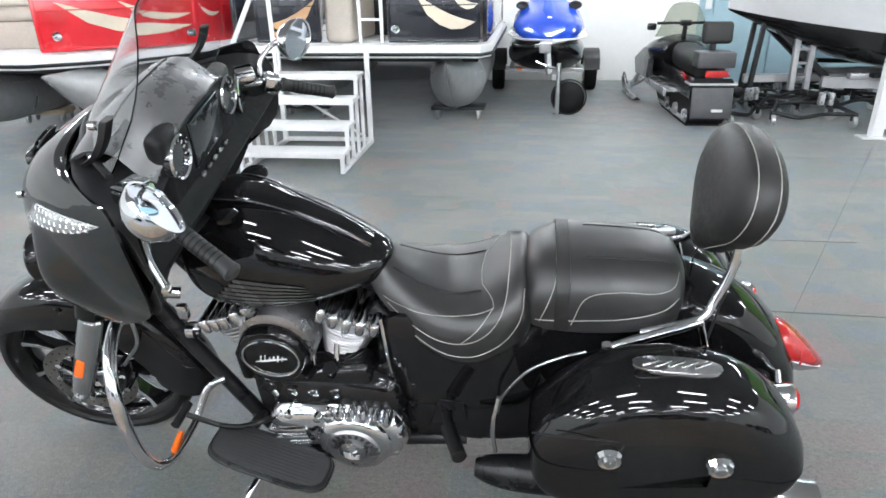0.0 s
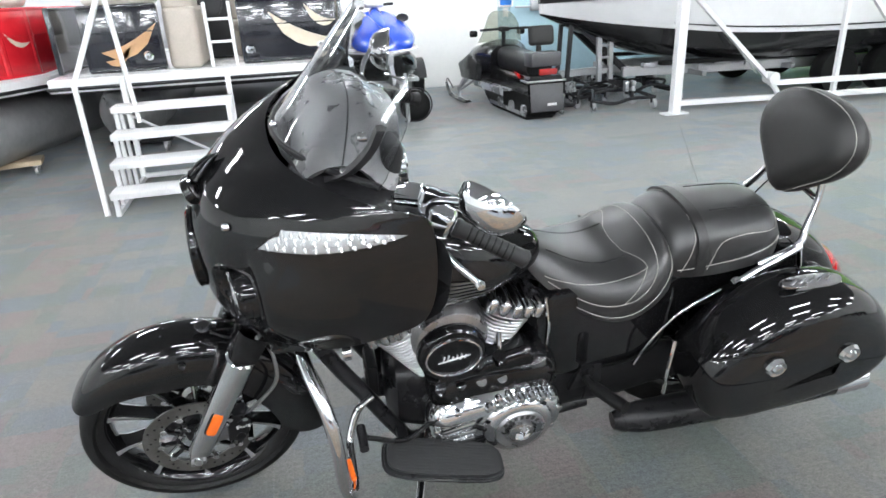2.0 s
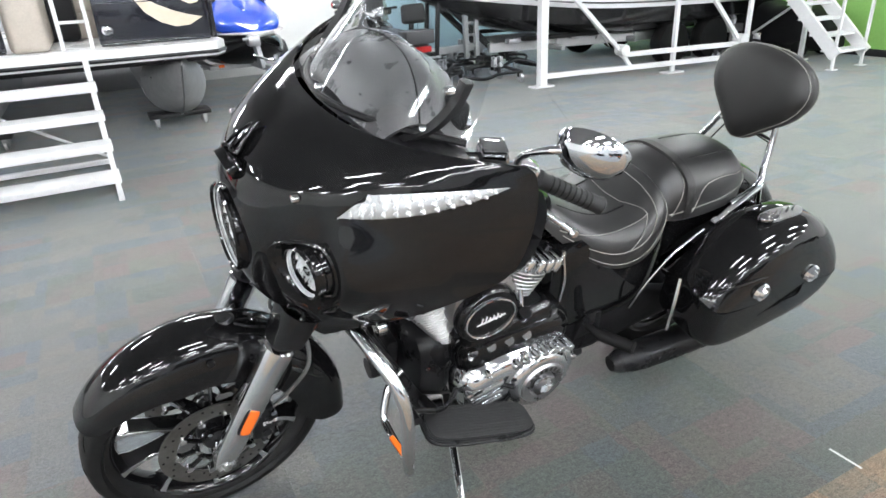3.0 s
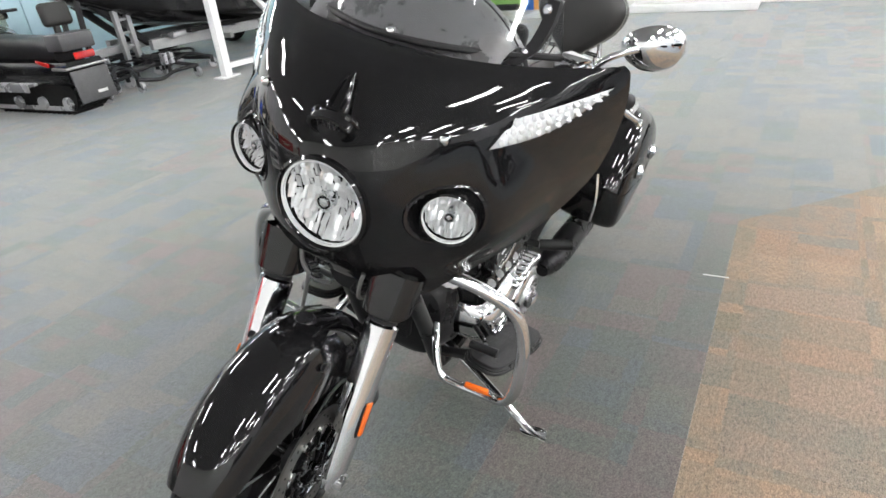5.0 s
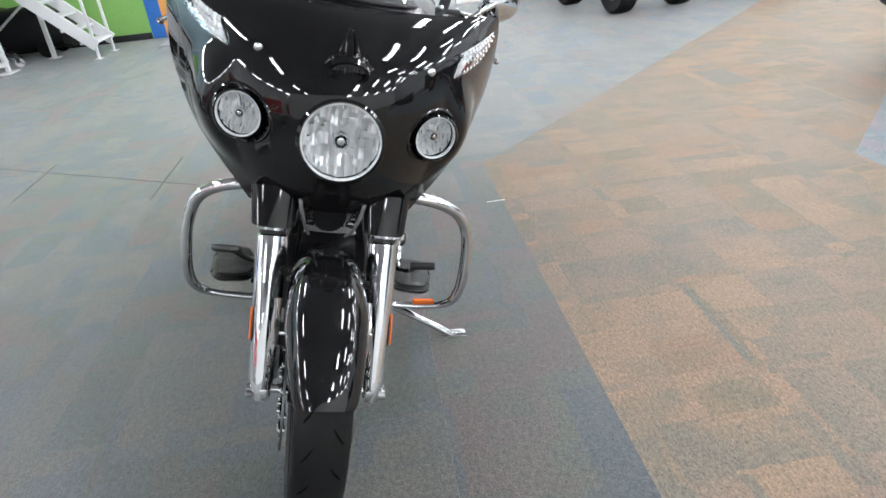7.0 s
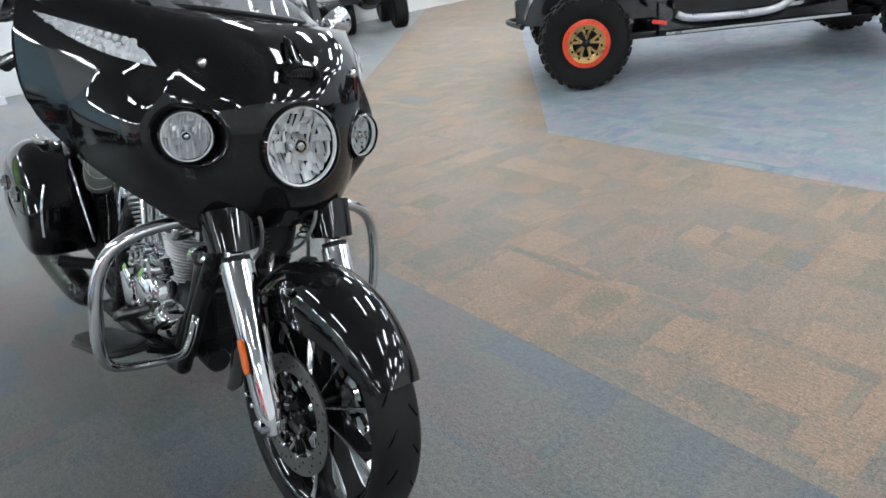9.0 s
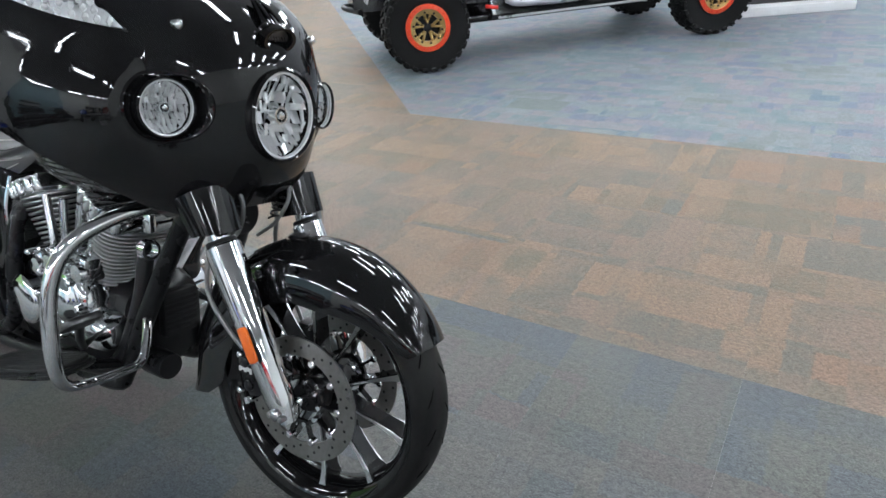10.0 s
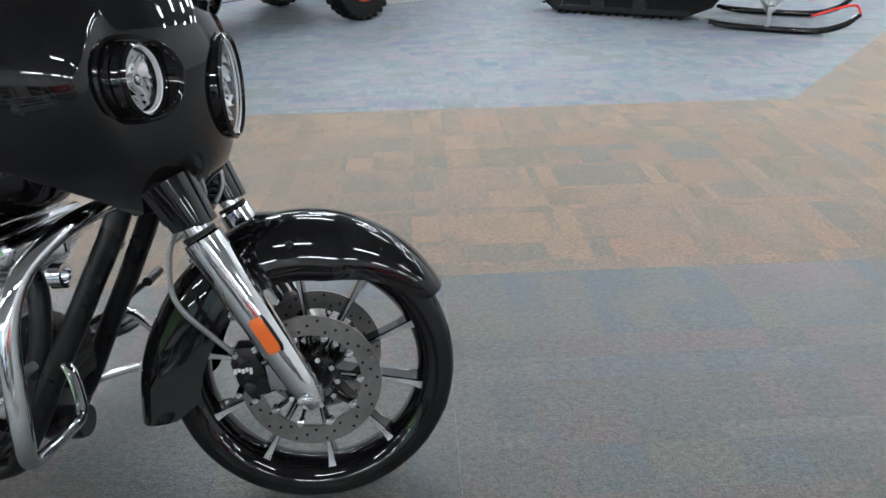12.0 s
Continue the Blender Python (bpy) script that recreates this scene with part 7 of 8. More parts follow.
part("hull_bottom", loft([[(x, BOAT_Y - hbc * 1.004, ch + 0.004), (x, BOAT_Y - hbc * 0.95, ch * 0.45 + ke * 0.55), (x, BOAT_Y - hbc * 0.72, ch * 0.12 + ke * 0.88), (x, BOAT_Y, ke), (x, BOAT_Y + hbc * 0.72, ch * 0.12 + ke * 0.88), (x, BOAT_Y + hbc * 0.95, ch * 0.45 + ke * 0.55), (x, BOAT_Y + hbc * 1.004, ch + 0.004), (x, BOAT_Y, ch + 0.002)] for x, hb, sh, ch, hbc, ke in HULL]), GEL_BLACK, boat, "glossy black hull bottom")
for s in (-1, 1):
    part("rub_stripe", loft([[(x - 0.01, BOAT_Y + s * (hb + 0.012), sh - 0.02), (x - 0.01, BOAT_Y + s * (hb + 0.010), sh - 0.115), (x - 0.01, BOAT_Y + s * (hb - 0.02), sh - 0.115), (x - 0.01, BOAT_Y + s * (hb - 0.02), sh - 0.02)] for x, hb, sh, ch, hbc, ke in HULL]), DARK_FRAME, boat, "dark rub stripe")
    part("chine_line", tube([(x, BOAT_Y + s * (hbc + 0.02), ch + 0.07) for x, hb, sh, ch, hbc, ke in HULL[14:]], 0.010, 6), DARK_FRAME, boat)
part("deck_cap", loft([[(x, BOAT_Y - hb, sh), (x, BOAT_Y - hb * 0.95, sh + 0.06), (x, BOAT_Y + hb * 0.95, sh + 0.06), (x, BOAT_Y + hb, sh)] for x, hb, sh, ch, hbc, ke in HULL]), GEL_WHITE, boat)
part("name_mark", join(*[rbox(0.16, 0.012, 0.05, (5.0 + 0.2 * k, BOAT_Y - 1.0 - 0.03 * k, 1.39), 0) for k in range(3)]), WHITE_MARK, boat)
part("sticker", rbox(0.35, 0.012, 0.08, (6.3, BOAT_Y - 1.185, 1.37), 0), CREAM, boat)
btrailer = thing("boat_trailer", None, "long galvanised boat trailer with dark bow stand", "trailer")
part("side_rail", join(beam((4.6, 5.85, 0.42), (9.2, 5.35, 0.38), 0.07, 0.12), beam((4.6, 6.65, 0.42), (9.2, 7.15, 0.38), 0.07, 0.12), beam((3.9, 6.25, 0.40), (4.9, 6.25, 0.42), 0.09), *[beam((x, 5.4, 0.38), (x, 7.1, 0.38), 0.06) for x in (5.5, 6.8, 8.0)]), GALVANISED, btrailer)
part("bow_stand", join(*[beam((3.92, 6.25 + dy, 0.2), (3.98, 6.25 + dy, 1.10), 0.05) for dy in (-0.18, 0.14)], *[beam((4.0, 6.25 + dy, 1.08), (4.75, 6.25 + dy, 0.42), 0.07) for dy in (-0.18, 0.14)]), DARK_FRAME, btrailer, "dark steel bow stand")
part("ladder_post", join(*[beam((4.35 + 0.16 * k, 6.0, 0.30), (4.33 + 0.16 * k, 6.0, 0.95), 0.06) for k in range(2)], *[beam((4.35, 6.0, 0.45 + 0.15 * k), (4.51, 6.0, 0.45 + 0.15 * k), 0.03) for k in range(3)]), GALVANISED, btrailer)
for y in (5.55, 6.95):
    part("bunk", beam((4.95, y, 0.53), (9.2, y, 0.47), 0.09, 0.05), RUBBER, btrailer, "dark carpeted bunk")
for x in (5.5, 6.2, 6.9, 7.6, 8.3):
    part("bunk_bracket", beam((x, 5.55, 0.42), (x + 0.02, 5.55, 0.50), 0.04), GALVANISED, btrailer)
part("trailer_lamp", rbox(0.4, 0.1, 0.06, (5.0, 5.7, 0.50), 0.01), SLED_SILVER, btrailer)
part("trailer_lamp", rbox(0.3, 0.1, 0.05, (5.9, 5.6, 0.49), 0.01), SLED_SILVER, btrailer)
for x in (7.3, 8.1):
    part("wheel", lathe([(0.1, -0.1), (0.28, -0.1), (0.30, -0.06), (0.30, 0.06), (0.28, 0.1), (0.1, 0.1)], 30, "y", (x, 5.25, 0.30)), RUBBER, btrailer)
    part("wheel", lathe([(0.1, -0.1), (0.28, -0.1), (0.30, -0.06), (0.30, 0.06), (0.28, 0.1), (0.1, 0.1)], 30, "y", (x, 7.25, 0.30)), RUBBER, btrailer)
rack = thing("display_rack", None, "white painted steel rack with diagonal braces and foot plates", "rack")


def rack_at(t, z):
    return Vector((4.82 + 3.13 * t, 4.94 - 0.46 * t, z))


for t, w in ((0.0, 0.11), (0.62, 0.06), (1.0, 0.06)):
    part("post", beam(rack_at(t, 0.02), rack_at(t, 2.6), w, w * 0.8), WHITE_PAINT, rack)
    part("foot_plate", rbox(0.30, 0.16, 0.02, rack_at(t, 0.011), 0.004), WHITE_PAINT, rack)
part("beam", beam(rack_at(0, 0.13), rack_at(1, 0.13), 0.07, 0.06), WHITE_PAINT, rack)
part("beam", beam(rack_at(0.36, 0.30), rack_at(0.95, 0.30), 0.07, 0.06), WHITE_PAINT, rack)
for t0, t1 in ((0.01, 0.36), (0.66, 0.96)):
    part("brace", beam(rack_at(t0, 1.40), rack_at(t1, 0.34), 0.055, 0.05), WHITE_PAINT, rack)
    part("brace_foot", join(beam(rack_at(t1, 0.34), rack_at(t1 + 0.05, 0.14), 0.05), lathe([(0.07, -0.07), (0.07, 0.07)], 18, "y", rack_at(t1 + 0.005, 0.36))), WHITE_PAINT, rack)
part("thin_brace", tube([rack_at(0.12, 1.15) + Vector((0, 0.1, 0)), rack_at(0.33, 0.40) + Vector((0, 0.1, 0))], 0.008, 6), GALVANISED, rack)
part("hand_pump", join(tube([rack_at(-0.012, 0.16), rack_at(-0.012, 0.42)], 0.03, 10)), WHITE_PAINT, rack)
part("hose_coil", join(*[ring_torus(0.28 + 0.012 * k, 0.012, 36, 6, "y", rack_at(0.06, 1.72) + Vector((0, -0.06 - 0.02 * k, 0))) for k in range(3)]), BLUE_PAINT, rack, "coiled blue hose")
# platform with steps beside the rack
platform = thing("boarding_platform", None, "white painted boarding platform on posts", "platform")
part("platform_deck", rbox(0.9, 1.3, 0.09, (8.45, 4.85, 0.95), 0.01), WHITE_PAINT, platform)
for x, y in ((8.86, 4.25), (8.86, 5.45), (8.05, 5.45)):
    part("platform_post", join(beam((x, y, 0.0), (x, y, 2.0), 0.055), rbox(0.18, 0.14, 0.016, (x, y, 0.01), 0.003)), WHITE_PAINT, platform)
part("platform_brace", beam((8.86, 4.3, 0.85), (8.86, 5.4, 0.1), 0.03), WHITE_PAINT, platform)
steps2 = thing("boarding_steps", None, "white painted open boarding steps with rail posts", "steps", "boarding steps")
for x in (8.30, 8.92):
    part("stringer", beam((x, 4.18, 0.92), (x, 3.40, 0.18), 0.05, 0.16), WHITE_PAINT, steps2)
    part("rail_post", join(beam((x, 3.42, 0.0), (x, 3.42, 1.5), 0.035), rbox(0.12, 0.1, 0.012, (x, 3.42, 0.008), 0.002)), WHITE_PAINT, steps2)
for k in range(4):
    part("tread", rbox(0.62, 0.24, 0.03, (8.61, 4.08 - 0.195 * k, 0.78 - 0.185 * k), 0.005), WHITE_PAINT, steps2)
machine_dolly(pose(8.6, 5.0, 0, 0, 0, 30))


def covered_machine(m):
    """Made-up sagging dark shape on wheels, standing in for an unidentified black mass."""
    c = thing("covered_machine", m, "low black draped shape added behind the boarding platform", "machine")
    rings = []
    for y, hw, top in ((-0.95, 0.22, 0.46), (-0.88, 0.30, 0.60), (-0.5, 0.34, 0.74), (-0.05, 0.36, 0.70), (0.4, 0.35, 0.84), (0.85, 0.30, 0.74), (0.95, 0.2, 0.55)):
        ring = []
        for k in range(28):
            a = 2 * math.pi * k / 28
            ca, sa = math.cos(a), math.sin(a)
            x = hw * math.copysign(abs(ca) ** 0.55, ca)
            z = 0.10 + (top - 0.10) * (0.5 + 0.5 * math.copysign(abs(sa) ** 0.6, sa))
            ring.append((x + 0.012 * math.sin(5 * a + 9 * y), y, max(z + 0.01 * math.sin(7 * a + 4 * y), 0.08)))
        rings.append(ring)
    part("cover", loft(rings), BLACK_PLASTIC, c, "sagging black skin of the added shape")
    for sx in (-1, 1):
        for sy in (-0.6, 0.6):
            part("wheel", lathe([(0.03, -0.04), (0.11, -0.04), (0.12, -0.02), (0.12, 0.02), (0.11, 0.04), (0.03, 0.04)], 20, "x", (sx * 0.27, sy, 0.12)), RUBBER, c)
    return c


covered_machine(pose(9.3, 5.0, 0, 0, 0, 0))


# -- side-by-side buggy
def buggy(m, label):
    b = thing("side_by_side_buggy", m, label, "buggy", "buggies")
    R = 0.385
    for x in (0.0, 2.77):
        for s in (-1, 1):
            y = s * 0.72
            c = (x, y, R)
            w = part("wheel", lathe_closed([(0.19, -0.10), (0.30, -0.125), (0.355, -0.12), (0.372, -0.08), (0.372, 0.08), (0.355, 0.12), (0.30, 0.125), (0.19, 0.10)], 48, "y", c), RUBBER, b, "knobbly off-road tyre")
            lugs = []
            for k in range(26):
                a = 2 * math.pi * k / 26
                for off, yy, h in ((0, 0.045, 0.02), (0.5, -0.045, 0.02), (0.25, 0.11, 0.016), (0.75, -0.11, 0.016)):
                    aa = a + off * 2 * math.pi / 26
                    lugs.append(moved(rbox(0.045, 0.06, h * 2, (0, yy, 0.368 if abs(yy) < 0.1 else 0.355), 0.004, 1), Matrix.Translation(c) @ Matrix.Rotation(aa, 4, "Y")))
            part("tread_lug", join(*lugs), RUBBER, w)
            part("bead_ring", lathe_closed([(0.155, s * 0.10), (0.195, s * 0.105), (0.195, s * 0.125), (0.155, s * 0.13)], 44, "y", c), RED_RING, w, "orange-red bead ring")
            part("ring_bolt", join(*[lathe([(0.007, 0), (0.007, s * 0.008)], 8, "y", (c[0] + 0.176 * math.cos(a), c[1] + s * 0.127, c[2] + 0.176 * math.sin(a))) for a in (2 * math.pi * k / 20 for k in range(20))]), RED_PART, w)
            rim = part("rim", lathe_closed([(0.157, s * 0.06), (0.157, s * 0.116), (0.140, s * 0.114), (0.112, s * 0.106), (0.112, s * 0.07)], 40, "y", c), GOLD, w, "gold wheel centre")
            part("rim_dish", lathe([(0.150, s * 0.055), (0.118, s * 0.066), (0.0, s * 0.066)], 32, "y", c), BLACK_SATIN, w)
            for k in range(5):
                a = 2 * math.pi * (k + 0.2) / 5
                for e in (-0.26, 0.26):
                    p0 = Vector(c) + Vector((0.035 * math.cos(a), s * 0.088, 0.035 * math.sin(a)))
                    p1 = Vector(c) + Vector((0.125 * math.cos(a + e), s * 0.098, 0.125 * math.sin(a + e)))
                    part("rim_spoke", beam(p0, p1, 0.024, 0.020, 0.004), GOLD, w)
            part("rim_hole", join(*[lathe([(0.010, s * 0.10), (0.010, s * 0.1145)], 10, "y", (c[0] + 0.127 * math.cos(a), c[1], c[2] + 0.127 * math.sin(a))) for a in (2 * math.pi * (k + 0.7) / 10 for k in range(10))]), BLACK_SATIN, w)
            part("hub_cap", lathe([(0.036, s * 0.07), (0.036, s * 0.094), (0.028, s * 0.100), (0.0, s * 0.101)], 20, "y", c), BLACK_SATIN, w)
            part("arm", join(tube([(x, s * 0.62, R - 0.03), (x + (0.12 if x < 1 else -0.2), s * 0.24, R + 0.06)], 0.03, 10), tube([(x, s * 0.62, R + 0.12), (x + (0.15 if x < 1 else -0.3), s * 0.24, R + 0.2)], 0.022, 10)), DARK_FRAME if x < 1 else GOLD, b, "" if x < 1 else "gold trailing arm")
            part("damper", tube([(x + (0.05 if x < 1 else -0.1), s * 0.5, R + 0.1), (x + (0.15 if x < 1 else -0.15), s * 0.36, R + 0.62)], [0.045, 0.05], 12), DARK_FRAME, b)
            part("wheel_arch", sheet(lambda u, v, x=x, y=y, s=s: (x + 0.5 * math.cos(math.pi * (0.06 + 0.88 * u)), y - 0.16 * s + 0.30 * s * v, R + 0.16 + 0.42 * math.sin(math.pi * (0.06 + 0.88 * u))), 18, 3, 0.01), SLED_BLACK, b)
    part("floor_pan", rbox(2.1, 1.1, 0.06, (1.40, 0, 0.36), 0.01), SLED_BLACK, b)
    for s in (-1, 1):
        part("rocker", loft([[(x, s * y, z) for y, z in ((0.50, 0.34), (0.66, 0.35), (0.69, 0.40), (0.64, zt), (0.50, zt))] for x, zt in ((0.62, 0.62), (0.80, 0.52), (1.2, 0.46), (1.8, 0.46), (2.1, 0.5))]), SLED_BLACK, b, "dark rocker panel")
        part("rock_slider", tube([(0.75, s * 0.71, 0.52), (0.9, s * 0.72, 0.48), (1.5, s * 0.72, 0.48), (1.72, s * 0.70, 0.62)], 0.03, 10, 20), SLED_SILVER, b, "bright step bar")
        part("sill_line", rbox(1.45, 0.012, 0.02, (1.40, s * 0.70, 0.375), 0.004), SLED_SILVER, b)
        part("red_tab", rbox(0.12, 0.01, 0.03, (0.62, s * 0.685, 0.47), 0.006, 1, (0, 10, 0)), RED_PART, b)
        part("door", loft([[(x, s * y, z) for x, z in ((0.75, 0.50), (2.05, 0.52), (2.0, 1.05), (1.2, 0.98), (0.7, 0.9))] for y in (0.62, 0.67)]), SLED_BLACK, b)
        part("cage_bar", tube([(0.55, s * 0.55, 0.95), (1.0, s * 0.58, 1.55), (2.0, s * 0.58, 1.6), (2.6, s * 0.5, 1.0)], 0.026, 10, 24), SLED_BLACK, b)
        part("seat", join(rbox(0.5, 0.45, 0.16, (1.45, s * 0.28, 0.62), 0.05, 3), rbox(0.16, 0.45, 0.6, (1.72, s * 0.28, 0.92), 0.05, 3, (0, 12, 0))), LEATHER, b)
    part("nose", loft([[(x, y, z) for y, z in ((-w, 0.5), (w, 0.5), (w * 0.9, zt), (-w * 0.9, zt))] for x, w, zt in ((-0.55, 0.25, 0.72), (-0.2, 0.42, 0.85), (0.3, 0.5, 0.95), (0.7, 0.58, 1.0))]), SLED_BLACK, b, "black nose panel")
    part("tail", loft([[(x, y, z) for y, z in ((-w, 0.55), (w, 0.55), (w, zt), (-w, zt))] for x, w, zt in ((2.1, 0.55, 1.0), (2.7, 0.55, 0.95), (3.1, 0.45, 0.85))]), SLED_BLACK, b)
    part("bumper", tube([(-0.5, -0.3, 0.5), (-0.62, 0, 0.52), (-0.5, 0.3, 0.5)], 0.025, 10, 14), DARK_FRAME, b)
    return b



buggy(pose(2.26 + 0.72 * 0.7071, -4.05 - 0.72 * 0.7071, 0, 0, 0, 225), "black side-by-side buggy with gold and orange-red wheels")
# low grey display plinth
plinth = thing("display_plinth", pose(-0.1, -7.45, 0, 0, 0, 30), "low pale grey display plinth on the carpet", "plinth")
part("plinth_base", rbox(1.3, 0.9, 0.09, (0, 0, 0.047), 0.006), HULL_WHITE, plinth)
part("plinth_panel", rbox(1.0, 0.05, 1.3, (0, 0.2, 0.74), 0.006), SLED_GREY, plinth)
part("plinth_post", rbox(0.05, 0.05, 1.4, (-0.4, -0.1, 0.79), 0.006), WHITE_PAINT, plinth)

wall_plinth = thing("display_plinth", pose(9.42, 0.3, 0), "low white display plinth along a wall", "plinth")
part("plinth_base", rbox(0.72, 1.7, 0.10, (0, 0, 0.052), 0.006), WHITE_PAINT, wall_plinth)
part("plinth_riser", rbox(0.5, 1.6, 0.12, (0.08, 0, 0.165), 0.006), HULL_WHITE, wall_plinth)


def quad_bike(m):
    q = thing("quad_bike", m, "black parked quad bike with knobbly tyres", "quad bike", "quad bikes")
    for x in (0, 1.25):
        for s in (-1, 1):
            w = part("wheel", lathe([(0.12, -0.1), (0.27, -0.12), (0.31, -0.09), (0.315, 0.0), (0.31, 0.09), (0.27, 0.12), (0.12, 0.1)], 32, "y", (x, s * 0.45, 0.315)), RUBBER, q)
            part("rim", lathe([(0.15, s * 0.09), (0.14, s * 0.12), (0.05, s * 0.105), (0, s * 0.1)], 24, "y", (x, s * 0.45, 0.315)), DARK_STEEL, w)
            part("mudguard", sheet(lambda u, v, x=x, s=s: (x + 0.42 * math.cos(math.pi * (0.1 + 0.8 * u)), s * (0.25 + 0.32 * v), 0.40 + 0.34 * math.sin(math.pi * (0.1 + 0.8 * u))), 14, 3, 0.01), SLED_BLACK, q)
    part("body", loft([[(x, y, z) for _, z, y in [(0, z, y) for y, z in oval(0, (zb + zt) / 2, hw, (zt - zb) / 2, 20, 3)]] for x, hw, zb, zt in ((-0.3, 0.15, 0.45, 0.7), (0.1, 0.22, 0.35, 0.9), (0.6, 0.2, 0.35, 0.85), (1.4, 0.2, 0.4, 0.85), (1.55, 0.12, 0.5, 0.8))]), SLED_BLACK, q)
    part("handlebar", tube([(0.25, -0.38, 1.05), (0.2, 0, 1.0), (0.25, 0.38, 1.05)], 0.016, 8, 12), BLACK_PLASTIC, q)
    part("tail_lamp", rbox(0.03, 0.12, 0.06, (1.6, 0.12, 0.72), 0.01), RED_LENS, q)
    return q


first_quad = quad_bike(pose(7.1, -4.02, 0, 0, 0, 12))
copy_thing(first_quad, pose(8.2, -6.0, 0, 0, 0, -25))

JOINT = grained("carpet_joint", (0.052, 0.056, 0.057), (0.07, 0.074, 0.075), 0.8, 60, 0.2)
for ax, ay, bx, by, w in ((4.82, 4.89, 2.55, 0.83, 0.0022), (2.70, 2.04, 3.40, 2.05, 0.005), (2.40, 1.10, 3.20, 1.09, 0.005)):
    L = math.hypot(bx - ax, by - ay)
    part("carpet_joint", moved(rbox(L, w, 0.0016, (0, 0, 0), 0), pose((ax + bx) / 2, (ay + by) / 2, 0.0014, 0, 0, math.degrees(math.atan2(by - ay, bx - ax)))), JOINT, floor)
mark = part("floor_scuff", moved(rbox(0.10, 0.008, 0.002, (0, 0, 0), 0.0008, 1), pose(1.70, -0.885, 0.0016, 0, 0, 91)), WHITE_MARK, floor)


# ---- carpet tiles ----
TILE = 0.51
TX, TY = -0.33, -0.92


def walkway(x, y):
    """Whether a place lies on the brown walkway, an eight-sided ring's stretch."""
    if -2.72 <= x <= 1.68 or (x < 2.27 and y > -2.9 and x > 0):
        if y > -0.92:
            return False
        if y > -2.885 and x <= 2.27:
            return True
    near = -0.92 - max(0, x - 2.27) - max(0, -2.05 - x)
    far = -2.885 - max(0, x - 1.68) - max(0, -2.72 - x)
    return far < y < near


def clip(poly, a, b, c):
    """The piece of a polygon where a x + b y <= c."""
    out = []
    for p, q in zip(poly, poly[1:] + poly[:1]):
        dp, dq = a * p[0] + b * p[1] - c, a * q[0] + b * q[1] - c
        if dp <= 0:
            out.append(p)
        if dp * dq < 0:
            t = dp / (dp - dq)
            out.append((p[0] + t * (q[0] - p[0]), p[1] + t * (q[1] - p[1])))
    return out


def area(poly):
    return abs(sum(p[0] * q[1] - q[0] * p[1] for p, q in zip(poly, poly[1:] + poly[:1]))) / 2


R2 = 0.5 ** 0.5
NEAR = [(0, 1, -0.92), (R2, R2, (2.27 - 0.92) * R2), (-R2, R2, (2.05 - 0.92) * R2)]
FAR = [(0, 1, -2.885), (R2, R2, (1.68 - 2.885) * R2), (-R2, R2, (2.72 - 2.885) * R2)]


def split(poly):
    """Cuts a tile along the walkway's edges: [(kind, piece)]."""
    inside = poly
    grey = []
    for a, b, c in NEAR:
        o = clip(inside, -a, -b, -c)
        if len(o) > 2 and area(o) > 1e-4:
            grey.append(o)
        inside = clip(inside, a, b, c)
        if len(inside) < 3:
            return [(0, g) for g in grey]
    blue = inside
    brown = []
    for a, b, c in FAR:
        o = clip(blue, -a, -b, -c)
        if len(o) > 2 and area(o) > 1e-4:
            brown.append(o)
        blue = clip(blue, a, b, c)
        if len(blue) < 3:
            break
    out = [(0, g) for g in grey] + [(1, g) for g in brown]
    if len(blue) > 2 and area(blue) > 1e-4:
        out.append((2, blue))
    return out


CARPETS = [CARPET_GREY, CARPET_BROWN, CARPET_BLUE]
shared = {}


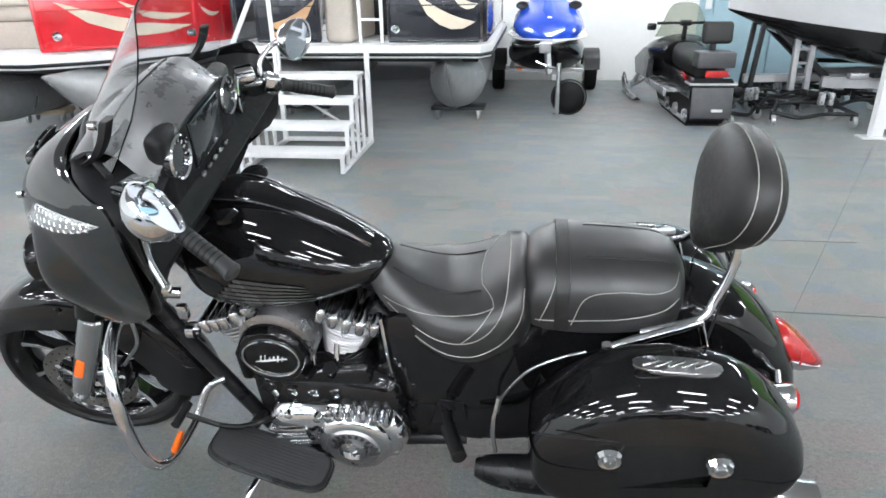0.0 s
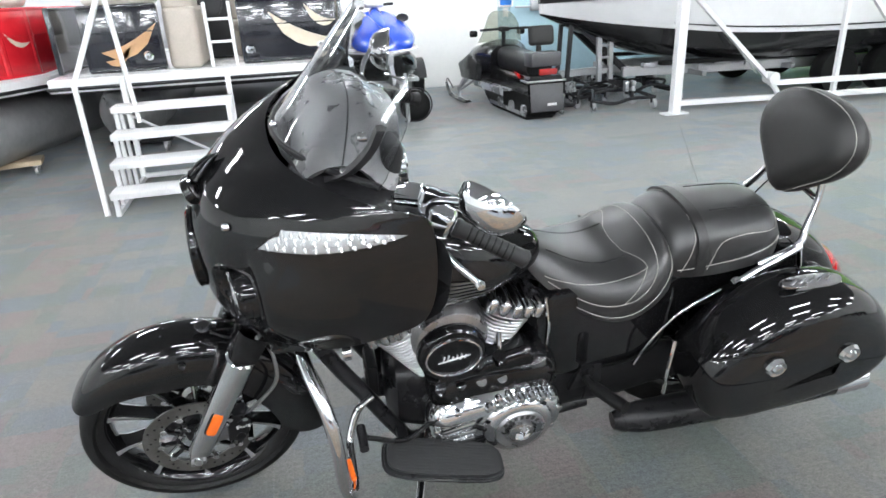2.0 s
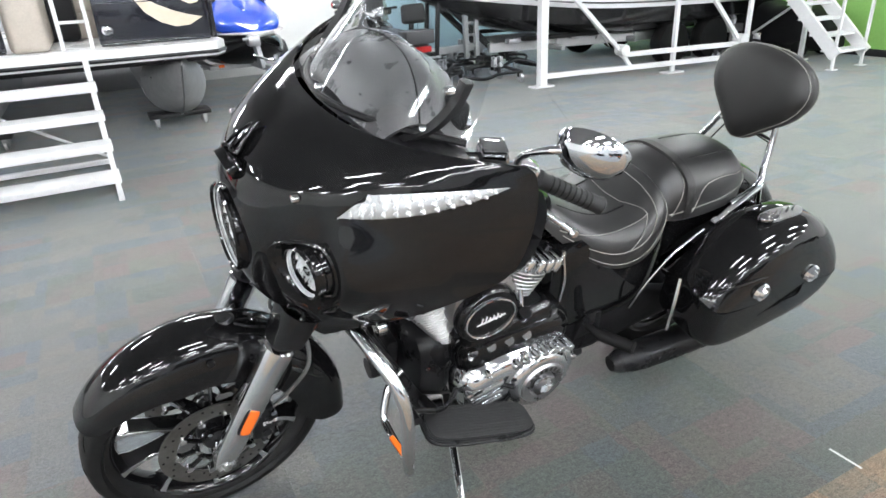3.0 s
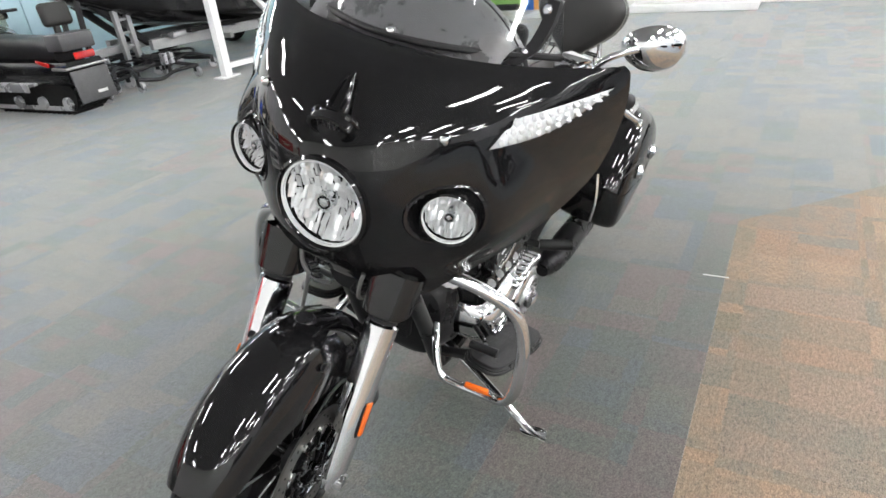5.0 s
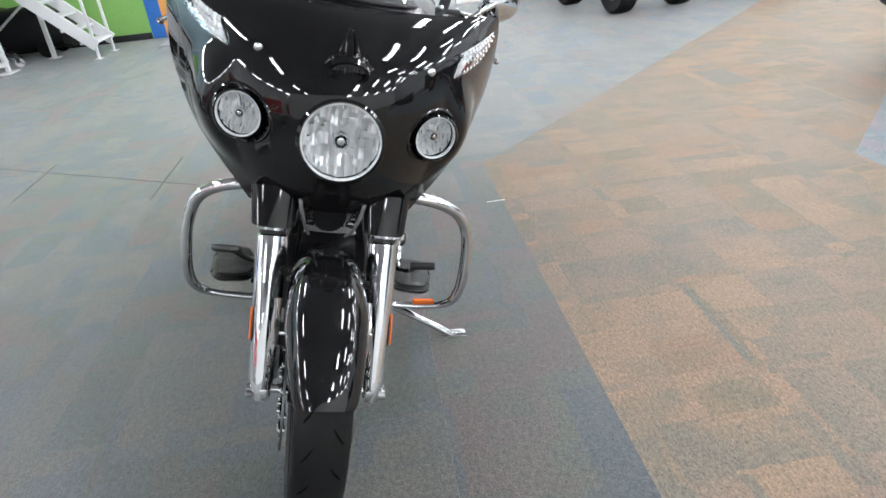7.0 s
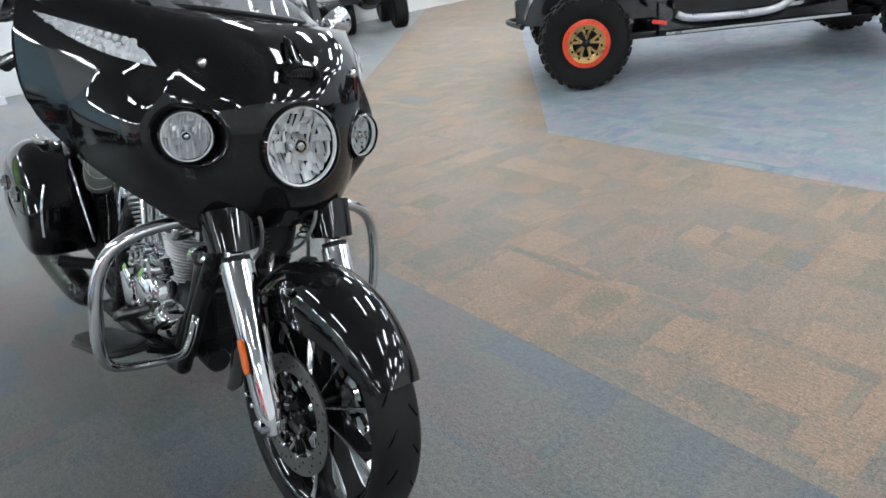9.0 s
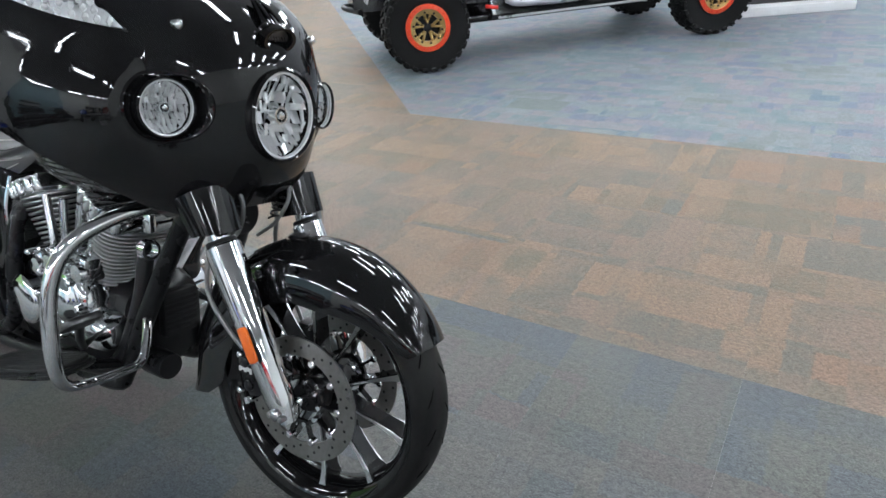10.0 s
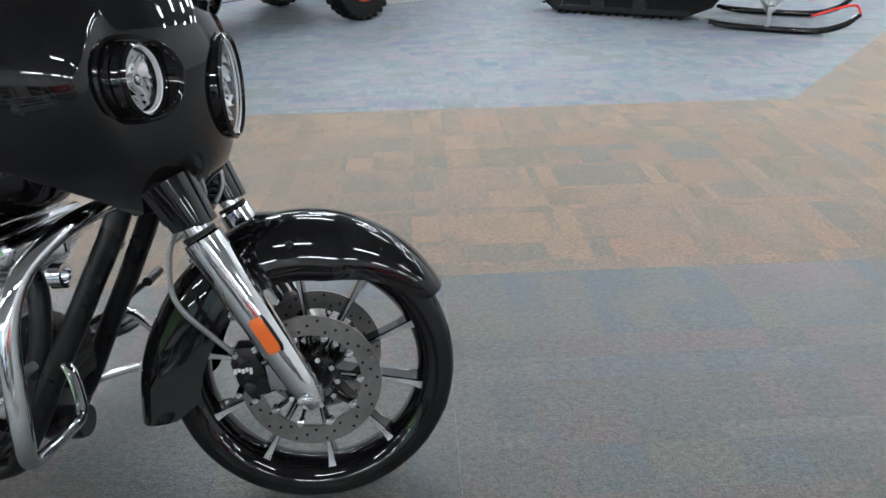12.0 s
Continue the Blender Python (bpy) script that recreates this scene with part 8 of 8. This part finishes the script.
def tile_mesh(kind, poly, local):
    key = (kind, tuple((round(x, 3), round(y, 3)) for x, y in local))
    if key not in shared:
        bm = bmesh.new()
        cx, cy = sum(p[0] for p in local) / len(local), sum(p[1] for p in local) / len(local)
        g = 0.0002
        low = [bm.verts.new((x, y, -0.003)) for x, y in local]
        top = [bm.verts.new((x + (cx - x) * g / 0.25, y + (cy - y) * g / 0.25, 0.0)) for x, y in local]
        bm.faces.new(top)
        for i in range(len(low)):
            j = (i + 1) % len(low)
            bm.faces.new((low[i], low[j], top[j], top[i]))
        bmesh.ops.recalc_face_normals(bm, faces=bm.faces)
        me = bpy.data.meshes.new("carpet_tile")
        bm.to_mesh(me)
        bm.free()
        me.materials.append(CARPETS[kind])
        shared[key] = me
    return shared[key]


rest = [bmesh.new() for _ in CARPETS]
single = 0
i0, i1 = math.ceil((X0 - TX) / TILE) - 1, math.floor((X1 - TX) / TILE)
j0, j1 = math.ceil((Y0 - TY) / TILE) - 1, math.floor((Y1 - TY) / TILE)
for i in range(i0, i1 + 1):
    for j in range(j0, j1 + 1):
        xa, xb = max(TX + i * TILE, X0), min(TX + (i + 1) * TILE, X1)
        ya, yb = max(TY + j * TILE, Y0), min(TY + (j + 1) * TILE, Y1)
        if xb - xa < 0.01 or yb - ya < 0.01:
            continue
        near_by = -2.9 < xa < 3.3 and -3.6 < ya < 2.2
        for kind, poly in split([(xa, ya), (xb, ya), (xb, yb), (xa, yb)]):
            if near_by and single < 300:
                cx, cy = (xa + xb) / 2, (ya + yb) / 2
                ob = new("carpet_tile", tile_mesh(kind, poly, [(x - cx, y - cy) for x, y in poly]))
                ob.location = (cx, cy, 0.0001 * ((i * 7 + j * 13) % 3))
                ob.parent = floor
                single += 1
            else:
                bm = rest[kind]
                bm.faces.new([bm.verts.new((x, y, 0.0)) for x, y in poly])
                low = [bm.verts.new((x, y, -0.006)) for x, y in poly]
for kind, bm in enumerate(rest):
    loose = [v for v in bm.verts if not v.link_faces]
    bmesh.ops.delete(bm, geom=loose, context="VERTS")
    tagged(part("carpet_field", bm, CARPETS[kind], floor, "", 0), kind="stuff")
